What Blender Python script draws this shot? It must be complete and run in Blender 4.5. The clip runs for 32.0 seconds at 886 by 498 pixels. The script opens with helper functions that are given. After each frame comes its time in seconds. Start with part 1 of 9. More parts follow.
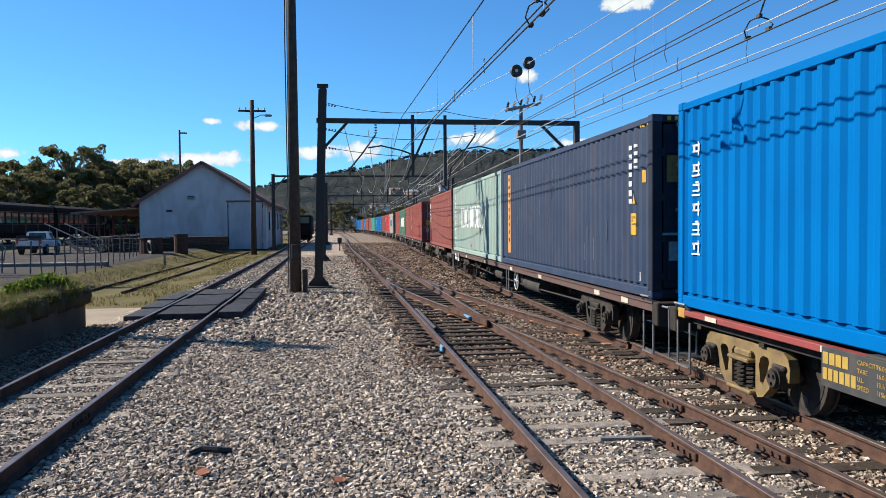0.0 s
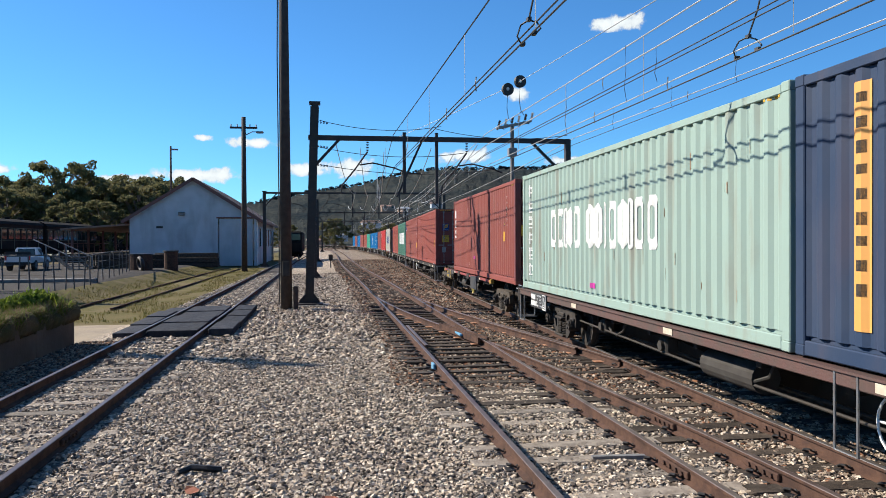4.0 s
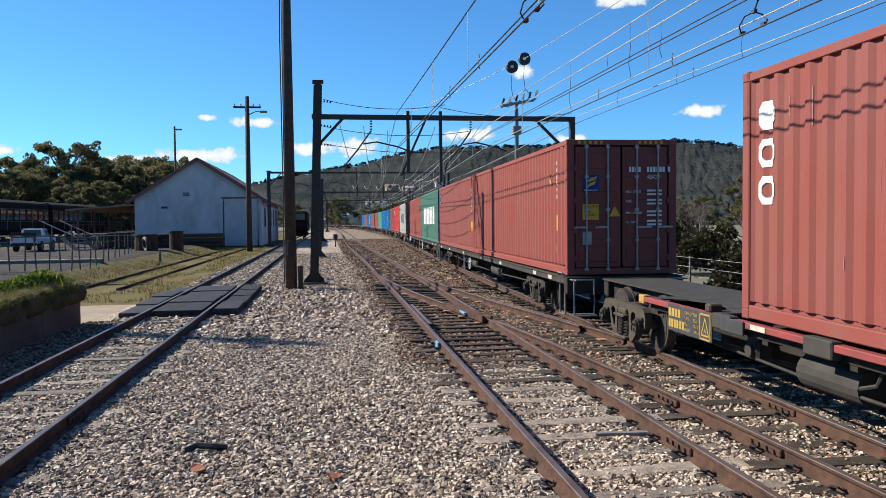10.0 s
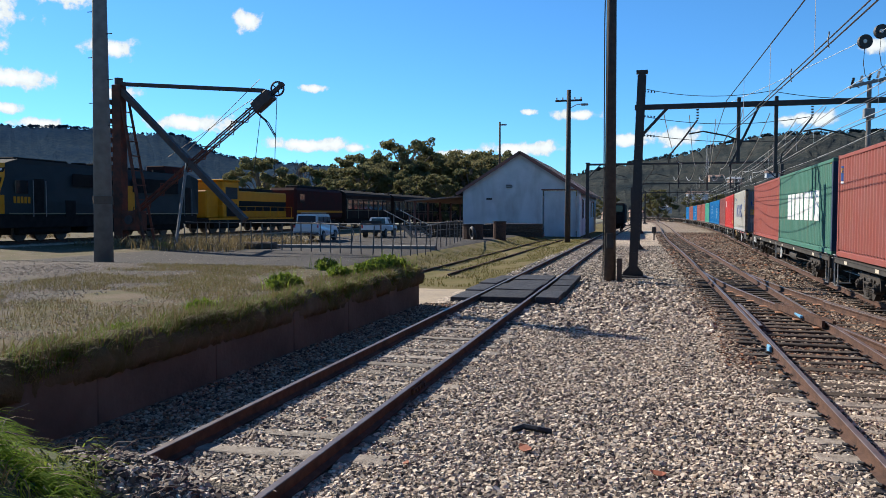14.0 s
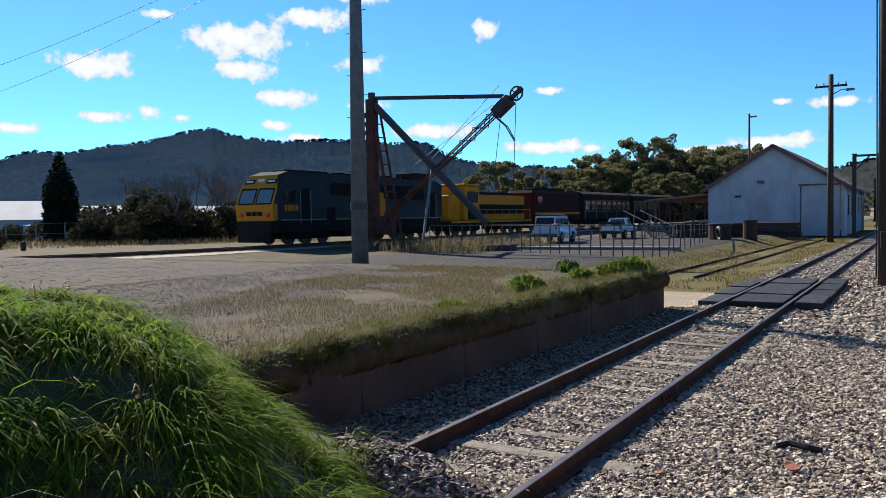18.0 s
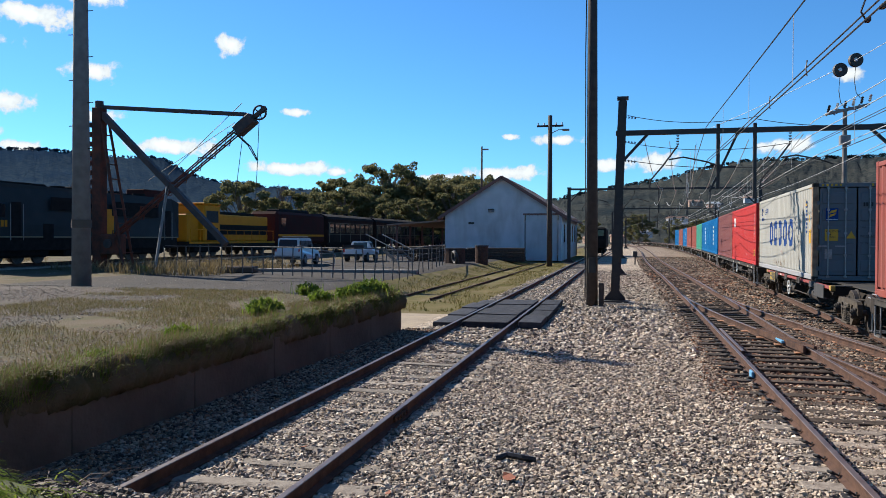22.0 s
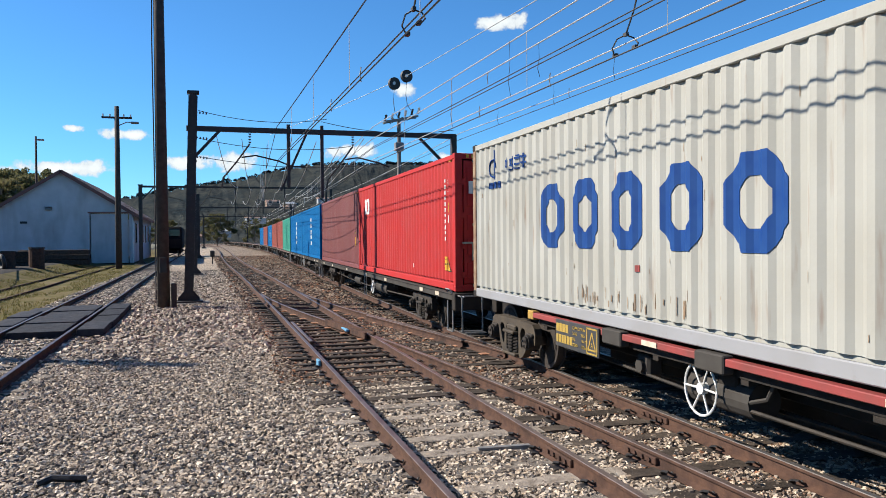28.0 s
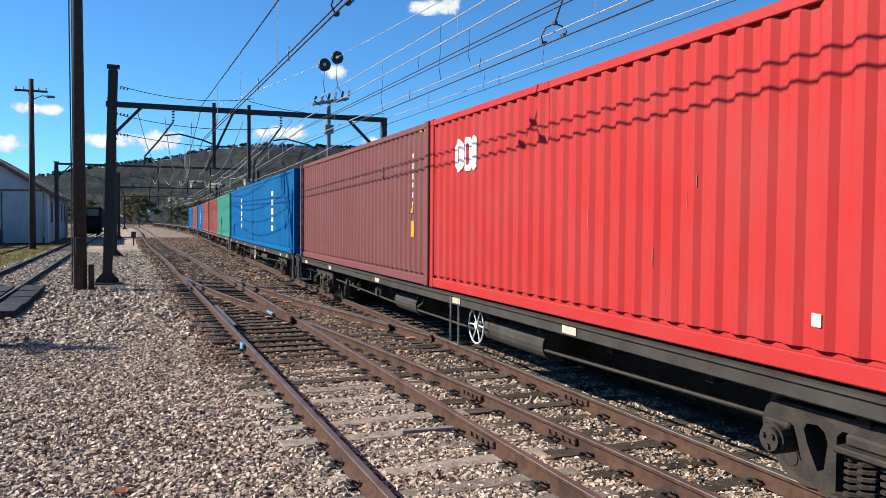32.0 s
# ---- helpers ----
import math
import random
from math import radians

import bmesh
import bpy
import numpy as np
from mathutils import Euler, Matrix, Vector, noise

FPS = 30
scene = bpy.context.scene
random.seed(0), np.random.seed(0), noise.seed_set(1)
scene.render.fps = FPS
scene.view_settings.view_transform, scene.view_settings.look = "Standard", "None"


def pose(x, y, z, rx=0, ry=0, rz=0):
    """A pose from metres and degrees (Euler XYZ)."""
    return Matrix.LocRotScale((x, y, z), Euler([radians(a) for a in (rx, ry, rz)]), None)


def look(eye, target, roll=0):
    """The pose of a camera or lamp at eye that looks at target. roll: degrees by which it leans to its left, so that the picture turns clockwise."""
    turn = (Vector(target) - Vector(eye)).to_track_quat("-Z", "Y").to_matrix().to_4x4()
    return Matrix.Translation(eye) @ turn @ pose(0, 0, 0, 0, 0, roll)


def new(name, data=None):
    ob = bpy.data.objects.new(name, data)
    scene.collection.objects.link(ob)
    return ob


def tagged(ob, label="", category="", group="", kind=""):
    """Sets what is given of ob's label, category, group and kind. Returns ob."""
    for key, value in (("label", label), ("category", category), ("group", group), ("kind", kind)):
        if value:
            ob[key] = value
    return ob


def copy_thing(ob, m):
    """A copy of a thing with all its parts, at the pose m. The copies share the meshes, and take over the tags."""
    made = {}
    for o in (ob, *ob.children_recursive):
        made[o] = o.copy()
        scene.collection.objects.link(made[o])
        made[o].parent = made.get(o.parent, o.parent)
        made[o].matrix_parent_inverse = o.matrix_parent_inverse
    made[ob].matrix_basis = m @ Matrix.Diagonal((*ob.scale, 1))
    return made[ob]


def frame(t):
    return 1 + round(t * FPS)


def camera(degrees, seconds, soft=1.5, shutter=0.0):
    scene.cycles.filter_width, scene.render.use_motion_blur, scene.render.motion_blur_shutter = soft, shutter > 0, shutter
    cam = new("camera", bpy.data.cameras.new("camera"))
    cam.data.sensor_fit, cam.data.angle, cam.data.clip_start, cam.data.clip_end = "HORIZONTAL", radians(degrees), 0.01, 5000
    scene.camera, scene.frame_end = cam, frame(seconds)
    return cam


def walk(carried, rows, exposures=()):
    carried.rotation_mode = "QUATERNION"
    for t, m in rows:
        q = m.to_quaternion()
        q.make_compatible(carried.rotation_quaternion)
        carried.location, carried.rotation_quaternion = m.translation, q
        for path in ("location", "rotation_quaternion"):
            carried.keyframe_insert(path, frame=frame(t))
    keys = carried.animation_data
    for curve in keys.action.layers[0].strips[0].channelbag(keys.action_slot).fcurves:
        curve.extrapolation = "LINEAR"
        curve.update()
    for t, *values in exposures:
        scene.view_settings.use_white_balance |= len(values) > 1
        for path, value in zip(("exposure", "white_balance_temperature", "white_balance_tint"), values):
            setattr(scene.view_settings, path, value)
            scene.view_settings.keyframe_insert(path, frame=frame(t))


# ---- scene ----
cam = camera(59.06, 32.0, 0.6)
# seconds, eye x y z in metres, yaw, pitch, roll in degrees
ROWS = [
    (0.000, 0.045, 0.005, 2.194, -8.200, -1.787, 0.442),
    (0.500, 0.037, -0.005, 2.194, -8.475, -1.402, 0.161),
    (1.000, 0.037, -0.001, 2.195, -8.804, -1.089, 0.044),
    (1.500, 0.037, -0.005, 2.197, -8.721, -0.789, 0.079),
    (2.000, 0.030, 0.029, 2.199, -8.791, -0.537, 0.103),
    (2.500, 0.033, -0.001, 2.197, -8.831, -0.461, 0.201),
    (3.000, 0.027, -0.002, 2.197, -9.028, -0.460, 0.148),
    (3.500, 0.034, 0.008, 2.196, -8.973, -0.514, 0.203),
    (5.500, 0.036, 0.005, 2.200, -8.521, -0.547, 0.366),
    (6.000, 0.037, 0.001, 2.200, -8.666, -0.501, 0.362),
    (6.500, 0.040, -0.001, 2.198, -8.819, -0.482, 0.355),
    (7.000, 0.045, 0.006, 2.200, -9.176, -0.436, 0.226),
    (7.500, 0.039, 0.038, 2.199, -9.116, -0.590, 0.228),
    (8.000, 0.042, 0.041, 2.198, -9.093, -0.820, 0.290),
    (8.500, 0.037, 0.047, 2.196, -9.080, -1.228, 0.276),
    (9.000, 0.050, 0.014, 2.193, -8.983, -1.540, 0.348),
    (9.500, 0.054, 0.014, 2.193, -8.791, -1.812, 0.442),
    (10.000, 0.057, 0.010, 2.191, -8.494, -2.066, 0.550),
    (10.500, 0.056, 0.006, 2.190, -8.063, -2.177, 0.886),
    (11.000, 0.042, 0.001, 2.194, -6.490, -2.098, 1.038),
    (11.500, 0.021, -0.017, 2.196, -3.168, -2.010, 1.141),
    (12.000, 0.010, -0.044, 2.202, 0.592, -1.842, 0.969),
    (12.500, -0.007, -0.067, 2.196, 4.455, -1.974, 0.559),
    (13.000, -0.021, -0.070, 2.196, 7.861, -2.127, 0.379),
    (13.500, -0.036, -0.068, 2.202, 11.483, -2.557, 0.223),
    (14.000, -0.062, -0.082, 2.211, 14.363, -2.583, -0.088),
    (14.500, -0.090, -0.103, 2.219, 16.974, -1.953, -0.218),
    (15.000, -0.104, -0.117, 2.225, 20.141, -1.600, -0.184),
    (15.500, -0.128, -0.102, 2.227, 22.730, -1.637, 0.058),
    (17.500, -0.165, -0.095, 2.224, 30.709, -2.319, 0.816),
    (18.000, -0.167, -0.123, 2.221, 31.542, -2.349, 0.905),
    (18.500, -0.140, -0.126, 2.231, 30.698, -2.147, 0.870),
    (19.000, -0.127, -0.114, 2.232, 28.561, -1.906, 0.794),
    (19.500, -0.105, -0.088, 2.235, 24.515, -1.559, 0.674),
    (20.000, -0.104, -0.055, 2.236, 21.359, -1.205, 0.463),
    (20.500, -0.116, -0.019, 2.235, 18.872, -1.037, 0.248),
    (21.000, -0.111, -0.029, 2.237, 17.205, -0.940, 0.135),
    (21.500, -0.106, -0.050, 2.231, 14.936, -0.835, -0.104),
    (22.000, -0.089, -0.022, 2.229, 13.045, -0.827, -0.210),
    (22.500, -0.068, -0.063, 2.228, 10.989, -0.722, -0.290),
    (23.000, -0.056, -0.059, 2.223, 8.757, -0.850, -0.402),
    (23.500, -0.049, -0.070, 2.221, 6.498, -0.879, -0.460),
    (24.000, -0.040, -0.047, 2.215, 4.250, -0.987, -0.725),
    (24.500, -0.026, -0.005, 2.215, 2.125, -1.161, -0.494),
    (25.000, -0.013, 0.002, 2.210, -0.337, -1.369, -0.334),
    (25.500, 0.010, 0.019, 2.207, -2.950, -1.503, -0.110),
    (26.000, 0.040, 0.042, 2.197, -5.900, -1.538, 0.061),
    (26.500, 0.062, 0.070, 2.188, -9.096, -1.498, 0.205),
    (28.500, 0.105, 0.170, 2.153, -18.707, -0.968, 0.418),
    (29.000, 0.108, 0.170, 2.153, -19.723, -1.240, 0.353),
    (29.500, 0.120, 0.163, 2.152, -20.386, -1.360, 0.578),
    (30.000, 0.123, 0.168, 2.145, -21.031, -1.446, 0.429),
    (30.500, 0.125, 0.168, 2.143, -21.482, -1.616, -0.007),
    (31.000, 0.129, 0.165, 2.142, -21.830, -1.801, -0.375),
    (31.500, 0.131, 0.165, 2.140, -22.097, -1.926, -0.522),
    (32.000, 0.132, 0.151, 2.140, -22.186, -2.017, -0.431),
]
walk(cam, [(t, pose(x, y, z, 90 + pitch, roll, yaw)) for t, x, y, z, yaw, pitch, roll in ROWS])
# ---- light ----
SUN_AZ, SUN_EL = math.atan2(0.46, -0.887), radians(35)
world = bpy.data.worlds.new("sky")
scene.world = world
world.use_nodes = True
wt = world.node_tree
sky = wt.nodes.new("ShaderNodeTexSky")
sky.sky_type, sky.sun_disc = "NISHITA", False
sky.sun_elevation, sky.sun_rotation = SUN_EL, math.pi / 2 - SUN_AZ
sky.altitude, sky.air_density, sky.dust_density, sky.ozone_density = 900, 1.0, 0.12, 5.0
wt.nodes["Background"].inputs[1].default_value = 0.072
tint = wt.nodes.new("ShaderNodeMix")
tint.data_type, tint.blend_type = "RGBA", "MULTIPLY"
tint.inputs[0].default_value, tint.inputs[7].default_value = 1.0, (0.49, 0.92, 1.18, 1)
wt.links.new(sky.outputs[0], tint.inputs[6])
wt.links.new(tint.outputs[2], wt.nodes["Background"].inputs[0])
sun = new("sun", bpy.data.lights.new("sun", "SUN"))
sun.data.energy, sun.data.angle, sun.data.color = 5.0, radians(0.53), (1.0, 0.92, 0.80)
sun.matrix_world = look((math.cos(SUN_AZ) * 100, math.sin(SUN_AZ) * 100, math.tan(SUN_EL) * 100), (0, 0, 0))
scene.view_settings.exposure = 0.99


# ---- materials ----
def material(name, colour, rough=0.7, metal=0.0, second=None, scale=4.0, amount=0.5, bump=0.0, bump_scale=40.0,
             spread=0.0, stains=None, stain_scale=1.2, stain_amount=0.0, streak=1.0, glow=0.0, coords="Object", spec=0.5, stain_low=0.5, through_light=0.0):
    """A surface: base colour, a second colour by noise, stains by a coarser noise, a fine relief."""
    m = bpy.data.materials.new(name)
    m.use_nodes = True
    nt = m.node_tree
    b = nt.nodes["Principled BSDF"]
    b.inputs["Roughness"].default_value, b.inputs["Metallic"].default_value = rough, metal
    b.inputs["Specular IOR Level"].default_value = spec
    tc = nt.nodes.new("ShaderNodeTexCoord")

    def noise_of(s, detail=4, stretch=1.0):
        mp = nt.nodes.new("ShaderNodeMapping")
        mp.inputs["Scale"].default_value = (1, 1, 1 / stretch)
        nt.links.new(tc.outputs[coords], mp.inputs[0])
        n = nt.nodes.new("ShaderNodeTexNoise")
        n.inputs["Scale"].default_value, n.inputs["Detail"].default_value = s, detail
        nt.links.new(mp.outputs[0], n.inputs["Vector"])
        return n.outputs["Fac"]

    def mix(fac, a, c):
        x = nt.nodes.new("ShaderNodeMix")
        x.data_type = "RGBA"
        for sock, v in ((x.inputs[0], fac), (x.inputs[6], a), (x.inputs[7], c)):
            if isinstance(v, (tuple, list)):
                sock.default_value = (*v, 1)
            elif isinstance(v, (int, float)):
                sock.default_value = v
            else:
                nt.links.new(v, sock)
        return x.outputs[2]

    def ramp(fac, lo, hi, top=1.0):
        r = nt.nodes.new("ShaderNodeMapRange")
        r.inputs[1].default_value, r.inputs[2].default_value, r.inputs[4].default_value = lo, hi, top
        nt.links.new(fac, r.inputs[0])
        return r.outputs[0]

    col = tuple(colour)
    if second:
        col = mix(ramp(noise_of(scale), 0.35, 0.65, amount), col, second)
    if stains:
        col = mix(ramp(noise_of(stain_scale, 6, streak), stain_low, stain_low + 0.2, stain_amount), col, stains)
    if spread:
        oi = nt.nodes.new("ShaderNodeObjectInfo")
        hv = nt.nodes.new("ShaderNodeHueSaturation")
        nt.links.new(ramp(oi.outputs["Random"], 0, 1, 1), hv.inputs["Value"])
        r = nt.nodes.new("ShaderNodeMapRange")
        r.inputs[3].default_value, r.inputs[4].default_value = 1 - spread, 1 + spread
        nt.links.new(oi.outputs["Random"], r.inputs[0])
        nt.links.new(r.outputs[0], hv.inputs["Value"])
        if isinstance(col, tuple):
            hv.inputs["Color"].default_value = (*col, 1)
        else:
            nt.links.new(col, hv.inputs["Color"])
        col = hv.outputs[0]
    if isinstance(col, tuple):
        b.inputs["Base Color"].default_value = (*col, 1)
    else:
        nt.links.new(col, b.inputs["Base Color"])
    if bump:
        bp = nt.nodes.new("ShaderNodeBump")
        bp.inputs["Strength"].default_value, bp.inputs["Distance"].default_value = bump, 0.02
        nt.links.new(noise_of(bump_scale, 5), bp.inputs["Height"])
        nt.links.new(bp.outputs[0], b.inputs["Normal"])
    if through_light:
        tl, ms = nt.nodes.new("ShaderNodeBsdfTranslucent"), nt.nodes.new("ShaderNodeMixShader")
        ms.inputs[0].default_value = through_light
        if isinstance(col, tuple):
            tl.inputs[0].default_value = (*col, 1)
        else:
            nt.links.new(col, tl.inputs[0])
        nt.links.new(b.outputs[0], ms.inputs[1])
        nt.links.new(tl.outputs[0], ms.inputs[2])
        nt.links.new(ms.outputs[0], nt.nodes["Material Output"].inputs[0])
    if glow:
        b.inputs["Emission Color"].default_value, b.inputs["Emission Strength"].default_value = (*colour, 1), glow
    return m


def gravel_material(name, tones, scale, bump=0.9, patch=None):
    """Loose stones: cells of their own tone, with dark joints and relief."""
    m = bpy.data.materials.new(name)
    m.use_nodes = True
    nt = m.node_tree
    b = nt.nodes["Principled BSDF"]
    b.inputs["Roughness"].default_value = 0.9
    b.inputs["Specular IOR Level"].default_value = 0.25
    tc = nt.nodes.new("ShaderNodeTexCoord")
    v = nt.nodes.new("ShaderNodeTexVoronoi")
    v.inputs["Scale"].default_value = scale
    d = nt.nodes.new("ShaderNodeTexVoronoi")
    d.feature = "DISTANCE_TO_EDGE"
    d.inputs["Scale"].default_value = scale
    for n in (v, d):
        nt.links.new(tc.outputs["Object"], n.inputs["Vector"])
    sep = nt.nodes.new("ShaderNodeSeparateColor")
    nt.links.new(v.outputs["Color"], sep.inputs[0])
    r = nt.nodes.new("ShaderNodeValToRGB")
    r.color_ramp.elements[0].color = (*tones[0], 1)
    r.color_ramp.elements[1].color = (*tones[-1], 1)
    for i, c in enumerate(tones[1:-1], 1):
        r.color_ramp.elements.new(i / (len(tones) - 1)).color = (*c, 1)
    nt.links.new(sep.outputs[0], r.inputs[0])
    edge = nt.nodes.new("ShaderNodeMapRange")
    edge.inputs[2].default_value, edge.inputs[3].default_value = 0.09, 0.35
    nt.links.new(d.outputs["Distance"], edge.inputs[0])
    mul = nt.nodes.new("ShaderNodeMix")
    mul.data_type, mul.blend_type = "RGBA", "MULTIPLY"
    mul.inputs[0].default_value = 1
    nt.links.new(r.outputs[0], mul.inputs[6])
    nt.links.new(edge.outputs[0], mul.inputs[7])
    col = mul.outputs[2]
    if patch:
        n = nt.nodes.new("ShaderNodeTexNoise")
        n.inputs["Scale"].default_value, n.inputs["Detail"].default_value = 0.35, 5
        nt.links.new(tc.outputs["Object"], n.inputs["Vector"])
        rr = nt.nodes.new("ShaderNodeMapRange")
        rr.inputs[1].default_value, rr.inputs[2].default_value, rr.inputs[4].default_value = 0.48, 0.68, 0.6
        nt.links.new(n.outputs["Fac"], rr.inputs[0])
        px = nt.nodes.new("ShaderNodeMix")
        px.data_type, px.blend_type = "RGBA", "MULTIPLY"
        nt.links.new(rr.outputs[0], px.inputs[0])
        nt.links.new(col, px.inputs[6])
        px.inputs[7].default_value = (*patch, 1)
        col = px.outputs[2]
    nt.links.new(col, b.inputs["Base Color"])
    bp = nt.nodes.new("ShaderNodeBump")
    bp.inputs["Strength"].default_value, bp.inputs["Distance"].default_value = bump, 0.03
    nt.links.new(d.outputs["Distance"], bp.inputs["Height"])
    nt.links.new(bp.outputs[0], b.inputs["Normal"])
    return m


STONES = [(0.0801, 0.0629, 0.048), (0.435, 0.343, 0.252), (0.572, 0.469, 0.355), (0.252, 0.197, 0.146), (0.664, 0.572, 0.458)]
M = {}
M["ballast"] = gravel_material("ballast_gravel", [tuple(v * 0.9 for v in c) for c in STONES], 19, 0.9, (0.62, 0.55, 0.5))
# dark ground below the loose stones: the shade of their gaps as colour
M["fines"] = gravel_material("ballast_gap_shade", [(0.03, 0.024, 0.019), (0.11, 0.088, 0.066), (0.06, 0.048, 0.037), (0.2, 0.16, 0.12)], 34, 0.9, (0.7, 0.66, 0.6))
RUSTY = [(0.0361, 0.0268, 0.0206), (0.206, 0.149, 0.103), (0.103, 0.0721, 0.0535), (0.34, 0.258, 0.186), (0.155, 0.0975, 0.067)]
M["rusty_ballast"] = gravel_material("rust_stained_ballast", RUSTY, 19, 0.9, (0.6, 0.5, 0.45))
M["worn_ballast"] = gravel_material("worn_ballast", [tuple((a + 2 * b) / 3 * 0.85 for a, b in zip(c, d)) for c, d in zip(STONES, RUSTY)], 12, 0.9, (0.6, 0.55, 0.5))
M["asphalt"] = material("weathered_asphalt", (0.0374, 0.0346, 0.0331), 0.95, second=(0.0562, 0.0504, 0.0461), scale=2.5, amount=0.8, bump=0.9, bump_scale=30, stains=(0.072, 0.0612, 0.0504), stain_scale=0.35, stain_amount=0.7, spec=0.1)
M["earth"] = material("bare_earth", (0.06, 0.048, 0.04), 0.95, second=(0.1, 0.08, 0.064), scale=3, amount=0.8, bump=1.0, bump_scale=18, stains=(0.052, 0.048, 0.024), stain_scale=0.6, stain_amount=0.6, spec=0.1)
M["dry_grass"] = material("dry_turf", (0.098, 0.072, 0.044), 0.95, second=(0.058, 0.056, 0.021), scale=1.7, amount=0.9, bump=1.0, bump_scale=26, stains=(0.12, 0.095, 0.07), stain_scale=1.1, stain_amount=0.8, spec=0.1)
M["far_ground"] = material("valley_ground", (0.12, 0.105, 0.065), 0.95, second=(0.07, 0.075, 0.04), scale=0.05, amount=1.0, stains=(0.22, 0.19, 0.14), stain_scale=0.02, stain_amount=0.7)
M["rail_side"] = material("rusty_rail_steel", (0.0535, 0.0289, 0.0214), 0.85, spec=0.2, second=(0.0884, 0.0472, 0.0314), scale=9, amount=0.9, bump=0.25, bump_scale=60, stains=(0.0252, 0.0157, 0.0126), stain_scale=3, stain_amount=0.7)
M["rail_top"] = material("worn_rail_head", (0.141, 0.111, 0.0999), 0.45, 0.45, second=(0.0888, 0.0592, 0.0488), scale=3, amount=0.8)
M["rail_bright"] = material("polished_rail_head", (0.311, 0.281, 0.266), 0.36, 0.8, second=(0.222, 0.185, 0.163), scale=2, amount=0.7)
M["sleeper"] = material("grey_timber_sleeper", (0.222, 0.189, 0.155), 0.9, second=(0.111, 0.0888, 0.0703), scale=7, amount=0.9, bump=0.7, bump_scale=45, spread=0.35)
M["sleeper_dark"] = material("oily_timber_sleeper", (0.03, 0.0234, 0.0186), 0.9, spec=0.2, second=(0.066, 0.051, 0.0396), scale=7, amount=0.9, bump=0.7, bump_scale=45, spread=0.35)
M["black_steel"] = material("black_painted_steel", (0.0108, 0.0102, 0.0108), 0.6, second=(0.024, 0.018, 0.0156), scale=6, amount=0.8, bump=0.15, bump_scale=50)
M["pole_wood"] = material("weathered_pole_timber", (0.0314, 0.0226, 0.0189), 0.9, second=(0.0535, 0.0409, 0.0346), scale=5, amount=0.8, bump=0.5, bump_scale=30, streak=8)
M["concrete"] = material("pole_concrete", (0.178, 0.163, 0.148), 0.9, second=(0.118, 0.107, 0.0962), scale=3, amount=0.8, bump=0.3, bump_scale=60)
M["wall_concrete"] = material("stained_retaining_concrete", (0.141, 0.104, 0.0777), 0.92, spec=0.15, second=(0.074, 0.0533, 0.04), scale=0.9, amount=0.9, bump=0.6, bump_scale=14, stains=(0.074, 0.0555, 0.0444), stain_scale=1.3, stain_amount=0.8, streak=3)
M["board"] = material("tarred_crossing_plank", (0.020, 0.023, 0.031), 0.85, spec=0.15, second=(0.040, 0.043, 0.052), scale=5, amount=0.8, bump=0.5, bump_scale=40, spread=0.25, stains=(0.06, 0.055, 0.055), stain_scale=2.5, stain_amount=0.5)
M["wire"] = material("contact_wire_metal", (0.38, 0.38, 0.38), 0.5, 0.3)
M["wire_dark"] = material("dark_wire", (0.035, 0.033, 0.032), 0.6, 0.3)
M["insulator"] = material("glazed_insulator", (0.5, 0.5, 0.5), 0.25)
M["galvanised"] = material("galvanised_metal", (0.2, 0.2, 0.2), 0.6, 0.3, second=(0.126, 0.118, 0.115), scale=8, amount=0.6)


# ---- helpers for meshes ----
def mesh_from(name, verts, faces, mats=(), index=None, smooth=False):
    me = bpy.data.meshes.new(name)
    me.from_pydata([tuple(v) for v in verts], [], [tuple(f) for f in faces])
    for m in mats:
        me.materials.append(m)
    if index is not None:
        me.polygons.foreach_set("material_index", index)
    if smooth:
        me.polygons.foreach_set("use_smooth", [True] * len(me.polygons))
    me.update()
    return me


def bm_mesh(name, bm, mats, smooth=False):
    me = bpy.data.meshes.new(name)
    bm.to_mesh(me)
    bm.free()
    for m in (mats if isinstance(mats, (list, tuple)) else [mats]):
        me.materials.append(m)
    if smooth:
        me.polygons.foreach_set("use_smooth", [True] * len(me.polygons))
    return me


def part(name, bm, mat, parent=None, label="", smooth=False, m=None):
    """Links a bmesh (or a mesh) as one object under a thing or a part."""
    me = bm if isinstance(bm, bpy.types.Mesh) else bm_mesh(name, bm, mat, smooth)
    ob = new(name, me)
    ob.parent = parent
    if m is not None:
        ob.matrix_basis = m
    if label:
        tagged(ob, label)
    return ob


def thing(name, label, category, m=None, group="", kind=""):
    ob = new(name)
    ob.empty_display_size = 0.2
    if m is not None:
        ob.matrix_basis = m
    return tagged(ob, label, category, group, kind)


def box(bm, x0, y0, z0, x1, y1, z1, bevel=0.0, m=None, mat=0):
    vs = [bm.verts.new((x, y, z)) for z in (z0, z1) for x, y in ((x0, y0), (x1, y0), (x1, y1), (x0, y1))]
    fs = [bm.faces.new([vs[i] for i in f]) for f in ((3, 2, 1, 0), (4, 5, 6, 7), (0, 1, 5, 4), (1, 2, 6, 5), (2, 3, 7, 6), (3, 0, 4, 7))]
    for f in fs:
        f.material_index = mat
    if m is not None:
        bmesh.ops.transform(bm, matrix=m, verts=vs)
    if bevel:
        es = list({e for f in fs for e in f.edges})
        bmesh.ops.bevel(bm, geom=es, offset=bevel, segments=1, affect="EDGES", profile=0.7)
    return bm


def boxed(*a, **k):
    return box(bmesh.new(), *a, **k)


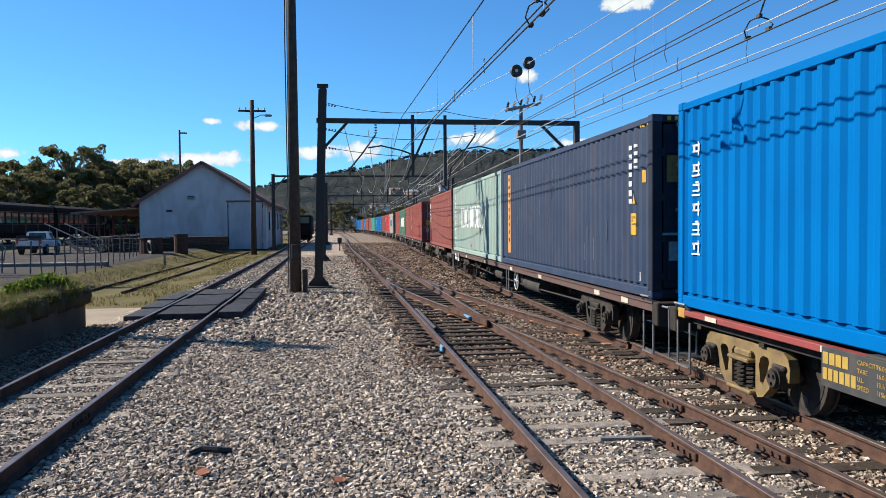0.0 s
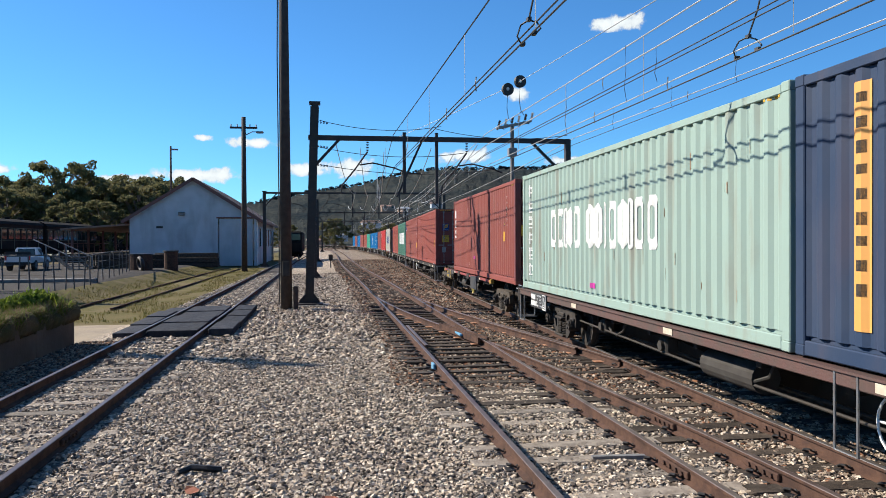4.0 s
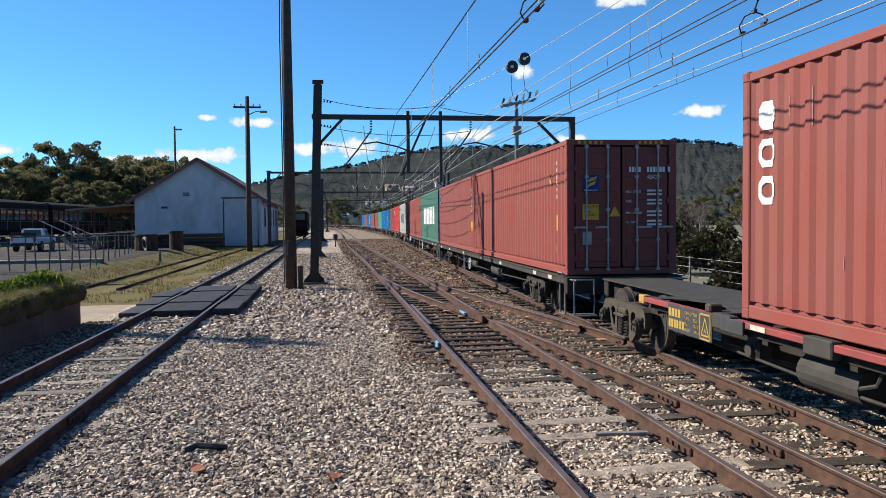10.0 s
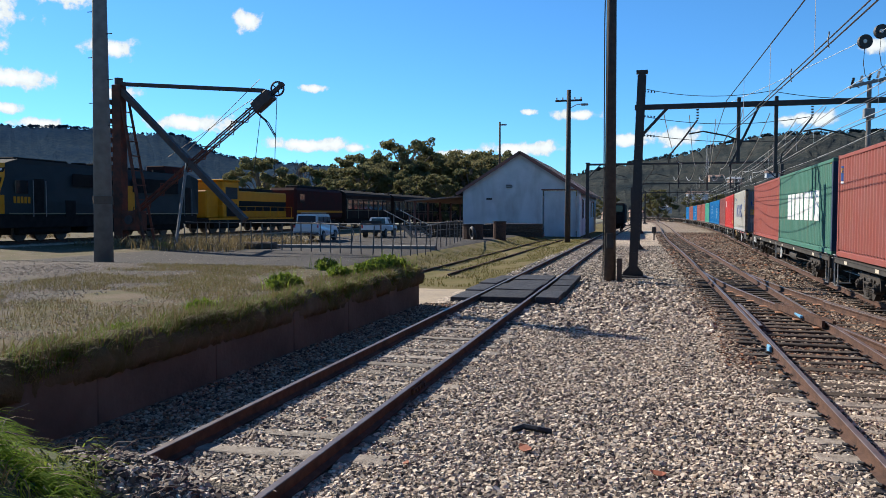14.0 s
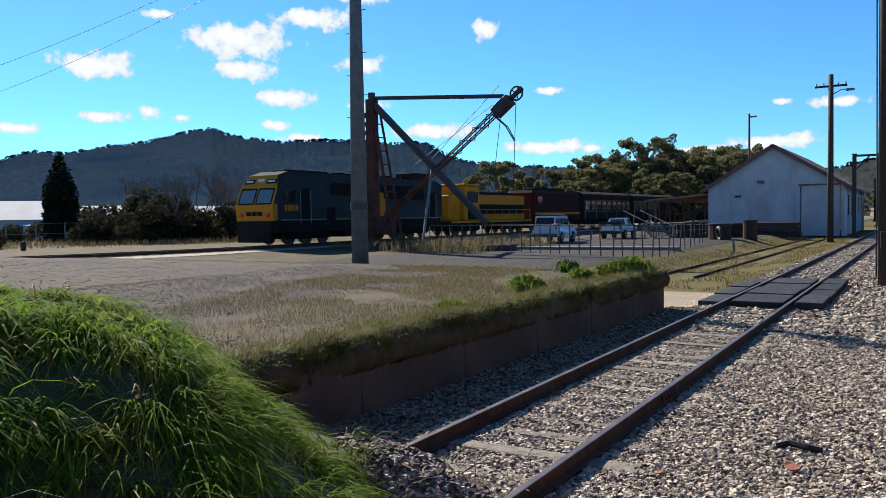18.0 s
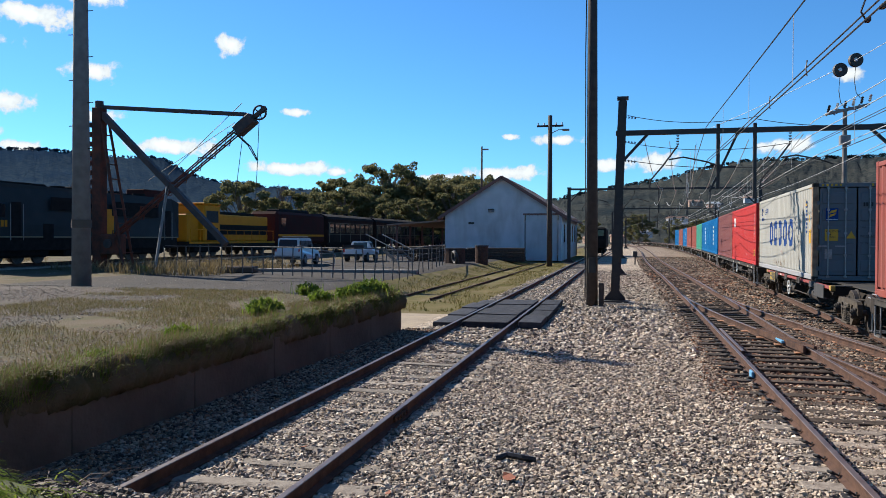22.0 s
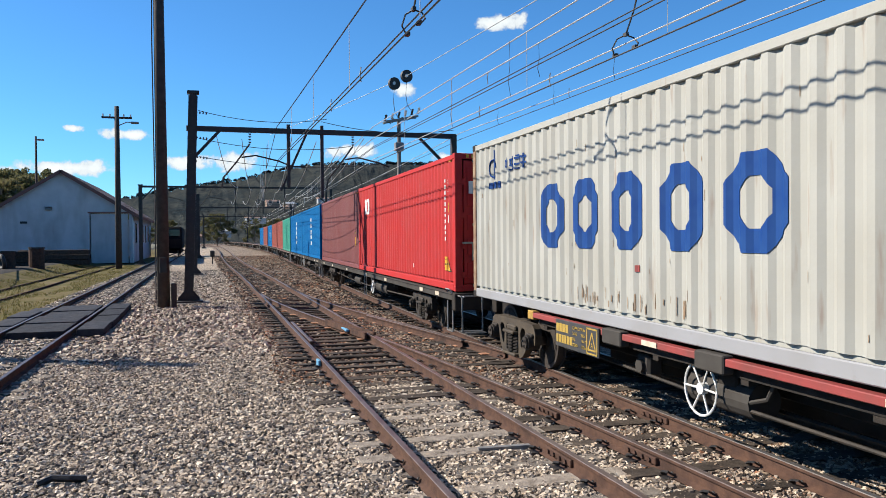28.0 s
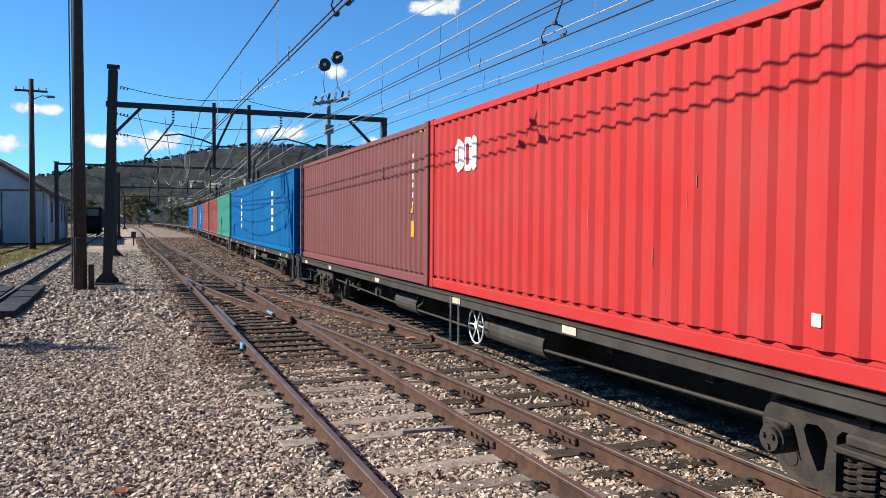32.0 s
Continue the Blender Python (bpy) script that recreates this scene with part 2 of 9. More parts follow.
def rod(bm, a, b, r, r2=None, n=8, mat=0, caps=True):
    """A round bar from a to b."""
    a, b = Vector(a), Vector(b)
    q = (b - a).to_track_quat("Z", "Y").to_matrix()
    r2 = r if r2 is None else r2
    ring = [[bm.verts.new(p + q @ Vector((math.cos(i * math.tau / n) * rr, math.sin(i * math.tau / n) * rr, 0))) for i in range(n)] for p, rr in ((a, r), (b, r2))]
    fs = [bm.faces.new((ring[0][i], ring[0][(i + 1) % n], ring[1][(i + 1) % n], ring[1][i])) for i in range(n)]
    if caps:
        fs += [bm.faces.new(ring[0][::-1]), bm.faces.new(ring[1])]
    for f in fs:
        f.material_index = mat
    return bm


def beam(bm, a, b, w, h, mat=0):
    """A square bar from a to b, w wide and h high."""
    a, b = Vector(a), Vector(b)
    d = (b - a)
    q = d.to_track_quat("Y", "Z").to_matrix().to_4x4()
    box(bm, -w / 2, 0, -h / 2, w / 2, d.length, h / 2, m=Matrix.Translation(a) @ q, mat=mat)
    return bm


def tube(bm, pts, r, n=6, mat=0):
    """A round bar along a line of points."""
    pts = [Vector(p) for p in pts]
    rings = []
    for i, p in enumerate(pts):
        d = (pts[min(i + 1, len(pts) - 1)] - pts[max(i - 1, 0)])
        q = d.to_track_quat("Z", "Y").to_matrix()
        rings.append([bm.verts.new(p + q @ Vector((math.cos(k * math.tau / n) * r, math.sin(k * math.tau / n) * r, 0))) for k in range(n)])
    for a, b in zip(rings, rings[1:]):
        for k in range(n):
            bm.faces.new((a[k], a[(k + 1) % n], b[(k + 1) % n], b[k])).material_index = mat
    bm.faces.new(rings[0][::-1]), bm.faces.new(rings[-1])
    return bm


def disc(bm, c, axis, r, h, n=20, mat=0, r2=None):
    a = Vector(axis).normalized()
    return rod(bm, Vector(c) - a * h / 2, Vector(c) + a * h / 2, r, r2, n, mat)


def smoothstep(a, b, v):
    t = min(1.0, max(0.0, (v - a) / (b - a)))
    return t * t * (3 - 2 * t)



# ---- lines of the tracks: x of the centre over y ----
def curve_through(pts):
    ys, xs = np.array(pts, float).T
    slopes = np.gradient(xs, ys)

    def at(y):
        i = int(min(max(np.searchsorted(ys, y) - 1, 0), len(ys) - 2))
        h = ys[i + 1] - ys[i]
        if y <= ys[0] or y >= ys[-1]:
            e = 0 if y <= ys[0] else -1
            return float(xs[e] + slopes[e] * (y - ys[e]))
        u = (y - ys[i]) / h
        return float((2 * u**3 - 3 * u**2 + 1) * xs[i] + (u**3 - 2 * u**2 + u) * h * slopes[i] + (3 * u**2 - 2 * u**3) * xs[i + 1] + (u**3 - u**2) * h * slopes[i + 1])
    table = [at(-60 + 0.5 * k) for k in range(1000)]

    def quick(y):
        u = (float(y) + 60) * 2
        k = int(u)
        if u < 0 or k > 998:
            return at(y)
        return table[k] + (table[k + 1] - table[k]) * (u - k)
    return quick


line_b = curve_through([(-60, 4.41), (-30, 5.19), (0, 5.97), (30, 6.75), (51, 7.6), (75, 8.7), (100, 9.8), (125, 10.6), (150, 11.1), (176, 11.2), (210, 10.9), (246, 10.2), (280, 6), (320, -4), (360, -18), (400, -36), (440, -58)])
line_a = curve_through([(-30, 2.7), (0, 2.76), (20, 2.9), (45, 2.95), (70, 2.8), (100, 3.0), (130, 3.4), (170, 3.6), (230, 3.0), (280, -2), (330, -14)])
line_c = curve_through([(-20, 4.55), (-10, 4.53), (0, 4.48), (6.7, 4.40), (9.1, 4.32), (11, 4.21), (13.3, 4.03), (16.6, 3.70), (19, 3.37), (21.7, 2.99), (25.6, 2.56), (30, 2.27), (36, 2.16)])
line_s = curve_through([(0, -3.7), (60, -3.7), (90, -3.7), (130, -3.2), (180, -2.4), (240, -5)])
HALF = 0.7525


def rail_mesh(name, at, y0, y1, step, top, bottom=0.0):
    prof = [(-0.07, -0.16), (0.07, -0.16), (0.07, -0.148), (0.012, -0.125), (0.010, -0.045), (0.035, -0.035), (0.036, -0.006), (0.03, 0.0), (-0.03, 0.0), (-0.036, -0.006), (-0.035, -0.035), (-0.010, -0.045), (-0.012, -0.125), (-0.07, -0.148)]
    # wall foot: dark stones stand for dirt and for the shade of the wall
    n = max(2, int((y1 - y0) / step) + 1)
    ys = np.linspace(y0, y1, n)
    vs, fs, idx = [], [], []
    for y in ys:
        x = at(y)
        vs += [(x + a, y, b + bottom) for a, b in prof]
    k = len(prof)
    for i in range(n - 1):
        for j in range(k):
            a, b = i * k + j, i * k + (j + 1) % k
            fs.append((a, b, b + k, a + k))
            idx.append(1 if j in (6, 7, 8) else 0)
    fs += [tuple(range(k))[::-1], tuple(range((n - 1) * k, n * k))]
    idx += [0, 0]
    return mesh_from(name, vs, fs, [M["rail_side"], top], idx)


def add_track(name, label, rails, top):
    t = thing(name, label, "railway track", kind="structure")
    for at, y0, y1, step in rails:
        part("rail", rail_mesh("rail", at, y0, y1, step, top), None, t)
    return t


track_siding = add_track("railway_siding", "rusty disused siding on grey timber sleepers in ballast", [(lambda y: line_s(y) - HALF, 5.2, 200, 4), (lambda y: line_s(y) + HALF, 2.5, 200, 4)], M["rail_top"])
track_a = add_track("railway_track", "main line track with brown steel rails on timber sleepers", [(lambda y: line_a(y) - HALF, -12, 330, 2.5), (lambda y: line_a(y) + HALF, -12, 330, 2.5)], M["rail_top"])
track_c = add_track("crossover_track", "crossover with rusty closure rails and a blue-painted crossing nose", [(line_c, -12, 36, 0.8), (lambda y: line_c(y) + 2 * HALF, 13.8, 36, 0.8)], M["rail_top"])
track_b = add_track("goods_track", "goods line with polished rails under the container train", [(lambda y: line_b(y) - HALF, -30, 400, 2.5), (lambda y: line_b(y) + HALF, -30, 400, 2.5)], M["rail_bright"])


# ---- ground, platform and crossing ----
def wall_x(y):
    return -6.1 + 0.0225 * (y - 4)


def mound(x, y):
    r = math.hypot((x + 6.5) / (2.7 if x > -6.5 else 3.0), (y - 2.2) / 2.8)
    if r > 1.75:
        return 0.0
    lump = 0.16 * noise.noise(Vector((x * 1.5, y * 1.5, 5))) + 0.08 * noise.noise(Vector((x * 3.4, y * 3.4, 8)))
    return (1.76 + lump) * (1 - smoothstep(0.55, 1.53, r + 0.5 * lump))


def spoil(x, y):
    r = math.hypot((x + 4.35) / 1.5, (y - 5.3) / 0.85)
    return 0.42 * (1 - smoothstep(0.15, 1.0, r))


def height(x, y):
    """The lie of the land."""
    n = noise.noise(Vector((x * 0.35, y * 0.35, 0)))
    low = -0.185 + 0.012 * n
    if y < 19.6:
        if x < wall_x(max(y, 4)) - 0.12:
            d = wall_x(y) - x
            low = 0.66 + 0.05 * n + 0.05 * smoothstep(0.2, 1.5, d)
            if y < 6:
                low = max(0.66 * smoothstep(2.0, 6.0, y) - 0.1, -0.1) if x > -7 else low
    else:
        up = smoothstep(-9.0, -11.5, x) if x > -11.5 else 1.0
        far = 0.30 + 0.34 * (1 - smoothstep(20.5, 27, y))
        if x < -7.2:
            k = smoothstep(-7.2, -9.4, x) * (1 - smoothstep(19.6, 23.0, y))
            low = low * (1 - max(up, k)) + max(up, k) * far
    if x < -24:
        low = max(low, 0.32 + 0.22 * smoothstep(-24, -29, x))
    m = mound(x, y)
    if m > 0.01:
        low = max(low, m - 0.2) + 0.03 * n
    low = max(low, spoil(x, y) - 0.2 + 0.05 * noise.noise(Vector((x * 3, y * 3, 2))))
    if -3 < y < 110:
        for c in (line_a(y), line_b(y)):
            low -= 0.035 * smoothstep(11, 15, y) * (1 - smoothstep(0.9, 1.5, abs(x - c)))
    if x > 9:
        low -= 0.6 * smoothstep(9, 14, x)
    if y > 110 or abs(x) > 90:
        low = min(low, -0.3)
    return low


def grid(xs, ys, f):
    vs = [(x, y, f(x, y)) for y in ys for x in xs]
    n = len(xs)
    fs = [(j * n + i, j * n + i + 1, (j + 1) * n + i + 1, (j + 1) * n + i) for j in range(len(ys) - 1) for i in range(n - 1)]
    return vs, fs


xs = sorted(set([-1500, -600, -250, -120, -90.5, -60, -45, -36, -30] + [round(-24.1 + 0.9 * i, 2) for i in range(14)] + [round(-11.5 + 0.3 * i, 2) for i in range(18)] + [-6.2, -6.1, -6.0, -5.9, -5.8, -5.6] + [round(-5.3 + 0.4 * i, 2) for i in range(36)] + [9.5, 11, 14, 20, 40, 90.5, 250, 600, 1500]))
ys = sorted(set([-400, -100, -30, -10] + [round(-4 + 0.4 * i, 2) for i in range(58)] + [19.55, 19.65] + [round(20 + 1.0 * i, 2) for i in range(12)] + [35, 40, 46, 54, 64, 76, 90, 109, 112, 150, 220, 350, 600, 1100, 1600]))
vs, fs = grid(xs, ys, height)
idx = []
for f in fs:
    cx, cy = sum(vs[i][0] for i in f) / 4, sum(vs[i][1] for i in f) / 4
    lv = sum(vs[i][2] for i in f) / 4
    k = 0
    wob = noise.noise(Vector((cx * 0.5, cy * 0.5, 7)))
    if cy > 109 and abs(cx) > 13 or abs(cx) > 60 or cy < -30:
        k = 3
    elif cx > 11:
        k = 3
    elif cx < -5.9 and cy < 24 and lv > 0.2:
        k = 2
        if cx < -8.2 - 1.6 * wob - 0.15 * cy and cy > 3:
            k = 1
    elif cx < -5.6 and cy >= 19 and cy < 24.5:
        k = 1 if lv > 0.2 else 4
    elif cx < -4.9 - 0.5 * wob and cy >= 24 and cx > -11:
        k = 10
    elif cx <= -11:
        k = 5 if cx > -25.5 else 2
    if spoil(cx, cy) > 0.1:
        k = 1
    if mound(cx, cy) > 0.15:
        k = 6
    # strip along the wall: darker ballast colour for its dirt and the wall's shade
    if k == 0 and cy < 20 and cx < wall_x(cy) + 1.2:
        k = 7
    if k == 0 and cy > 12.5 and line_a(cy) - 1.3 - 0.3 * wob < cx:
        k = 7 if cy < 46 else 8
    # near ground under the stones gets the painted gap shade
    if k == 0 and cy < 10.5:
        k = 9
    idx.append(k)
M["sandy"] = material("pale_sandy_track", (0.266, 0.211, 0.144), 0.95, second=(0.2, 0.159, 0.111), scale=2, amount=0.8, bump=0.6, bump_scale=40)
M["moss"] = material("mossy_trodden_ground", (0.125, 0.098, 0.045), 0.95, spec=0.08, second=(0.080, 0.074, 0.022), scale=0.9, amount=0.9, bump=0.9, bump_scale=22, stains=(0.15, 0.115, 0.07), stain_scale=0.6, stain_amount=0.7)
M["mound_soil"] = material("mossy_mound_soil", (0.030, 0.048, 0.010), 0.95, second=(0.05, 0.05, 0.02), scale=4, amount=0.8, bump=0.8, bump_scale=30)
ground = tagged(new("ground", mesh_from("ground", vs, fs, [M["ballast"], M["earth"], M["dry_grass"], M["far_ground"], M["sandy"], M["asphalt"], M["mound_soil"], M["rusty_ballast"], M["worn_ballast"], M["fines"], M["moss"]], idx, True)), "ballast, bare earth, turf and asphalt yard", "ground", kind="structure")

# the retaining wall of the old loading bank
wall = thing("retaining_wall", "stained concrete retaining wall of a loading bank", "retaining wall", kind="structure")
y = 5.0
i = 0
while y < 19.6:
    y1 = min(y + 2.45, 19.62)
    bm = bmesh.new()
    box(bm, -0.36, 0.004, -0.6, 0.0, y1 - y - 0.004, 0.50 + 0.01 * math.sin(i * 2.1), 0.012)
    ang = math.degrees(math.atan(0.0225))
    part("wall_panel", bm, M["wall_concrete"], wall, m=pose(wall_x(y) + 0.004 * math.sin(i * 5), y, 0, 0, 0, -ang))
    y = y1
    i += 1
part("wall_panel", boxed(-2.6, -0.3, -0.6, -0.38, 0.0, 0.6, 0.02), M["wall_concrete"], wall, m=pose(wall_x(19.6), 19.6, 0))

# earth and turf that spill over the wall's edge
vs, fs = [], []
ny = 280
for j in range(ny + 1):
    y = 5.2 + 14.5 * j / ny
    for i, (dx, z) in enumerate(((-1.1, 0.66), (-0.7, 0.73), (-0.35, 0.77), (-0.12, 0.74), (0.02, 0.64), (0.07, 0.49), (0.01, 0.33), (-0.15, 0.31))):
        n1 = noise.noise(Vector((y * 1.1, dx * 3, 4))) * 1.4
        n2 = noise.noise(Vector((y * 6.5, dx * 9, 9))) * 1.7
        out = 0.10 * n1 + 0.06 * n2 if i > 2 else 0
        vs.append((wall_x(y) + dx + out, y, z + (0.07 * n1 + 0.05 * n2) * (1 if 0 < i else 0.3)))
for j in range(ny):
    for i in range(7):
        a = j * 8 + i
        fs.append((a, a + 1, a + 9, a + 8))
part("turf_lip", mesh_from("turf_lip", vs, fs, [M["dry_grass"]], None, True), None, wall, "ragged earth and turf along the wall top")

# boards of the crossing over the siding
crossing = thing("timber_crossing", "dark plank crossing laid over the siding", "level crossing", kind="structure")
for lane, (x0, x1) in enumerate(((-5.15, -4.56), (-4.33, -3.08), (-2.82, -2.2))):
    yy = 20.55
    for k in range(4):
        ln = (1.9, 2.0, 1.85, 2.0)[(k + lane) % 4]
        bm = boxed(x0 + 0.008, 0.006, -0.14, x1 - 0.008, ln - 0.006, 0.015 + 0.006 * ((k * 3 + lane) % 3), 0.01)
        part("plank", bm, M["board"], crossing, m=pose(0, yy, -0.035, 0, 0.4 * ((k + lane) % 3 - 1), 0.25 * ((k * 2 + lane) % 3 - 1)))
        yy += ln

# old grass-grown rails towards the shed
old_track = thing("grass_grown_track", "old rails sunk in mossy grass before the shed", "railway track", kind="structure")
for x0 in (-8.75, -7.3):
    part("rail", rail_mesh("rail", lambda y, x0=x0: x0 + 0.004 * (y - 30), 29, 72, 5, M["rail_side"], -0.09), None, old_track)

# ---- sleepers, chairs and clips ----
rnd = random.Random(4)
SLEEP = {}
BEDS = {}   # where sleepers lie, by half metres along the line


def sleeper_mesh(length, mat, seed):
    key = (round(length, 1), mat.name, seed % 4)
    if key not in SLEEP:
        r = random.Random(seed % 4 + int(length * 10))
        bm = boxed(-length / 2, -0.125, -0.16, length / 2, 0.125, 0.0, 0.012)
        for v in bm.verts:
            v.co.z += r.uniform(-0.008, 0.008)
            v.co.y += r.uniform(-0.012, 0.012)
            v.co.x += r.uniform(-0.03, 0.03)
        SLEEP[key] = bm_mesh("sleeper", bm, mat)
    return SLEEP[key]


def put_sleeper(track, x0, x1, y, mat, z=-0.158, turn=0.0):
    k = rnd.randrange(4)
    for j in (int(y * 2) - 1, int(y * 2), int(y * 2) + 1):
        BEDS.setdefault(j, []).append((x0, x1, y))
    o = part("sleeper", sleeper_mesh(round(x1 - x0, 1), mat, k), None, track, m=pose((x0 + x1) / 2, y, z + rnd.uniform(-0.012, 0.008), 0, rnd.uniform(-0.5, 0.5), turn + rnd.uniform(-1.6, 1.6)))
    return o


y = 3.0
while y < 75:
    if not 20.3 < y < 28.6:
        cx = line_s(y) + rnd.uniform(-0.12, 0.12)
        put_sleeper(track_siding, cx - 1.2, cx + 1.2, y, M["sleeper"], -0.155)
    y += 0.66 + rnd.uniform(-0.05, 0.05)
y = 1.0
while y < 95:
    a = line_a(y)
    if y < 10.6:
        put_sleeper(track_a, a - 1.22, a + 1.22, y, M["sleeper"])
    elif y < 34:
        right = min(line_c(y) + 1.5, line_b(y) - 0.3) if y > 13 else a + 1.25
        put_sleeper(track_a, a - 1.25, max(right + 0.35, a + 1.25), y, M["sleeper_dark"])
    else:
        put_sleeper(track_a, a - 1.22, a + 1.22, y, M["sleeper_dark"])
    y += 0.60 + rnd.uniform(-0.03, 0.03)
y = 1.2
while y < 95:
    b = line_b(y)
    left = line_c(y) - 0.45 if y < 12.4 else b - 1.25
    put_sleeper(track_b, left, b + 1.25, y, M["sleeper_dark"])
    y += 0.62 + rnd.uniform(-0.03, 0.03)

bm = bmesh.new()
tube(bm, [(0.0, -0.06, 0.0), (0.07, -0.06, 0.02), (0.09, 0.0, 0.05), (0.06, 0.05, 0.055), (0.0, 0.05, 0.02), (-0.02, 0.0, 0.03)], 0.011, 5)
box(bm, -0.04, -0.07, -0.03, 0.1, 0.07, -0.005)
CLIP = bm_mesh("rail_clip", bm, M["black_steel"])
bm = boxed(-0.045, -0.3, -0.125, 0.045, 0.3, -0.05, 0.01)
for k in (-0.2, -0.07, 0.07, 0.2):
    disc(bm, (0, k, -0.09), (1, 0, 0), 0.025, 0.13, 6)
JOINT = bm_mesh("fish_plate", bm, M["rail_side"])
for track, at, y0, y1 in ((track_a, lambda y: line_a(y) - HALF, 4.2, 26), (track_a, lambda y: line_a(y) + HALF, 4.2, 16), (track_c, line_c, 4.2, 15), (track_b, lambda y: line_b(y) - HALF, 4.2, 24)):
    y = y0
    while y < y1:
        for s in (-1, 1):
            part("rail_clip", CLIP, None, track, m=pose(at(y) + s * 0.06, y, -0.145, 0, 0, 0 if s > 0 else 180))
        y += 0.61
M["blue_paint"] = material("blue_spray_paint", (0.0222, 0.207, 0.407), 0.7, second=(0.148, 0.259, 0.333), scale=30, amount=0.8)
M["rust_orange"] = material("orange_rust", (0.244, 0.0962, 0.0444), 0.85, second=(0.311, 0.163, 0.0888), scale=12, amount=0.8)
for track, at, yy in ((track_a, lambda y: line_a(y) + HALF, 7.4), (track_c, line_c, 9.3), (track_c, line_c, 7.2), (track_b, lambda y: line_b(y) - HALF, 8.6), (track_a, lambda y: line_a(y) - HALF, 26.6), (track_siding, lambda y: line_s(y) + HALF, 9.8)):
    part("fish_plate", JOINT, None, track, m=pose(at(yy), yy, 0))
# crossing nose, wing rails and check rail of the turnout
bm = bmesh.new()
for s in (-1, 1):
    beam(bm, (line_c(20.4) + s * 0.05, 20.4, -0.03), (line_c(17.2) + s * 0.10, 17.2, -0.03), 0.06, 0.14)
part("wing_rail", bm, M["rail_side"], track_c)
part("crossing_nose", boxed(-0.035, -0.32, -0.05, 0.035, 0.36, 0.004, 0.01), M["blue_paint"], track_c, "blue-painted crossing nose", m=pose(line_c(18.6) - 0.12, 18.6, -0.004))
part("check_rail", rail_mesh("check_rail", lambda y: line_a(y) - HALF + 0.11, 16.5, 20.5, 1, M["rail_top"]), None, track_c)
part("check_rail", rail_mesh("check_rail", lambda y: line_c(y) + 2 * HALF - 0.11, 15.5, 21.5, 1, M["rail_top"]), None, track_c)
part("paint_mark", boxed(-0.05, -0.14, -0.15, 0.0, 0.14, -0.03, 0.01), M["blue_paint"], track_a, m=pose(line_a(14.2) - HALF - 0.03, 14.2, 0))
for k in range(9):
    yy = 14.5 + k * 1.25
    part("slide_chair", boxed(-0.2, -0.1, -0.15, 0.2, 0.1, -0.13, 0.01), M["rust_orange"], track_c, m=pose(line_c(yy) + 2 * HALF, yy, 0))
    part("slide_chair", boxed(-0.2, -0.1, -0.15, 0.2, 0.1, -0.13, 0.01), M["rust_orange"], track_c, m=pose(line_c(yy + 3), yy + 3, 0))
bm = bmesh.new()
beam(bm, (line_a(8.1) + 0.1, 8.1, -0.14), (line_a(8.1) + 0.68, 8.05, -0.14), 0.07, 0.025)
part("bonding_cable", bm, M["galvanised"], track_a, "grey steel strap on a sleeper")
M["leaf_brown"] = material("fallen_leaf", (0.222, 0.0629, 0.0296), 0.8, second=(0.148, 0.0518, 0.0222), scale=30, amount=0.7)
for x, yy, s in ((-1.18, 7.63, 1.0), (0.09, 7.18, 0.8), (-4.0, 10.1, 0.8), (-2.2, 6.9, 0.5), (-3.6, 8.2, 0.5)):
    bm = bmesh.new()
    pts = [(-0.09, 0), (-0.05, 0.05), (0.0, 0.06), (0.05, 0.05), (0.1, 0.0), (0.05, -0.05), (0, -0.06), (-0.05, -0.045)]
    v = [bm.verts.new((a * s, b * s, 0.02 + 0.03 * s * (1 - abs(b) * 12))) for a, b in pts]
    bm.faces.new(v)
    r = bmesh.ops.extrude_face_region(bm, geom=bm.faces[:])
    bmesh.ops.translate(bm, vec=(0, 0, 0.004), verts=[g for g in r["geom"] if isinstance(g, bmesh.types.BMVert)])
    tagged(part("fallen_leaf", bm, M["leaf_brown"], None, m=pose(x, yy, -0.165, 12, 6, 40 * x)), "curled dry brown leaf lying on the ballast", "leaf", "fallen leaves")
bm = bmesh.new()
tube(bm, [(-0.2, 0, 0.02), (-0.08, 0.03, 0.06), (0.08, 0.0, 0.05), (0.22, 0.04, 0.02)], 0.035, 6)
tagged(part("scrap_timber", bm, M["black_steel"], None, m=pose(-1.22, 8.3, -0.17)), "short dark scrap lying on the ballast", "scrap")


# ---- the container train ----
Y_S = np.arange(-90, 430, 0.5)
X_S = np.array([line_b(y) for y in Y_S])
ARC = np.concatenate([[0], np.cumsum(np.hypot(np.diff(X_S), np.diff(Y_S)))])
ARC -= np.interp(0, Y_S, ARC)


def run(t):
    """Metres that the train has gone by t seconds."""
    return 4.14 * t - 0.0065 * t * t - 0.16 * max(0.0, 1 - t / 20) + 0.34 * max(0.0, 1 - t / 8)


def on_line(q):
    y = np.interp(q, ARC, Y_S)
    return Vector((np.interp(y, Y_S, X_S), y, 0))


def on_track(q, length, z=0.0):
    """The pose of a thing whose middle stands q metres along the line."""
    a, b = on_line(q - length * 0.36), on_line(q + length * 0.36)
    d = b - a
    c = (a + b) / 2
    return pose(c.x, c.y, z, 0, 0, -math.degrees(math.atan2(d.x, d.y)))


MOVERS = []   # things of the train: object, place along the train, length, height
WHEELS = []   # wheelsets, which turn on their wagons

L40, W40, H40 = 12.192, 2.438, 2.896


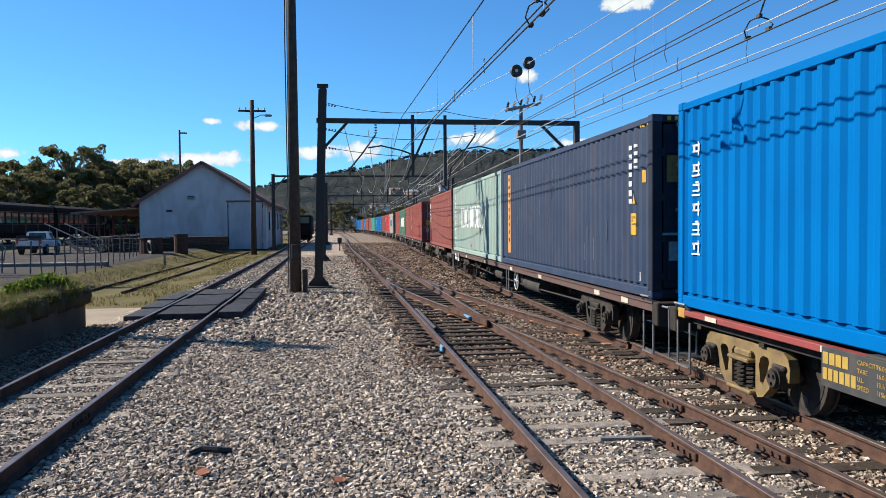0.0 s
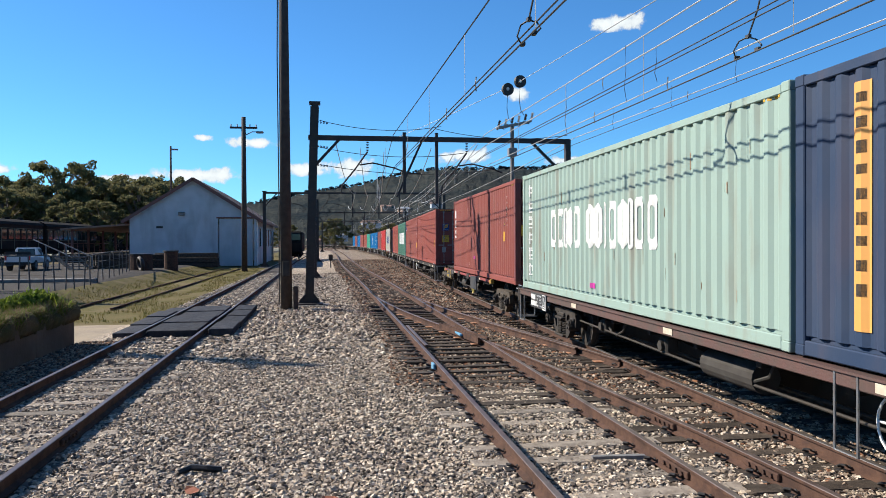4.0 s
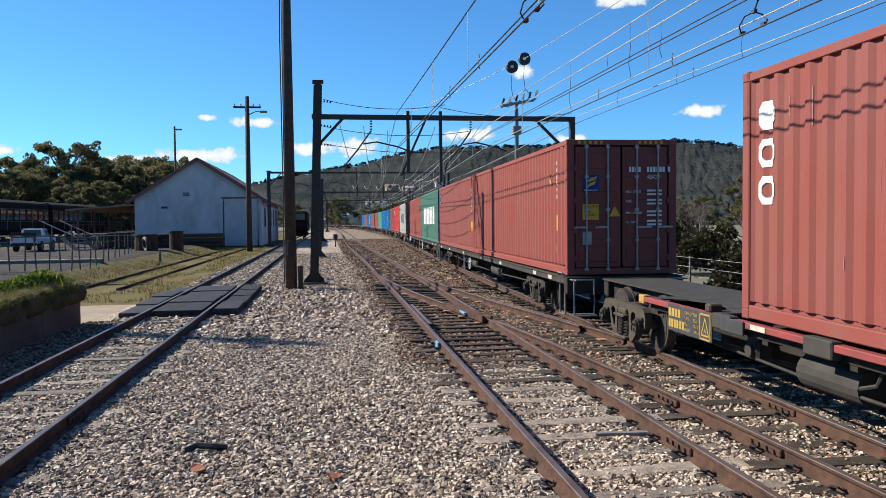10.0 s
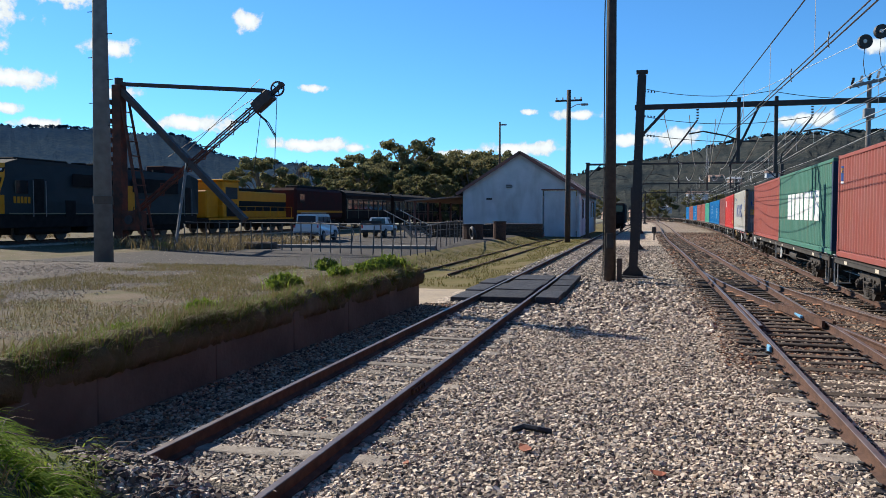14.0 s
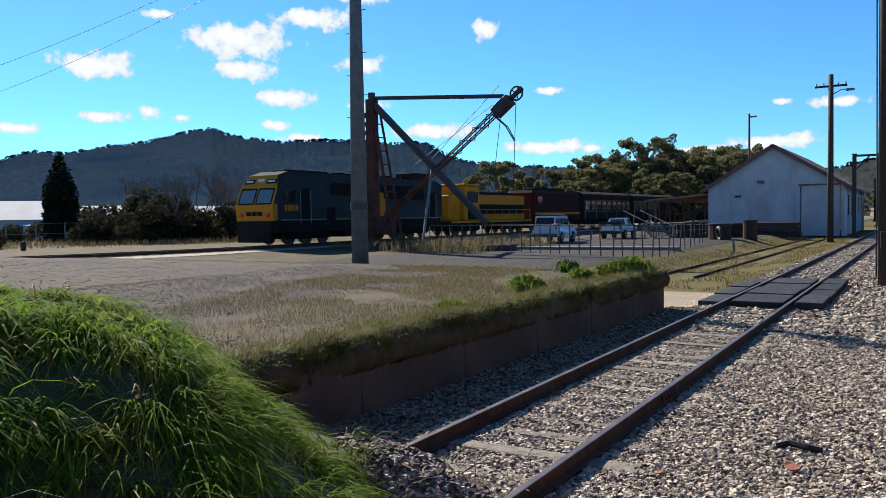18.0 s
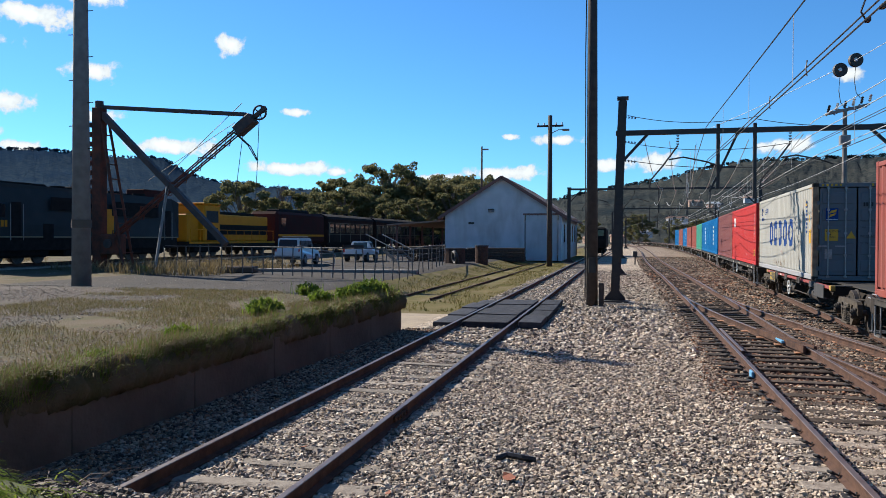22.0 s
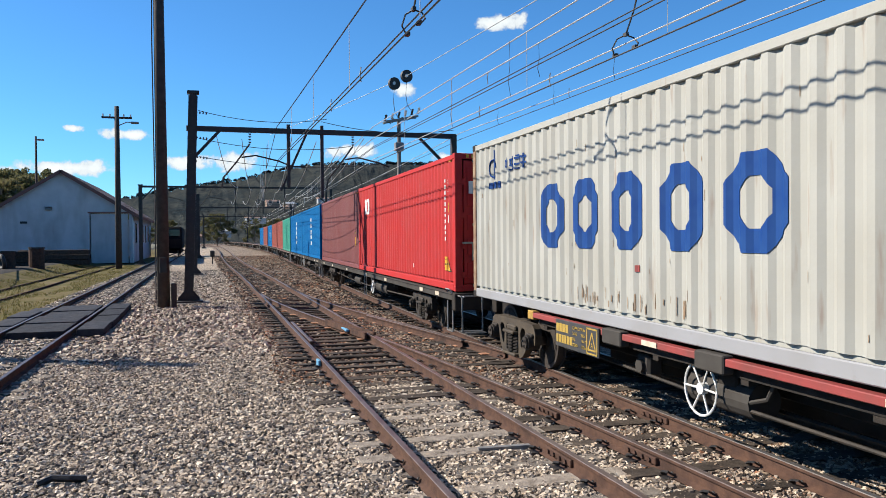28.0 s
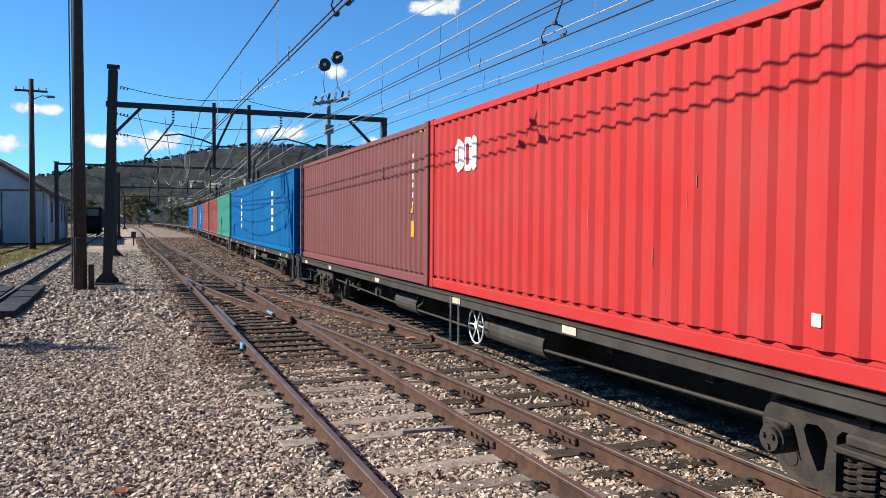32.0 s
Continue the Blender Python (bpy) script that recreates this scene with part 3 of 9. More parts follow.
def paint(name, colour, dull=0.0, rust=0.25):
    faded = tuple(c * 0.86 + 0.022 for c in colour)
    return material(name, colour, 0.6, spec=0.18, second=faded, scale=1.1, amount=0.55 + dull, bump=0.12, bump_scale=18, stains=(0.17, 0.085, 0.05), stain_scale=2.2, stain_amount=rust, streak=5, stain_low=0.52)


PAINTS = {
    "bright blue": material("bright_blue_paint", (0.0, 0.108, 0.325), 0.75, spec=0.02, second=(0.0, 0.092, 0.285), scale=1.1, amount=0.6, bump=0.12, bump_scale=18),
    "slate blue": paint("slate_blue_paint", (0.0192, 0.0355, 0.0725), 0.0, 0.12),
    # the slate blue again, with the shade of the door end put into the colour
    "slate in shade": paint("shade_darkened_slate_paint", (0.00888, 0.0126, 0.0237), 0.0, 0.1),
    "pale green": paint("pale_green_paint", (0.229, 0.311, 0.274), 0.1, 0.45),
    "maroon": paint("maroon_paint", (0.178, 0.0407, 0.0333), 0.1, 0.2),
    "brick red": paint("brick_red_paint", (0.215, 0.0474, 0.0355), 0.2, 0.25),
    "faded red": paint("faded_red_paint", (0.2, 0.0503, 0.0392), 0.25, 0.25),
    "dark green": paint("dark_green_paint", (0.037, 0.126, 0.0925), 0.1, 0.2),
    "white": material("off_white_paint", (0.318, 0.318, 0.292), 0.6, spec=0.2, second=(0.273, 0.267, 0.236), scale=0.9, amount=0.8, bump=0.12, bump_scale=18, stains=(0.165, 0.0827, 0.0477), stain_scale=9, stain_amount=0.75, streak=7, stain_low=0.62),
    # door end of the white container: this grey has the end's shade in it
    "grey": paint("shade_grey_door_paint", (0.111, 0.122, 0.133), 0.1, 0.2),
    "signal red": paint("signal_red_paint", (0.37, 0.0185, 0.0185), 0.0, 0.08),
    "dull purple red": paint("purple_red_paint", (0.148, 0.0444, 0.0444), 0.1, 0.15),
    "mid blue": material("mid_blue_paint", (0, 0.104, 0.281), 0.65, spec=0.08, second=(0, 0.0851, 0.237), scale=1.1, amount=0.6, bump=0.12, bump_scale=18),
    "sea green": paint("sea_green_paint", (0.0222, 0.222, 0.163), 0.1, 0.15),
}
M["mark_white"] = material("white_marking", (0.607, 0.607, 0.592), 0.6, second=(0.444, 0.444, 0.429), scale=5, amount=0.5)
M["mark_blue"] = material("blue_lettering", (0.00444, 0.037, 0.163), 0.7, spec=0.15, second=(0.0148, 0.0592, 0.185), scale=5, amount=0.5)
M["mark_yellow"] = material("yellow_label", (0.516, 0.27, 0.00755), 0.6, second=(0.428, 0.239, 0.0189), scale=7, amount=0.5)
M["mark_black"] = material("black_marking", (0.012, 0.012, 0.012), 0.6)
M["mark_orange"] = material("orange_strip", (0.555, 0.266, 0.0592), 0.6)
M["mark_pink"] = material("pink_paint_mark", (0.407, 0.0148, 0.237), 0.6, second=(0.311, 0.0222, 0.185), scale=12, amount=0.7)
M["pale_scrape"] = material("bare_scraped_paint", (0.311, 0.185, 0.163), 0.7, second=(0.222, 0.0962, 0.074), scale=20, amount=0.8)
M["rusty_post"] = material("rust_eaten_post", (0.244, 0.163, 0.0962), 0.8, second=(0.126, 0.0592, 0.0333), scale=5, amount=0.9, stains=(0.296, 0.274, 0.222), stain_scale=2, stain_amount=0.6, streak=4)
M["dull_amber"] = material("dull_amber_sticker", (0.222, 0.111, 0.0148), 0.7, second=(0.148, 0.074, 0.0148), scale=9, amount=0.6)
M["pale_rail"] = material("pale_grey_rail_paint", (0.24, 0.245, 0.26), 0.6, second=(0.2, 0.2, 0.2), scale=1.2, amount=0.7, stains=(0.14, 0.09, 0.065), stain_scale=9, stain_amount=0.35, stain_low=0.62)
M["bracket_yellow"] = material("grimy_yellow_bracket", (0.36, 0.21, 0.03), 0.7, second=(0.2, 0.12, 0.03), scale=9, amount=0.8)
M["zinc"] = material("zinc_bar", (0.266, 0.274, 0.281), 0.45, 0.6, second=(0.185, 0.163, 0.148), scale=9, amount=0.7)
M["wagon_black"] = material("grimy_black_wagon", (0.0132, 0.012, 0.0114), 0.8, spec=0.2, second=(0.033, 0.0264, 0.0216), scale=3, amount=0.8, bump=0.2, bump_scale=30)
M["wagon_brown"] = material("grimy_brown_wagon", (0.0814, 0.037, 0.0311), 0.75, second=(0.0518, 0.037, 0.0296), scale=3, amount=0.8, bump=0.2, bump_scale=30)
M["wagon_red"] = material("red_wagon_sill", (0.226, 0.0314, 0.0283), 0.65, second=(0.126, 0.0314, 0.0252), scale=3, amount=0.7)
M["wagon_grey"] = material("grey_wagon_sill", (0.0481, 0.0444, 0.04), 0.8, spec=0.2, second=(0.0296, 0.0252, 0.0222), scale=3, amount=0.8)
M["bogie_dark"] = material("oily_bogie_iron", (0.0168, 0.0144, 0.0126), 0.75, spec=0.3, second=(0.042, 0.0324, 0.0252), scale=6, amount=0.8, bump=0.3, bump_scale=35)
M["bogie_tan"] = material("dusty_bogie_iron", (0.0497, 0.0351, 0.0189), 0.8, second=(0.0206, 0.0145, 0.0103), scale=5, amount=0.8, bump=0.3, bump_scale=35)
M["bogie_yellow"] = material("dusty_yellow_bogie_iron", (0.182, 0.123, 0.0422), 0.75, second=(0.0844, 0.0548, 0.0253), scale=5, amount=0.8, bump=0.3, bump_scale=35)
M["wheel_steel"] = material("wheel_steel", (0.055, 0.0468, 0.0413), 0.55, 0.6, second=(0.11, 0.0935, 0.0825), scale=8, amount=0.6)
M["wheel_yellow"] = material("yellow_handwheel", (0.518, 0.407, 0.0888), 0.6, second=(0.37, 0.311, 0.148), scale=9, amount=0.6)


def corrugated(length, height, n, depth, sign):
    """A wall in the plane x=0 along y, with upright trapezoid ribs that stand back by depth."""
    p = length / n
    line = []
    for i in range(n):
        y = -length / 2 + i * p
        line += [(0, y), (0, y + p * 0.27), (depth, y + p * 0.5), (depth, y + p * 0.77)]
    line.append((0, length / 2))
    vs = [(sign * a, b, z) for z in (0, height) for a, b in line]
    k = len(line)
    fs = [((i, i + 1, i + 1 + k, i + k) if sign < 0 else (i + 1, i, i + k, i + 1 + k)) for i in range(k - 1)]
    return vs, fs


def lettering(name, text, size, mat, parent, m, spacing=1.0, bold=0.0, flat=1.0):
    cu = bpy.data.curves.new(name, "FONT")
    cu.body, cu.size, cu.extrude, cu.resolution_u, cu.space_character, cu.offset = text, size, 0.001, 2, spacing, bold
    ob = new(name, cu)
    me = bpy.data.meshes.new_from_object(ob.evaluated_get(bpy.context.evaluated_depsgraph_get()))
    bpy.data.objects.remove(ob)
    me.materials.append(mat) if not me.materials else None
    if me.materials:
        me.materials[0] = mat
    ob = new(name, me)
    ob.parent, ob.matrix_basis = parent, m @ Matrix.Diagonal((flat, 1, 1, 1))
    return ob


def side_m(y, z, out=0.012):
    """A place on a container's side towards the yard: text runs from the far end towards the near end."""
    return Matrix.Translation((-W40 / 2 - out, y, z)) @ Matrix.Rotation(radians(-90), 4, "Z") @ Matrix.Rotation(radians(90), 4, "X")


def end_m(x, z, out=0.03):
    """A place on the door end."""
    return Matrix.Translation((x, -L40 / 2 - out, z)) @ Matrix.Rotation(radians(90), 4, "X")


def glyph(bm, rows, w, h, m):
    """Bars that make up one square sign, each given by two corners in a unit square."""
    for a, b, c, d in rows:
        box(bm, a * w, b * h, -0.001, c * w, d * h, 0.002, m=m)


STROKES = [(0.44, 0.0, 0.58, 1.0), (0.05, 0.70, 0.95, 0.84), (0.05, 0.30, 0.95, 0.43), (0.08, 0.36, 0.2, 0.78), (0.8, 0.36, 0.92, 0.78), (0.0, 0.0, 1.0, 0.12), (0.2, 0.88, 0.8, 1.0)]
SIGN_ROWS = [[STROKES[i] for i in pick] for pick in ((0, 1, 2, 3, 4), (1, 2, 0, 5, 3), (6, 1, 2, 4, 5), (1, 2, 0, 3), (6, 1, 0, 2, 5), (1, 3, 4, 5, 0))]


def blocks(c, mat, spans, z0, z1, slot=True):
    """Large plain upright shapes with cut corners and a slot, side by side on the yard side."""
    for a, b in spans:
        w, h = a - b, z1 - z0
        bm = bmesh.new()
        k, t = min(w, h) * 0.3, min(w * 0.36, h * 0.24)

        def loop(o):
            kk = max(0.02, k - o * 0.6)
            return [(-w / 2 + o + kk, o), (w / 2 - o - kk, o), (w / 2 - o, o + kk), (w / 2 - o, h - o - kk), (w / 2 - o - kk, h - o), (-w / 2 + o + kk, h - o), (-w / 2 + o, h - o - kk), (-w / 2 + o, o + kk)]
        if slot:
            va, vb = ([bm.verts.new((0, p, q)) for p, q in loop(o)] for o in (0, t))
            for i in range(8):
                bm.faces.new((va[i], vb[i], vb[(i + 1) % 8], va[(i + 1) % 8]))
        else:
            bm.faces.new([bm.verts.new((0, p, q)) for p, q in loop(0)][::-1])
        r = bmesh.ops.extrude_face_region(bm, geom=bm.faces[:])
        bmesh.ops.translate(bm, vec=(-0.004, 0, 0), verts=[g for g in r["geom"] if isinstance(g, bmesh.types.BMVert)])
        bmesh.ops.recalc_face_normals(bm, faces=bm.faces[:])
        part("marking_block", bm, mat, c, m=Matrix.Translation((-W40 / 2 - 0.003, -L40 / 2 + (a + b) / 2, z0)))



def container(colour, q_near, door=None, label="", near=True, doors=True, kind40=True):
    """A corrugated forty-foot container; its near end carries the doors."""
    p = PAINTS[colour]
    pd = PAINTS[door or colour]
    c = thing("shipping_container", label, "shipping container", group="containers on the train")
    c.empty_display_size = 1
    x, y, h = W40 / 2, L40 / 2, H40
    for s in (-1, 1):
        vs, fs = corrugated(L40 - 0.3, h - 0.32, 40, -0.036, s)
        part("side_panel", mesh_from("side_panel", vs, fs, [p]), None, c, m=Matrix.Translation((s * (x - 0.014), 0, 0.21)))
        part("top_rail", boxed(-0.03, -y + 0.16, -0.05, 0.03, y - 0.16, 0.05, 0.008), p, c, m=Matrix.Translation((s * (x - 0.03), 0, h - 0.07)))
        part("bottom_rail", boxed(-0.025, -y + 0.16, -0.08, 0.025, y - 0.16, 0.075, 0.012), M["pale_rail"] if colour == "white" else p, c, m=Matrix.Translation((s * (x - 0.025), 0, 0.09)))
        part("sill_groove", boxed(-0.01, -y + 0.16, 0.16, 0.01, y - 0.16, 0.215), p, c, m=Matrix.Translation((s * (x - 0.075), 0, 0)))
    bm = bmesh.new()
    n = 40
    for i in range(n):
        a = -y + 0.1 + i * (2 * y - 0.2) / n
        box(bm, -x + 0.06, a, h - 0.045, x - 0.06, a + (2 * y - 0.2) / n * 0.62, h - 0.015)
    box(bm, -x + 0.05, -y + 0.1, h - 0.06, x - 0.05, y - 0.1, h - 0.04)
    part("roof", bm, p, c)
    part("floor", boxed(-x + 0.05, -y + 0.1, 0.05, x - 0.05, y - 0.1, 0.13), M["wagon_black"], c)
    for sx in (-1, 1):
        for sy in (-1, 1):
            part("corner_post", boxed(-0.085, -0.08, 0.11, 0.085, 0.08, h - 0.11, 0.012), M["rusty_post"] if colour == "white" else pd if sy < 0 else p, c, m=Matrix.Translation((sx * (x - 0.085), sy * (y - 0.08), 0)))
            for z in (0, h - 0.118):
                bm = boxed(-0.089, -0.081, 0, 0.089, 0.081, 0.118, 0.012)
                part("corner_casting", bm, M["wagon_black"] if colour in ("white",) else p, c, m=Matrix.Translation((sx * (x - 0.086), sy * (y - 0.08), z)))
    vs, fs = corrugated(2 * x - 0.34, h - 0.25, 9, -0.04, 1)
    part("end_wall", mesh_from("end_wall", vs, fs, [p]), None, c, m=Matrix.Translation((0, y - 0.03, 0.13)) @ Matrix.Rotation(radians(90), 4, "Z"))
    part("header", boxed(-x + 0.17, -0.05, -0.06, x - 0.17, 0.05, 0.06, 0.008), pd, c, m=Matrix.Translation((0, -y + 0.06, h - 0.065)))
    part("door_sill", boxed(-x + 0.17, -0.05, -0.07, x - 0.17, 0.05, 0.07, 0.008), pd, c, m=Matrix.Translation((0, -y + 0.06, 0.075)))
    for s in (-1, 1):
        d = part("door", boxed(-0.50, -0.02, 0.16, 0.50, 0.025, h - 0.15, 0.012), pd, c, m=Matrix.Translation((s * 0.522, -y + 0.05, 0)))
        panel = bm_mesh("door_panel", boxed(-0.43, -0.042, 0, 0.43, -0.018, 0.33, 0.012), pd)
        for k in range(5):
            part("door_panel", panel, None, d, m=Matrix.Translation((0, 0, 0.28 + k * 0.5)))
        for bx in (-0.2, 0.27):
            bm = bmesh.new()
            rod(bm, (s * bx, -0.075, 0.09), (s * bx, -0.075, h - 0.1), 0.018, n=8)
            for z in (0.12, 0.75, 1.4, 2.1, h - 0.16):
                box(bm, s * bx - 0.04, -0.095, z - 0.03, s * bx + 0.04, -0.03, z + 0.03)
            box(bm, s * bx - 0.02, -0.11, 1.0, s * bx + 0.3 * s + 0.02, -0.09, 1.04)
            part("locking_bar", bm, M["zinc"], d, "galvanised locking bar")
        for z in (0.35, 0.95, 1.6, 2.3):
            part("hinge", boxed(-0.05, -0.03, -0.06, 0.05, 0.02, 0.06), pd, d, m=Matrix.Translation((s * 0.53, -0.02, z)))
    if near:
        bm = bmesh.new()
        for sx in (-1, 1):
            for k in range(5):
                box(bm, sx * (x - 0.55) - 0.3 + k * 0.12, 0, 0, sx * (x - 0.55) - 0.24 + k * 0.12, 0.002, 0.07)
        part("hazard_stripe", bm, M["mark_yellow"], c, "yellow and black hazard stripes", m=Matrix.Translation((0, -y - 0.002, h - 0.1)))
        bm = bmesh.new()
        for k in range(4):
            box(bm, 0, k * 0.1, 0, 0.002, k * 0.1 + 0.05, 0.07)
        part("side_stripe", bm, M["mark_yellow"], c, m=Matrix.Translation((-x - 0.003, -y + 0.2, h - 0.15)))
    MOVERS.append((c, q_near + L40 / 2, L40, 1.0))
    return c


def decal(c, name, mat, y, z, w, h, label=""):
    """A flat sticker on the yard side; y is its near edge from the near end."""
    part(name, boxed(-0.002, 0, 0, 0.002, w, h), mat, c, label, m=Matrix.Translation((-W40 / 2 - 0.006, -L40 / 2 + y, z)))


def decal_end(c, name, mat, xx, z, w, h, label=""):
    part(name, boxed(0, -0.002, 0, w, 0.002, h), mat, c, label, m=Matrix.Translation((xx, -L40 / 2 - 0.012, z)))


def bars(c, name, mat, y, z, n, w, h, gap, upright=True):
    """A column of plain bars for writing that cannot be read."""
    for i in range(n):
        hh = h * (0.75 + 0.25 * ((i * 7) % 3) / 2)
        part(name[:-1], boxed(-0.002, 0, -hh, 0.002, w, 0), mat, c, m=Matrix.Translation((-W40 / 2 - 0.006, -L40 / 2 + y, z - i * gap)))


def words(c, text, size, y, z):
    """Black words on a sticker of the yard side; y is their far edge from the near end."""
    lettering("marking", text, size, M["mark_black"], c, side_m(-L40 / 2 + y, z, 0.0095))


def triangle(c, y, z, s):
    bm = bmesh.new()
    v = [bm.verts.new((-0.002, a, b)) for a, b in ((0, 0), (s, 0), (s / 2, s))]
    bm.faces.new(v[::-1])
    part("warning_triangle", bm, M["mark_yellow"], c, m=Matrix.Translation((-W40 / 2 - 0.008, -L40 / 2 + y, z)))
    bm = bmesh.new()
    v = [bm.verts.new((-0.002, a, b)) for a, b in ((-0.03, -0.018), (s + 0.03, -0.018), (s / 2, s + 0.03))]
    bm.faces.new(v[::-1])
    part("triangle_edge", bm, M["mark_black"], c, m=Matrix.Translation((-W40 / 2 - 0.004, -L40 / 2 + y, z)))


def handwheel(parent, m, mat, r=0.28):
    w = part("brake_wheel", bmesh.new(), mat, parent, "spoked brake handwheel", m=m)
    bm = bmesh.new()
    pts = [(0, math.cos(i * math.tau / 20) * r, math.sin(i * math.tau / 20) * r) for i in range(21)]
    tube(bm, pts, 0.014, 6)
    for i in range(6):
        a = i * math.tau / 6
        part("spoke", rod(bmesh.new(), (0.02, 0, 0), (0, math.cos(a) * r, math.sin(a) * r), 0.012, n=6), mat, w)
    part("hub", disc(bmesh.new(), (0.03, 0, 0), (1, 0, 0), 0.06, 0.08, 12), mat, w)
    bm.to_mesh(w.data)
    bm.free()
    return w


def bogie_mesh():
    """One cast side frame of a three-piece bogie, with its spring window and two bearing boxes."""
    half = [(1.02, 0.40), (1.03, 0.56), (0.99, 0.66), (0.90, 0.725), (0.45, 0.735), (0.0, 0.74)]
    low = [(0.0, 0.10), (0.34, 0.10), (0.46, 0.13), (0.60, 0.25), (0.66, 0.46), (0.70, 0.56), (0.96, 0.56), (0.96, 0.40)]
    prof = [(-a, b) for a, b in half] + half[-2::-1] + low[::-1] + [(-a, b) for a, b in low[1:]]
    bm = bmesh.new()
    win = [(0.40, 0.58), (0.37, 0.50), (0.40, 0.30), (0.46, 0.27), (0.56, 0.45), (0.60, 0.56), (0.57, 0.61), (0.46, 0.62)]
    holes = [[(-0.29, 0.17), (0.29, 0.17), (0.29, 0.58), (0.24, 0.63), (-0.24, 0.63), (-0.29, 0.58)], [(-a, b) for a, b in win[::-1]], win]
    edges = []
    for loop in [prof] + holes:
        vs = [bm.verts.new((0, a, b)) for a, b in loop]
        edges += [bm.edges.new((vs[i], vs[(i + 1) % len(vs)])) for i in range(len(vs))]
    bmesh.ops.triangle_fill(bm, edges=edges, use_beauty=True)
    for f in [f for f in bm.faces]:
        c = f.calc_center_median()
        for h in holes:
            ys, zs = [p[0] for p in h], [p[1] for p in h]
            if min(ys) < c.y < max(ys) and min(zs) < c.z < max(zs):
                inside = False
                for (y1, z1), (y2, z2) in zip(h, h[1:] + h[:1]):
                    if (z1 > c.z) != (z2 > c.z) and c.y < (y2 - y1) * (c.z - z1) / (z2 - z1) + y1:
                        inside = not inside
                if inside:
                    bm.faces.remove(f)
                    break
    r = bmesh.ops.extrude_face_region(bm, geom=bm.faces[:])
    bmesh.ops.translate(bm, vec=(-0.12, 0, 0), verts=[v for v in r["geom"] if isinstance(v, bmesh.types.BMVert)])
    bmesh.ops.recalc_face_normals(bm, faces=bm.faces[:])
    return bm


SIDE_FRAMES = {}


def bogie(parent, y, mat):
    """A two-axle bogie as a part of its wagon."""
    b = part("bogie", boxed(-0.95, -0.16, 0.40, 0.95, 0.16, 0.72, 0.03), mat, parent, m=Matrix.Translation((0, y, 0)))
    for s in (-1, 1):
        if (mat, s) not in SIDE_FRAMES:
            bm = bogie_mesh()
            if s > 0:
                bmesh.ops.scale(bm, vec=(-1, 1, 1), verts=bm.verts[:])
                bmesh.ops.reverse_faces(bm, faces=bm.faces[:])
            SIDE_FRAMES[mat, s] = bm_mesh("side_frame", bm, mat)
        part("side_frame", SIDE_FRAMES[mat, s], None, b, m=Matrix.Translation((s * 0.98, 0, 0)))
        for yy in (-0.15, 0.0, 0.15):
            bm = bmesh.new()
            pts = [(math.cos(i * 1.05) * 0.066, math.sin(i * 1.05) * 0.066, 0.17 + i * 0.0088) for i in range(36)]
            tube(bm, pts, 0.019, 5)
            part("coil_spring", bm, M["bogie_dark"], b, m=Matrix.Translation((s * (1.06 if yy else 1.10), yy, 0)))
        bm = boxed(s * 1.06 - 0.13, -0.25, 0.49, s * 1.06 + 0.13, 0.25, 0.54, 0.012)
        box(bm, s * 1.04 - 0.09, -0.2, 0.54, s * 1.04 + 0.09, 0.2, 0.63, 0.02)
        part("bolster_end", bm, mat, b)
        part("spring_seat", boxed(s * 1.06 - 0.12, -0.3, 0.115, s * 1.06 + 0.12, 0.3, 0.165, 0.015), mat, b)
        for yy in (-0.84, 0.84):
            bm = bmesh.new()
            disc(bm, (s * 1.08, yy, 0.43), (1, 0, 0), 0.125, 0.2, 16)
            disc(bm, (s * 1.19, yy, 0.43), (1, 0, 0), 0.10, 0.05, 14)
            for k in range(3):
                t = k * math.tau / 3 + 0.5
                disc(bm, (s * 1.22, yy + math.cos(t) * 0.055, 0.43 + math.sin(t) * 0.055), (1, 0, 0), 0.02, 0.03, 6)
            part("axle_box", bm, M["bogie_dark"], b)
            part("bearing_adapter", boxed(s * 1.05 - 0.09, yy - 0.13, 0.52, s * 1.05 + 0.09, yy + 0.13, 0.575, 0.015), M["bogie_dark"], b)
    for yy in (-0.84, 0.84):
        bm = bmesh.new()
        for s in (-1, 1):
            disc(bm, (s * 0.75, 0, 0), (1, 0, 0), 0.45, 0.13, 32)
            disc(bm, (s * 0.695, 0, 0), (1, 0, 0), 0.48, 0.03, 32)
            disc(bm, (s * 0.816, 0, 0), (1, 0, 0), 0.39, 0.012, 32, 1)
            disc(bm, (s * 0.83, 0, 0), (1, 0, 0), 0.13, 0.06, 14, 1)
            for k in range(3):
                a = k * math.tau / 3
                disc(bm, (s * 0.824, math.cos(a) * 0.29, math.sin(a) * 0.29), (1, 0, 0), 0.07, 0.012, 10, 0)
        rod(bm, (-1.05, 0, 0), (1.05, 0, 0), 0.075, n=12)
        w = part("wheelset", bm_mesh("wheelset", bm, [M["wheel_steel"], M["bogie_dark"]]), None, b, m=Matrix.Translation((0, yy, 0.45)))
        WHEELS.append((w, yy))
    return b


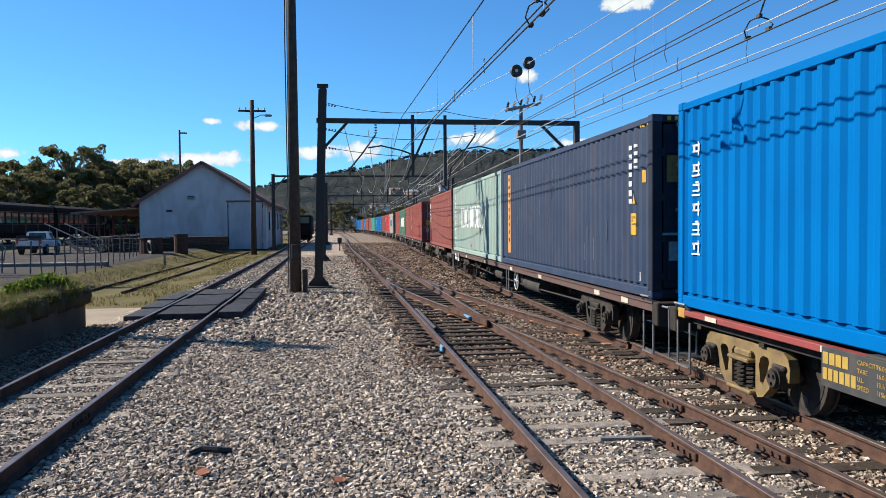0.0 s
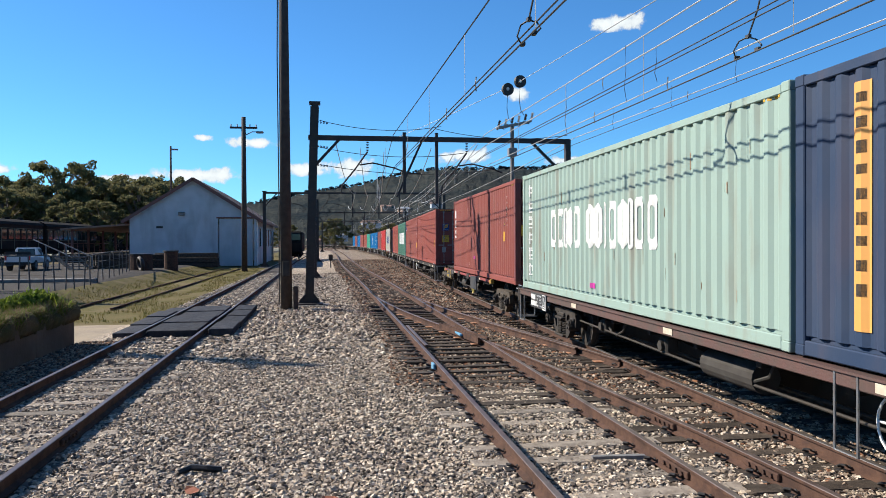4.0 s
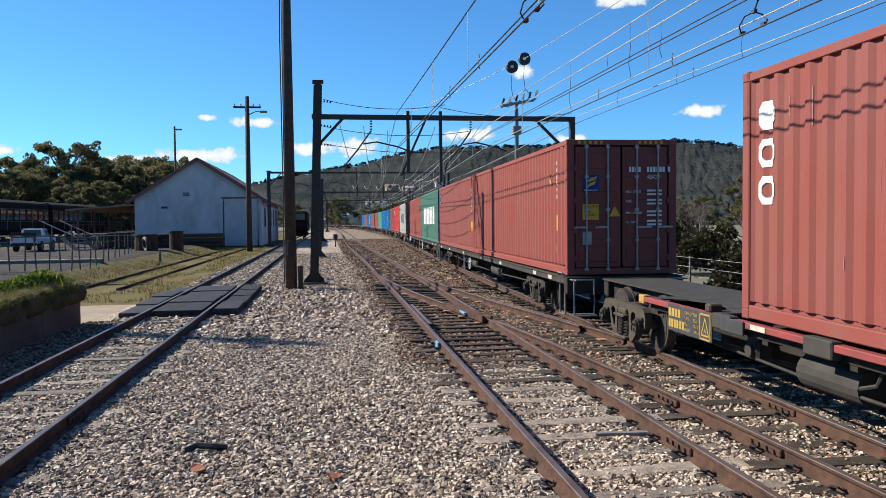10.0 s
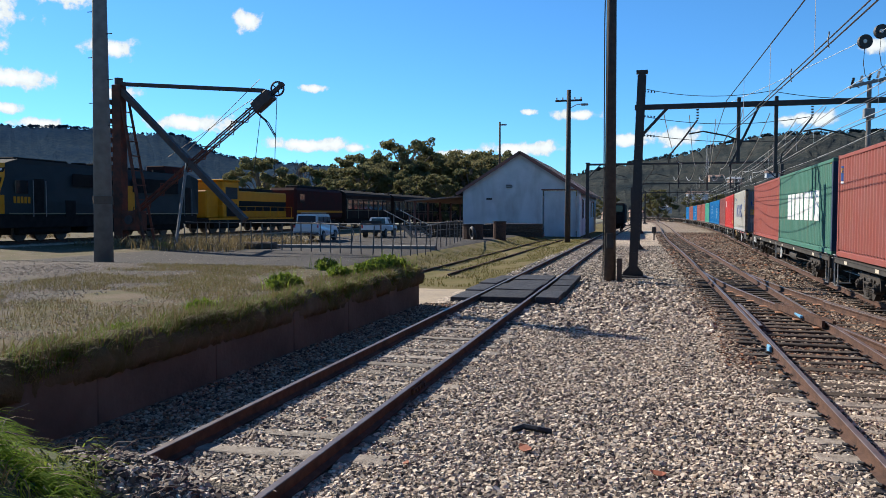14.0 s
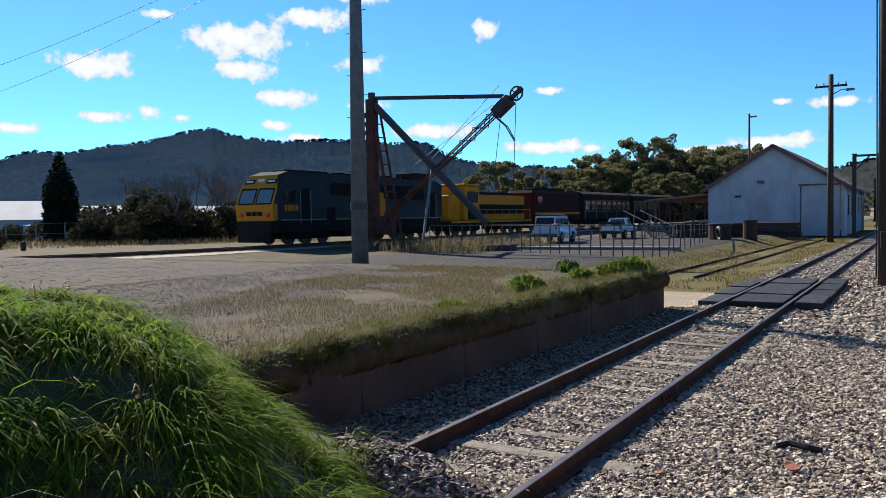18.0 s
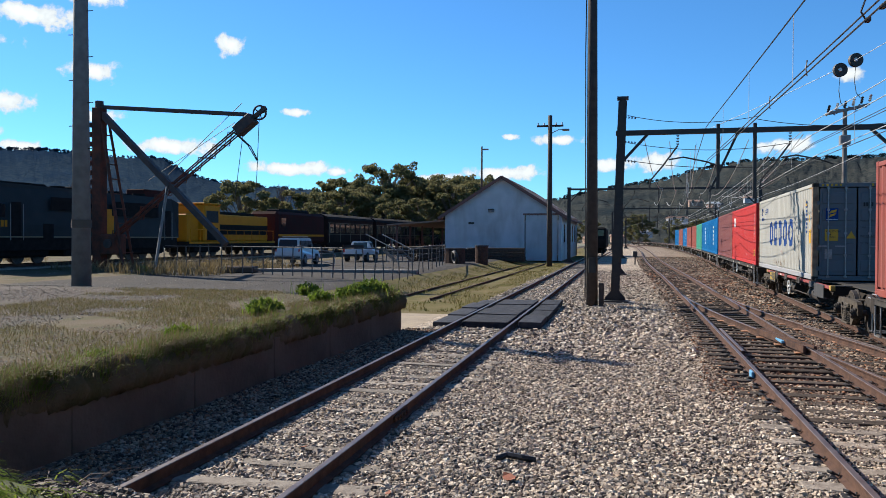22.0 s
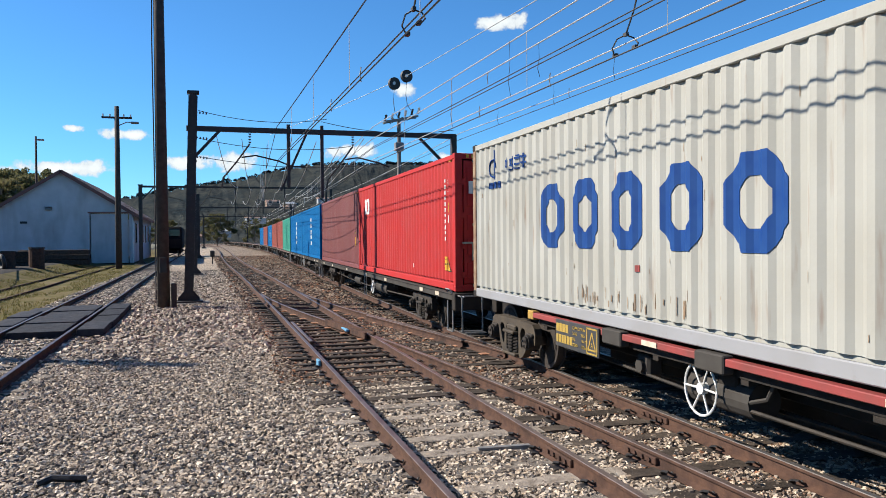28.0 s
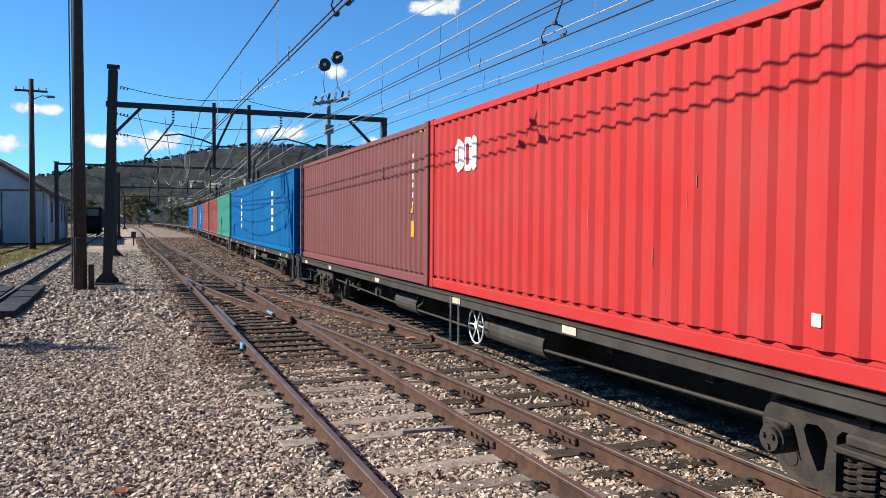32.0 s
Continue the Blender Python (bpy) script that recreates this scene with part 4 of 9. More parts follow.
def wagon(q0, q1, sill, bog, label, skeletal=False, wheel_at=None, wheel_mat=None, plates=(), deck=(), reach=None, bogie_in=None):
    """A container wagon from q0 to q1 along the train, its near end at q0. reach: how far the sills go from the middle."""
    length = q1 - q0
    h = length / 2
    e = reach or (5.75 if skeletal else h - 0.25)
    w = thing("container_wagon", label, "freight wagon", group="wagons of the train")
    for s in (-1, 1):
        bm = bmesh.new()
        if skeletal:
            box(bm, -0.06, -e, 0.885, 0.05, e, 0.962, 0.008)
        else:
            box(bm, -0.06, -e, 0.815, 0.06, e, 0.97, 0.012)
            box(bm, -0.085, -e, 0.95, 0.07, e, 0.975)
        part("side_sill", bm, sill, w, m=Matrix.Translation((s * 1.2, 0, 0)))
        if skeletal:
            part("sill_web", boxed(-0.02, -e, 0.78, 0.02, e, 0.885), M["wagon_black"], w, m=Matrix.Translation((s * 1.12, 0, 0)))
            for t in (-1, 1):
                part("sill_bracket", boxed(-0.06, -0.11, 0.85, 0.06, 0.11, 0.985, 0.01), M["bracket_yellow"], w, "grimy yellow end bracket", m=Matrix.Translation((s * 1.2, t * (e + 0.1), 0)))
            for f in (-0.62, -0.22, 0.2, 0.55):
                part("sill_pocket", boxed(-0.07, -0.24, 0.80, 0.06, 0.24, 0.99, 0.015), M["wagon_grey"], w, m=Matrix.Translation((s * 1.215, f * e, 0)))
    wide = 0.5 if skeletal else 0.22
    bm = boxed(-wide, -h + 0.1, 0.5, wide, h - 0.1, 0.92, 0.02)
    v = h - 4.4
    box(bm, -0.25, -v, 0.30, 0.25, v, 0.55, 0.02)
    part("centre_sill", bm, M["wagon_black"], w)
    k = int(2 * e / 1.6)
    for i in range(k + 1):
        yy = -e + 0.2 + i * (2 * e - 0.4) / k
        part("cross_bearer", boxed(-1.13, -0.06, 0.72, 1.13, 0.06, 0.91), M["wagon_black"], w, m=Matrix.Translation((0, yy, 0)))
    for s in (-1, 1):
        bx = 0.62 if skeletal and e < h - 2 else 1.27
        part("end_beam", boxed(-bx, -0.12, 0.62, bx, 0.12, 0.975, 0.015), M["wagon_black"], w, m=Matrix.Translation((0, s * (h - 0.18), 0)))
        bm = bmesh.new()
        box(bm, -0.12, h - 0.1, 0.68, 0.12, h + 0.28, 0.9, 0.02)
        box(bm, -0.16, h + 0.22, 0.62, 0.14, h + 0.52, 0.92, 0.04)
        c = part("coupler", bm, M["bogie_dark"], w)
        if s < 0:
            c.matrix_basis = Matrix.Rotation(math.pi, 4, "Z")
        bm = bmesh.new()
        tube(bm, [(0.5, h + 0.02, 0.7), (0.52, h + 0.2, 0.5), (0.45, h + 0.4, 0.42), (0.3, h + 0.5, 0.55)], 0.025, 6)
        part("brake_hose", bm, M["mark_black"], w, m=Matrix.Identity(4) if s > 0 else Matrix.Rotation(math.pi, 4, "Z"))
        for sx in (-1, 1):
            px = sx * 1.24
            yy = s * (h - 0.5)
            if not (skeletal and e < h - 2):
                bm = bmesh.new()
                tube(bm, [(px, yy - 0.2, 0.80), (px, yy - 0.2, 0.17), (px, yy + 0.2, 0.17), (px, yy + 0.2, 0.80)], 0.018, 6)
                beam(bm, (px, yy - 0.2, 0.17), (px, yy + 0.2, 0.17), 0.06, 0.02)
                part("step_iron", bm, M["zinc"], w)
                bm = bmesh.new()
                tube(bm, [(px - sx * 0.02, yy - 0.2, 0.93), (px + sx * 0.06, yy - 0.17, 1.05), (px + sx * 0.06, yy + 0.17, 1.05), (px - sx * 0.02, yy + 0.2, 0.93)], 0.016, 6)
                part("grab_handle", bm, M["zinc"], w)
            ey = s * (h + 0.16)
            bm = bmesh.new()
            tube(bm, [(sx * 1.18, ey, 0.92), (sx * 1.18, ey, 0.22), (sx * 0.75, ey, 0.22), (sx * 0.75, ey, 0.92)], 0.016, 6)
            tube(bm, [(sx * 1.2, ey - s * 0.2, 0.93), (sx * 1.2, ey, 0.93), (sx * 0.75, ey, 0.93)], 0.016, 6)
            for k2 in range(4):
                beam(bm, (sx * 1.18, ey - s * (0.02 + 0.07 * k2), 0.2), (sx * 0.75, ey - s * (0.02 + 0.07 * k2), 0.2), 0.03, 0.02)
            part("end_step", bm, M["zinc"], w, "steel end step with grab rail")
        bogie(w, s * (h - (bogie_in or (2.48 if skeletal else 3.64))), bog)
    for yy, ww in deck:
        half = 0.66 if skeletal else 1.22
        part("deck_plate", boxed(-half, 0, 0.945, half, ww, 0.97), M["wagon_grey"] if skeletal else M["wagon_black"], w, m=Matrix.Translation((0, -h + yy, 0)))
        if skeletal:
            a0, a1 = max(-e, -h + yy), min(e, -h + yy + ww)
            for s in (-1, 1):
                for y2, t in ((a0 + 0.1, 1), (a1 - 0.1, -1)):
                    bm = bmesh.new()
                    pts = [(0.6, 0.0), (1.18, 0.0), (1.18, 0.28), (0.95, 0.34), (0.78, 0.50), (0.70, 0.78), (0.6, 1.05)]
                    f = bm.faces.new([bm.verts.new((s * a, t * b, 0.948)) for a, b in pts])
                    r = bmesh.ops.extrude_face_region(bm, geom=[f])
                    bmesh.ops.translate(bm, vec=(0, 0, 0.02), verts=[g for g in r["geom"] if isinstance(g, bmesh.types.BMVert)])
                    bmesh.ops.recalc_face_normals(bm, faces=bm.faces[:])
                    part("outrigger_plate", bm, M["wagon_grey"], w, m=Matrix.Translation((0, y2, 0)))
        for s in (-1, 1):
            for g in (0.35, ww - 0.35):
                if abs(-h + yy + g) < e + 0.1:
                    part("twist_lock", boxed(-0.09, -0.08, 0.96, 0.09, 0.08, 1.07, 0.02), M["bogie_tan"], w, m=Matrix.Translation((s * 1.13, -h + yy + g, 0)))
    for a, b in ((-0.35, -0.18), (0.1, 0.22)):
        part("air_reservoir", rod(bmesh.new(), (-0.85, h * a * 0.9, 0.52), (-0.85, h * b * 0.9, 0.52), 0.19, n=16), M["wagon_grey"], w, smooth=False)
    bm = bmesh.new()
    tube(bm, [(-1.0, -v, 0.55), (-1.0, -v * 0.3, 0.45), (-1.0, v * 0.3, 0.45), (-1.0, v, 0.55)], 0.02, 6)
    tube(bm, [(-0.6, -v, 0.4), (-0.6, v, 0.4)], 0.025, 6)
    part("brake_rigging", bm, M["bogie_dark"], w)
    for y2 in (0.05, 0.42):
        bm = bmesh.new()
        tube(bm, [(-1.02, h * y2, 0.82), (-1.04, h * y2 + 0.1, 0.62), (-1.0, h * y2 + 0.5, 0.50), (-0.96, h * y2 + 0.9, 0.50), (-0.9, h * y2 + 1.3, 0.62)], 0.022, 6)
        part("air_pipe", bm, M["wagon_grey"], w)
    for y2 in (0.3, 0.52):
        bm = boxed(-1.02, h * y2 - 0.14, 0.46, -0.82, h * y2 + 0.14, 0.72, 0.03)
        disc(bm, (-1.04, h * y2, 0.58), (1, 0, 0), 0.08, 0.06, 12)
        part("brake_valve", bm, M["wagon_grey"], w)
    if not skeletal:
        for f in (-0.45, -0.15, 0.15, 0.45):
            bm = bmesh.new()
            pts = [(-1.1, 0.81), (-0.25, 0.81), (-0.25, 0.42)]
            vs = [[bm.verts.new((a, f * length + t, b)) for a, b in pts] for t in (-0.015, 0.015)]
            bm.faces.new(vs[0]), bm.faces.new(vs[1][::-1])
            for i in range(3):
                bm.faces.new((vs[0][i], vs[1][i], vs[1][(i + 1) % 3], vs[0][(i + 1) % 3]))
            bmesh.ops.recalc_face_normals(bm, faces=bm.faces[:])
            part("gusset_plate", bm, M["wagon_black"], w)
    z0, z1 = (0.895, 0.955) if skeletal else (0.845, 0.935)
    for i, f in enumerate((0.06, 0.12, 0.3, 0.44, 0.62, 0.8, 0.93)):
        if abs(-h + f * length) < e - 0.3:
            part("reflector", boxed(-0.003, -0.16, z0, 0.003, 0.16, z1), M["reflect_pale"], w, m=Matrix.Translation((-1.266, -h + f * length, 0)))
    if wheel_at is not None:
        handwheel(w, Matrix.Translation((-1.10, -h + wheel_at, 0.55)), wheel_mat or M["mark_white"])
        bm = bmesh.new()
        rod(bm, (-1.10, -h + wheel_at, 0.55), (-0.8, -h + wheel_at, 0.55), 0.02, n=6)
        box(bm, -1.0, -h + wheel_at - 0.46, 0.4, -0.85, -h + wheel_at - 0.14, 0.8, 0.02)
        part("wheel_bracket", bm, M["wagon_black"], w)
        if not skeletal:
            bm = bmesh.new()
            y2 = -h + wheel_at + 0.5
            tube(bm, [(-1.26, y2 - 0.17, 0.95), (-1.26, y2 - 0.17, 0.2), (-1.26, y2 + 0.17, 0.2), (-1.26, y2 + 0.17, 0.95)], 0.016, 6)
            part("step_iron", bm, M["zinc"], w)
    for yy, words, mat, pw, low in plates:
        pl = part("number_plate", boxed(-0.012, 0, low, 0.012, pw, 0.965, 0.004), M["plate_grey"], w, m=Matrix.Translation((-1.275, -h + yy, 0)))
        if not words:
            continue
        face = Matrix.Rotation(radians(-90), 4, "Z") @ Matrix.Rotation(radians(90), 4, "X")
        for row, n, cw in ((0.80, 4, 0.085), (0.645, 6, 0.07)):
            for i in range(n):
                y1 = pw - 0.03 - i * (cw + 0.018)
                part("number_bar", boxed(-0.016, y1 - cw, row, -0.011, y1, row + 0.115), mat, pl)
        for i, (word, value) in enumerate(words):
            lettering("plate_word", word, 0.062, mat, pl, Matrix.Translation((-0.016, pw - 0.56, 0.875 - i * 0.077)) @ face)
            lettering("plate_value", value, 0.062, mat, pl, Matrix.Translation((-0.016, pw - 0.56 - 0.265, 0.875 - i * 0.077)) @ face)
        bm = bmesh.new()
        for a, b, c, d in ((0.03, 0.60, 0.31, 0.022), (0.03, 0.925, 0.31, 0.022), (0.03, 0.60, 0.022, 0.345), (0.318, 0.60, 0.022, 0.345)):
            box(bm, -0.016, a, b, -0.011, a + c, b + d)
        for a, b in (((0.08, 0.66), (0.185, 0.89)), ((0.185, 0.89), (0.29, 0.66)), ((0.29, 0.66), (0.08, 0.66))):
            beam(bm, (-0.0135, *a), (-0.0135, *b), 0.005, 0.022)
        part("plate_symbol", bm, mat, pl)
        lettering("plate_word", "A", 0.1, mat, pl, Matrix.Translation((-0.016, 0.215, 0.69)) @ face)
    MOVERS.append((w, (q0 + q1) / 2, length, 0.0))
    return w


M["reflect_pale"] = material("pale_reflective_plate", (0.5, 0.45, 0.36), 0.5, second=(0.34, 0.28, 0.2), scale=9, amount=0.6)
M["plate_yellow"] = material("faded_yellow_plate_paint", (0.33, 0.215, 0.03), 0.7, second=(0.24, 0.16, 0.03), scale=9, amount=0.6)
M["plate_grey"] = material("slate_grey_plate", (0.0315, 0.0329, 0.035), 0.6, second=(0.021, 0.021, 0.0224), scale=4, amount=0.6, stains=(0.063, 0.0525, 0.042), stain_scale=5, stain_amount=0.5)
LOADS = [("CAPACITY", "71.8t"), ("TARE", "20.2t"), ("U.L.", "19.4 C"), ("SPEED", "115km/h")]
SHORT = [("CAPACITY", "76.0t"), ("TARE", "16.0t"), ("U.L.", "13.1m"), ("SPEED", "115km/h")]
wagon(-8.6, 11.1, M["wagon_red"], M["bogie_yellow"], "skeletal container wagon with red sills and dusty yellow bogies", True, 8, M["wheel_yellow"], [(14.47, SHORT, M["plate_yellow"], 1.4, 0.57)], [(0.3, 6.0)], 9.3, 1.93)
wagon(11.35, 36.75, M["wagon_brown"], M["bogie_dark"], "long container wagon with grimy brown sills", False, 11.25, M["mark_white"], [(22.4, LOADS, M["mark_white"], 1.4, 0.6)])
wagon(37.0, 56.2, M["wagon_red"], M["bogie_tan"], "skeletal container wagon with red sills and an empty end", True, 8.15, M["wheel_yellow"], [(12.98, LOADS, M["plate_yellow"], 1.36, 0.59), (12.2, (), M["mark_white"], 0.57, 0.8), (6.3, (), M["mark_white"], 1.3, 0.5)], [(12.9, 6.2)])
wagon(56.45, 81.5, M["wagon_grey"], M["bogie_dark"], "long container wagon with grimy dark sills", False, 14.9, M["mark_white"], [])
wagon(81.75, 106.6, M["wagon_grey"], M["bogie_dark"], "long container wagon with dark sills and white handwheel", False, 12.6, M["mark_white"], [(22.0, LOADS, M["mark_white"], 1.35, 0.6)])
wagon(106.85, 125.95, M["wagon_red"], M["bogie_tan"], "skeletal container wagon with red sills and a bare deck", True, 11.1, M["mark_white"], [(13.03, LOADS, M["plate_yellow"], 1.33, 0.585), (5.9, (), M["mark_white"], 0.55, 0.81), (4.35, (), M["mark_white"], 1.36, 0.59)], [(0.3, 5.9)])
wagon(126.2, 151.35, M["wagon_grey"], M["bogie_dark"], "long container wagon with grey-brown sills", False, 10.65, M["mark_white"], [])
wagon(151.7, 177.1, M["wagon_grey"], M["bogie_dark"], "long container wagon with dark sills", False, 12.6, M["mark_white"])
wagon(177.4, 202.9, M["wagon_brown"], M["bogie_dark"], "long container wagon with brown sills", False)
wagon(203.2, 228.6, M["wagon_grey"], M["bogie_dark"], "long container wagon with dark sills", False)
wagon(228.9, 254.3, M["wagon_grey"], M["bogie_dark"], "long container wagon with dark sills", False)
for i in range(5):
    wagon(254.6 + i * 25.4, 279.7 + i * 25.4, M["wagon_brown"], M["bogie_dark"], "empty flat container wagon with dark deck", False, None, None, (), [(0.3, 24.4)])

box_1 = container("bright blue", -1.35, None, "bright blue container with a column of white bars")
bm = bmesh.new()
for i, rows in enumerate(SIGN_ROWS):
    glyph(bm, rows, 0.26, 0.2, Matrix.Translation((0, -i * 0.27, 0)))
part("white_bars", bm, M["mark_white"], box_1, "column of white bars", m=side_m(L40 / 2 - 12.19 + 11.74, 2.1))
slate = container("slate blue", 11.81, "slate in shade", "slate blue container with an orange strip and white markings")
decal(slate, "orange_strip", M["mark_orange"], 11.05, 0.35, 0.24, 2.3, "orange and yellow strip")
bars(slate, "strip_marks", M["wagon_grey"], 11.1, 2.55, 9, 0.12, 0.12, 0.22)
bars(slate, "number_marks", M["mark_white"], 0.98, 2.5, 7, 0.06, 0.1, 0.15)
bars(slate, "code_marks", M["mark_white"], 0.7, 2.5, 4, 0.1, 0.07, 0.12)
decal(slate, "yellow_label", M["mark_yellow"], 0.72, 1.0, 0.28, 0.36)
decal(slate, "yellow_label", M["mark_yellow"], 0.36, 1.85, 0.08, 0.2)
triangle(slate, 0.74, 1.52, 0.22)
words(slate, "CAUTION\nHIGH\nCONTAINER", 0.055, 0.985, 1.27)
decal(slate, "white_mark", M["mark_white"], 0.5, 0.25, 0.1, 0.14)
decal_end(slate, "square_logo", M["dull_amber"], -0.98, 1.83, 0.44, 0.42)
decal_end(slate, "square_logo", M["mark_black"], -0.90, 1.93, 0.28, 0.24)
decal_end(slate, "approval_plate", M["zinc"], -0.95, 0.6, 0.35, 0.3)
pale = container("pale green", 24.1, None, "weathered pale green container with large white blocks")
blocks(pale, M["mark_white"], [(9.53, 9.08), (8.98, 8.55), (8.47, 8.33), (8.2, 7.86), (7.8, 7.4), (6.97, 6.55), (6.45, 6.05), (5.95, 5.8), (5.7, 5.3), (5.2, 4.8), (4.7, 4.55), (4.45, 4.05), (3.95, 3.5)], 1.06, 1.9)
bm = bmesh.new()
for i, rows in enumerate(SIGN_ROWS):
    glyph(bm, rows, 0.34, 0.3, Matrix.Translation((0, -i * 0.39, 0)))
part("white_bars", bm, M["mark_white"], pale, "column of white bars", m=side_m(-L40 / 2 + 11.62, 2.3))
decal(pale, "pink_mark", M["mark_pink"], 6.4, 0.3, 0.3, 0.1)
red_1 = container("faded red", 37.17, "dull purple red", "faded red container with white blocks and pink mark")
for i in range(3):
    blocks(red_1, M["mark_white"], [(11.84, 11.5)], 2.18 - i * 0.42, 2.5 - i * 0.42, i > 0)
decal_end(red_1, "white_block", M["mark_white"], -0.95, 2.0, 0.3, 0.26)
decal_end(red_1, "white_block", M["mark_white"], -0.6, 2.0, 0.3, 0.26)
decal(red_1, "pink_mark", M["mark_pink"], 6.9, 0.57, 0.12, 0.10)
decal(red_1, "white_sticker", M["mark_white"], 8.02, 0.3, 0.1, 0.16)
bars(red_1, "number_marks", M["mark_white"], 1.1, 2.5, 6, 0.07, 0.1, 0.16)
triangle(red_1, 1.4, 1.68, 0.2)
decal(red_1, "yellow_label", M["mark_yellow"], 1.4, 1.2, 0.24, 0.28)
decal_end(red_1, "caution_label", M["mark_yellow"], -1.05, 1.35, 0.5, 0.28)
r0 = random.Random(3)
for k in range(22):
    yy, zz, ln = r0.uniform(-5.5, 5.5), r0.uniform(0.5, 2.4), r0.uniform(0.08, 0.4)
    part("scrape", boxed(-0.001, 0, 0, 0.001, 0.012, ln), M["pale_scrape"], red_1, "pale upright scrape", m=Matrix.Translation((-W40 / 2 - 0.004, yy, zz)))


def leasing_logo(c, side=False):
    """A dark blue square with a yellow-green leaf shape over a white bar."""
    if side:
        decal(c, "logo_square", M["mark_blue"], 11.55, 2.15, 0.32, 0.42)
        decal(c, "logo_leaf", M["mark_yellow"], 11.6, 2.38, 0.22, 0.14)
        decal(c, "logo_bar", M["mark_white"], 11.55, 2.08, 0.32, 0.06)
        return
    decal_end(c, "logo_square", M["mark_blue"], -0.86, 1.78, 0.34, 0.36)
    bm = bmesh.new()
    v = [bm.verts.new((a, -0.003, b)) for a, b in ((0.05, 0.03), (0.13, 0.15), (0.29, 0.2), (0.24, 0.12), (0.12, 0.08))]
    bm.faces.new(v)
    v = [bm.verts.new((a, -0.003, b)) for a, b in ((0.07, 0.17), (0.16, 0.27), (0.31, 0.30), (0.27, 0.22))]
    bm.faces.new(v)
    part("logo_leaf", bm, M["mark_yellow"], c, m=Matrix.Translation((-0.86, -L40 / 2 - 0.015, 1.81)))
    decal_end(c, "logo_bar", M["mark_white"], -0.84, 1.8, 0.3, 0.025)


def door_marks(c, code="45G1", ink="mark_white"):
    lettering("marking", code, 0.13, M[ink], c, end_m(0.55, 2.05, 0.02))
    bm = bmesh.new()
    for i in range(4):
        box(bm, 0.15 + i * 0.07, -0.002, 2.2, 0.2 + i * 0.07, 0.002, 2.31)
    for i in range(7):
        box(bm, 0.55 + i * 0.07 + (0.05 if i == 6 else 0), -0.002, 2.2, 0.6 + i * 0.07 + (0.05 if i == 6 else 0), 0.002, 2.31)
    for k, z in enumerate((1.75, 1.55, 1.3, 1.1)):
        for j in range(2):
            box(bm, 0.55, -0.002, z + 0.03 - j * 0.08, 0.75, 0.002, z + 0.07 - j * 0.08)
            box(bm, 0.8, -0.002, z + 0.03 - j * 0.08, 0.88, 0.002, z + 0.07 - j * 0.08)
    part("door_marking", bm, M[ink], c, m=Matrix.Translation((0, -L40 / 2 - 0.012, 0)))
    for z, word in ((1.75, "MAX. GROSS"), (1.55, "TARE"), (1.3, "MAX. CARGO"), (1.1, "CU. CAP.")):
        lettering("marking", word, 0.075, M[ink], c, end_m(0.07, z, 0.022), flat=0.8)
    lettering("marking", "CAUTION", 0.085, M["mark_black"], c, end_m(-0.845, 1.43, 0.022))
    lettering("marking", "96\nHIGH", 0.075, M["mark_black"], c, end_m(-0.78, 1.34, 0.022))
    bm = bmesh.new()
    v = [bm.verts.new((a, 0, b)) for a, b in ((0, 0), (0.26, 0), (0.13, 0.22))]
    bm.faces.new(v)
    part("warning_triangle", bm, M["mark_yellow"], c, m=Matrix.Translation((-0.3, -L40 / 2 - 0.016, 1.25)))
    decal_end(c, "approval_plate", M["zinc"], -0.88, 0.65, 0.2, 0.28)


red_2 = container("brick red", 56.75, "maroon", "brick red container with marked doors")
decal_end(red_2, "caution_label", M["mark_yellow"], -0.88, 1.18, 0.36, 0.34)
leasing_logo(red_2)
door_marks(red_2)
bars(red_2, "number_marks", M["mark_white"], 0.9, 2.5, 6, 0.06, 0.1, 0.15)
decal(red_2, "yellow_label", M["mark_yellow"], 0.75, 0.95, 0.22, 0.35)
triangle(red_2, 1.3, 2.0, 0.22)
red_3 = container("faded red", 69.05, None, "faded red container with a small logo square")
leasing_logo(red_3, True)
decal(red_3, "yellow_label", M["mark_yellow"], 0.6, 0.8, 0.22, 0.35)
bars(red_3, "number_marks", M["mark_white"], 0.75, 2.4, 5, 0.06, 0.12, 0.2)
green2 = container("dark green", 81.95, "slate blue", "dark green container with tall white bars")
for i in range(7):
    part("white_block", boxed(-0.002, 0, 0, 0.002, 0.75, 1.0), M["mark_white"], green2, m=Matrix.Translation((-W40 / 2 - 0.006, -3.7 + i * 1.05, 1.0)))
red_4 = container("brick red", 94.25, None, "brick red container with yellow label on the deck")
decal(red_4, "yellow_label", M["mark_yellow"], 0.5, 1.9, 0.2, 0.3)
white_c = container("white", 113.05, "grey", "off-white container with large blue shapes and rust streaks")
blocks(white_c, M["mark_blue"], [(8.95, 8.1), (7.8, 7.0), (6.65, 5.9), (5.5, 4.7), (4.35, 3.45)], 0.98, 1.92)
bars(white_c, "number_marks", M["mark_blue"], 1.0, 2.4, 8, 0.06, 0.08, 0.13)
for i in range(4):
    bm = bmesh.new()
    glyph(bm, SIGN_ROWS[i], 0.2, 0.24, Matrix.Translation((i * 0.26, 0, 0)))
    part("blue_bar", bm, M["mark_blue"], white_c, m=side_m(-L40 / 2 + 10.5, 2.26))
bm = bmesh.new()
tube(bm, [(0.25 + math.cos(i * 0.4) * 0.16, 0.22 + math.sin(i * 0.4) * 0.16, 0) for i in range(14)], 0.015, 5)
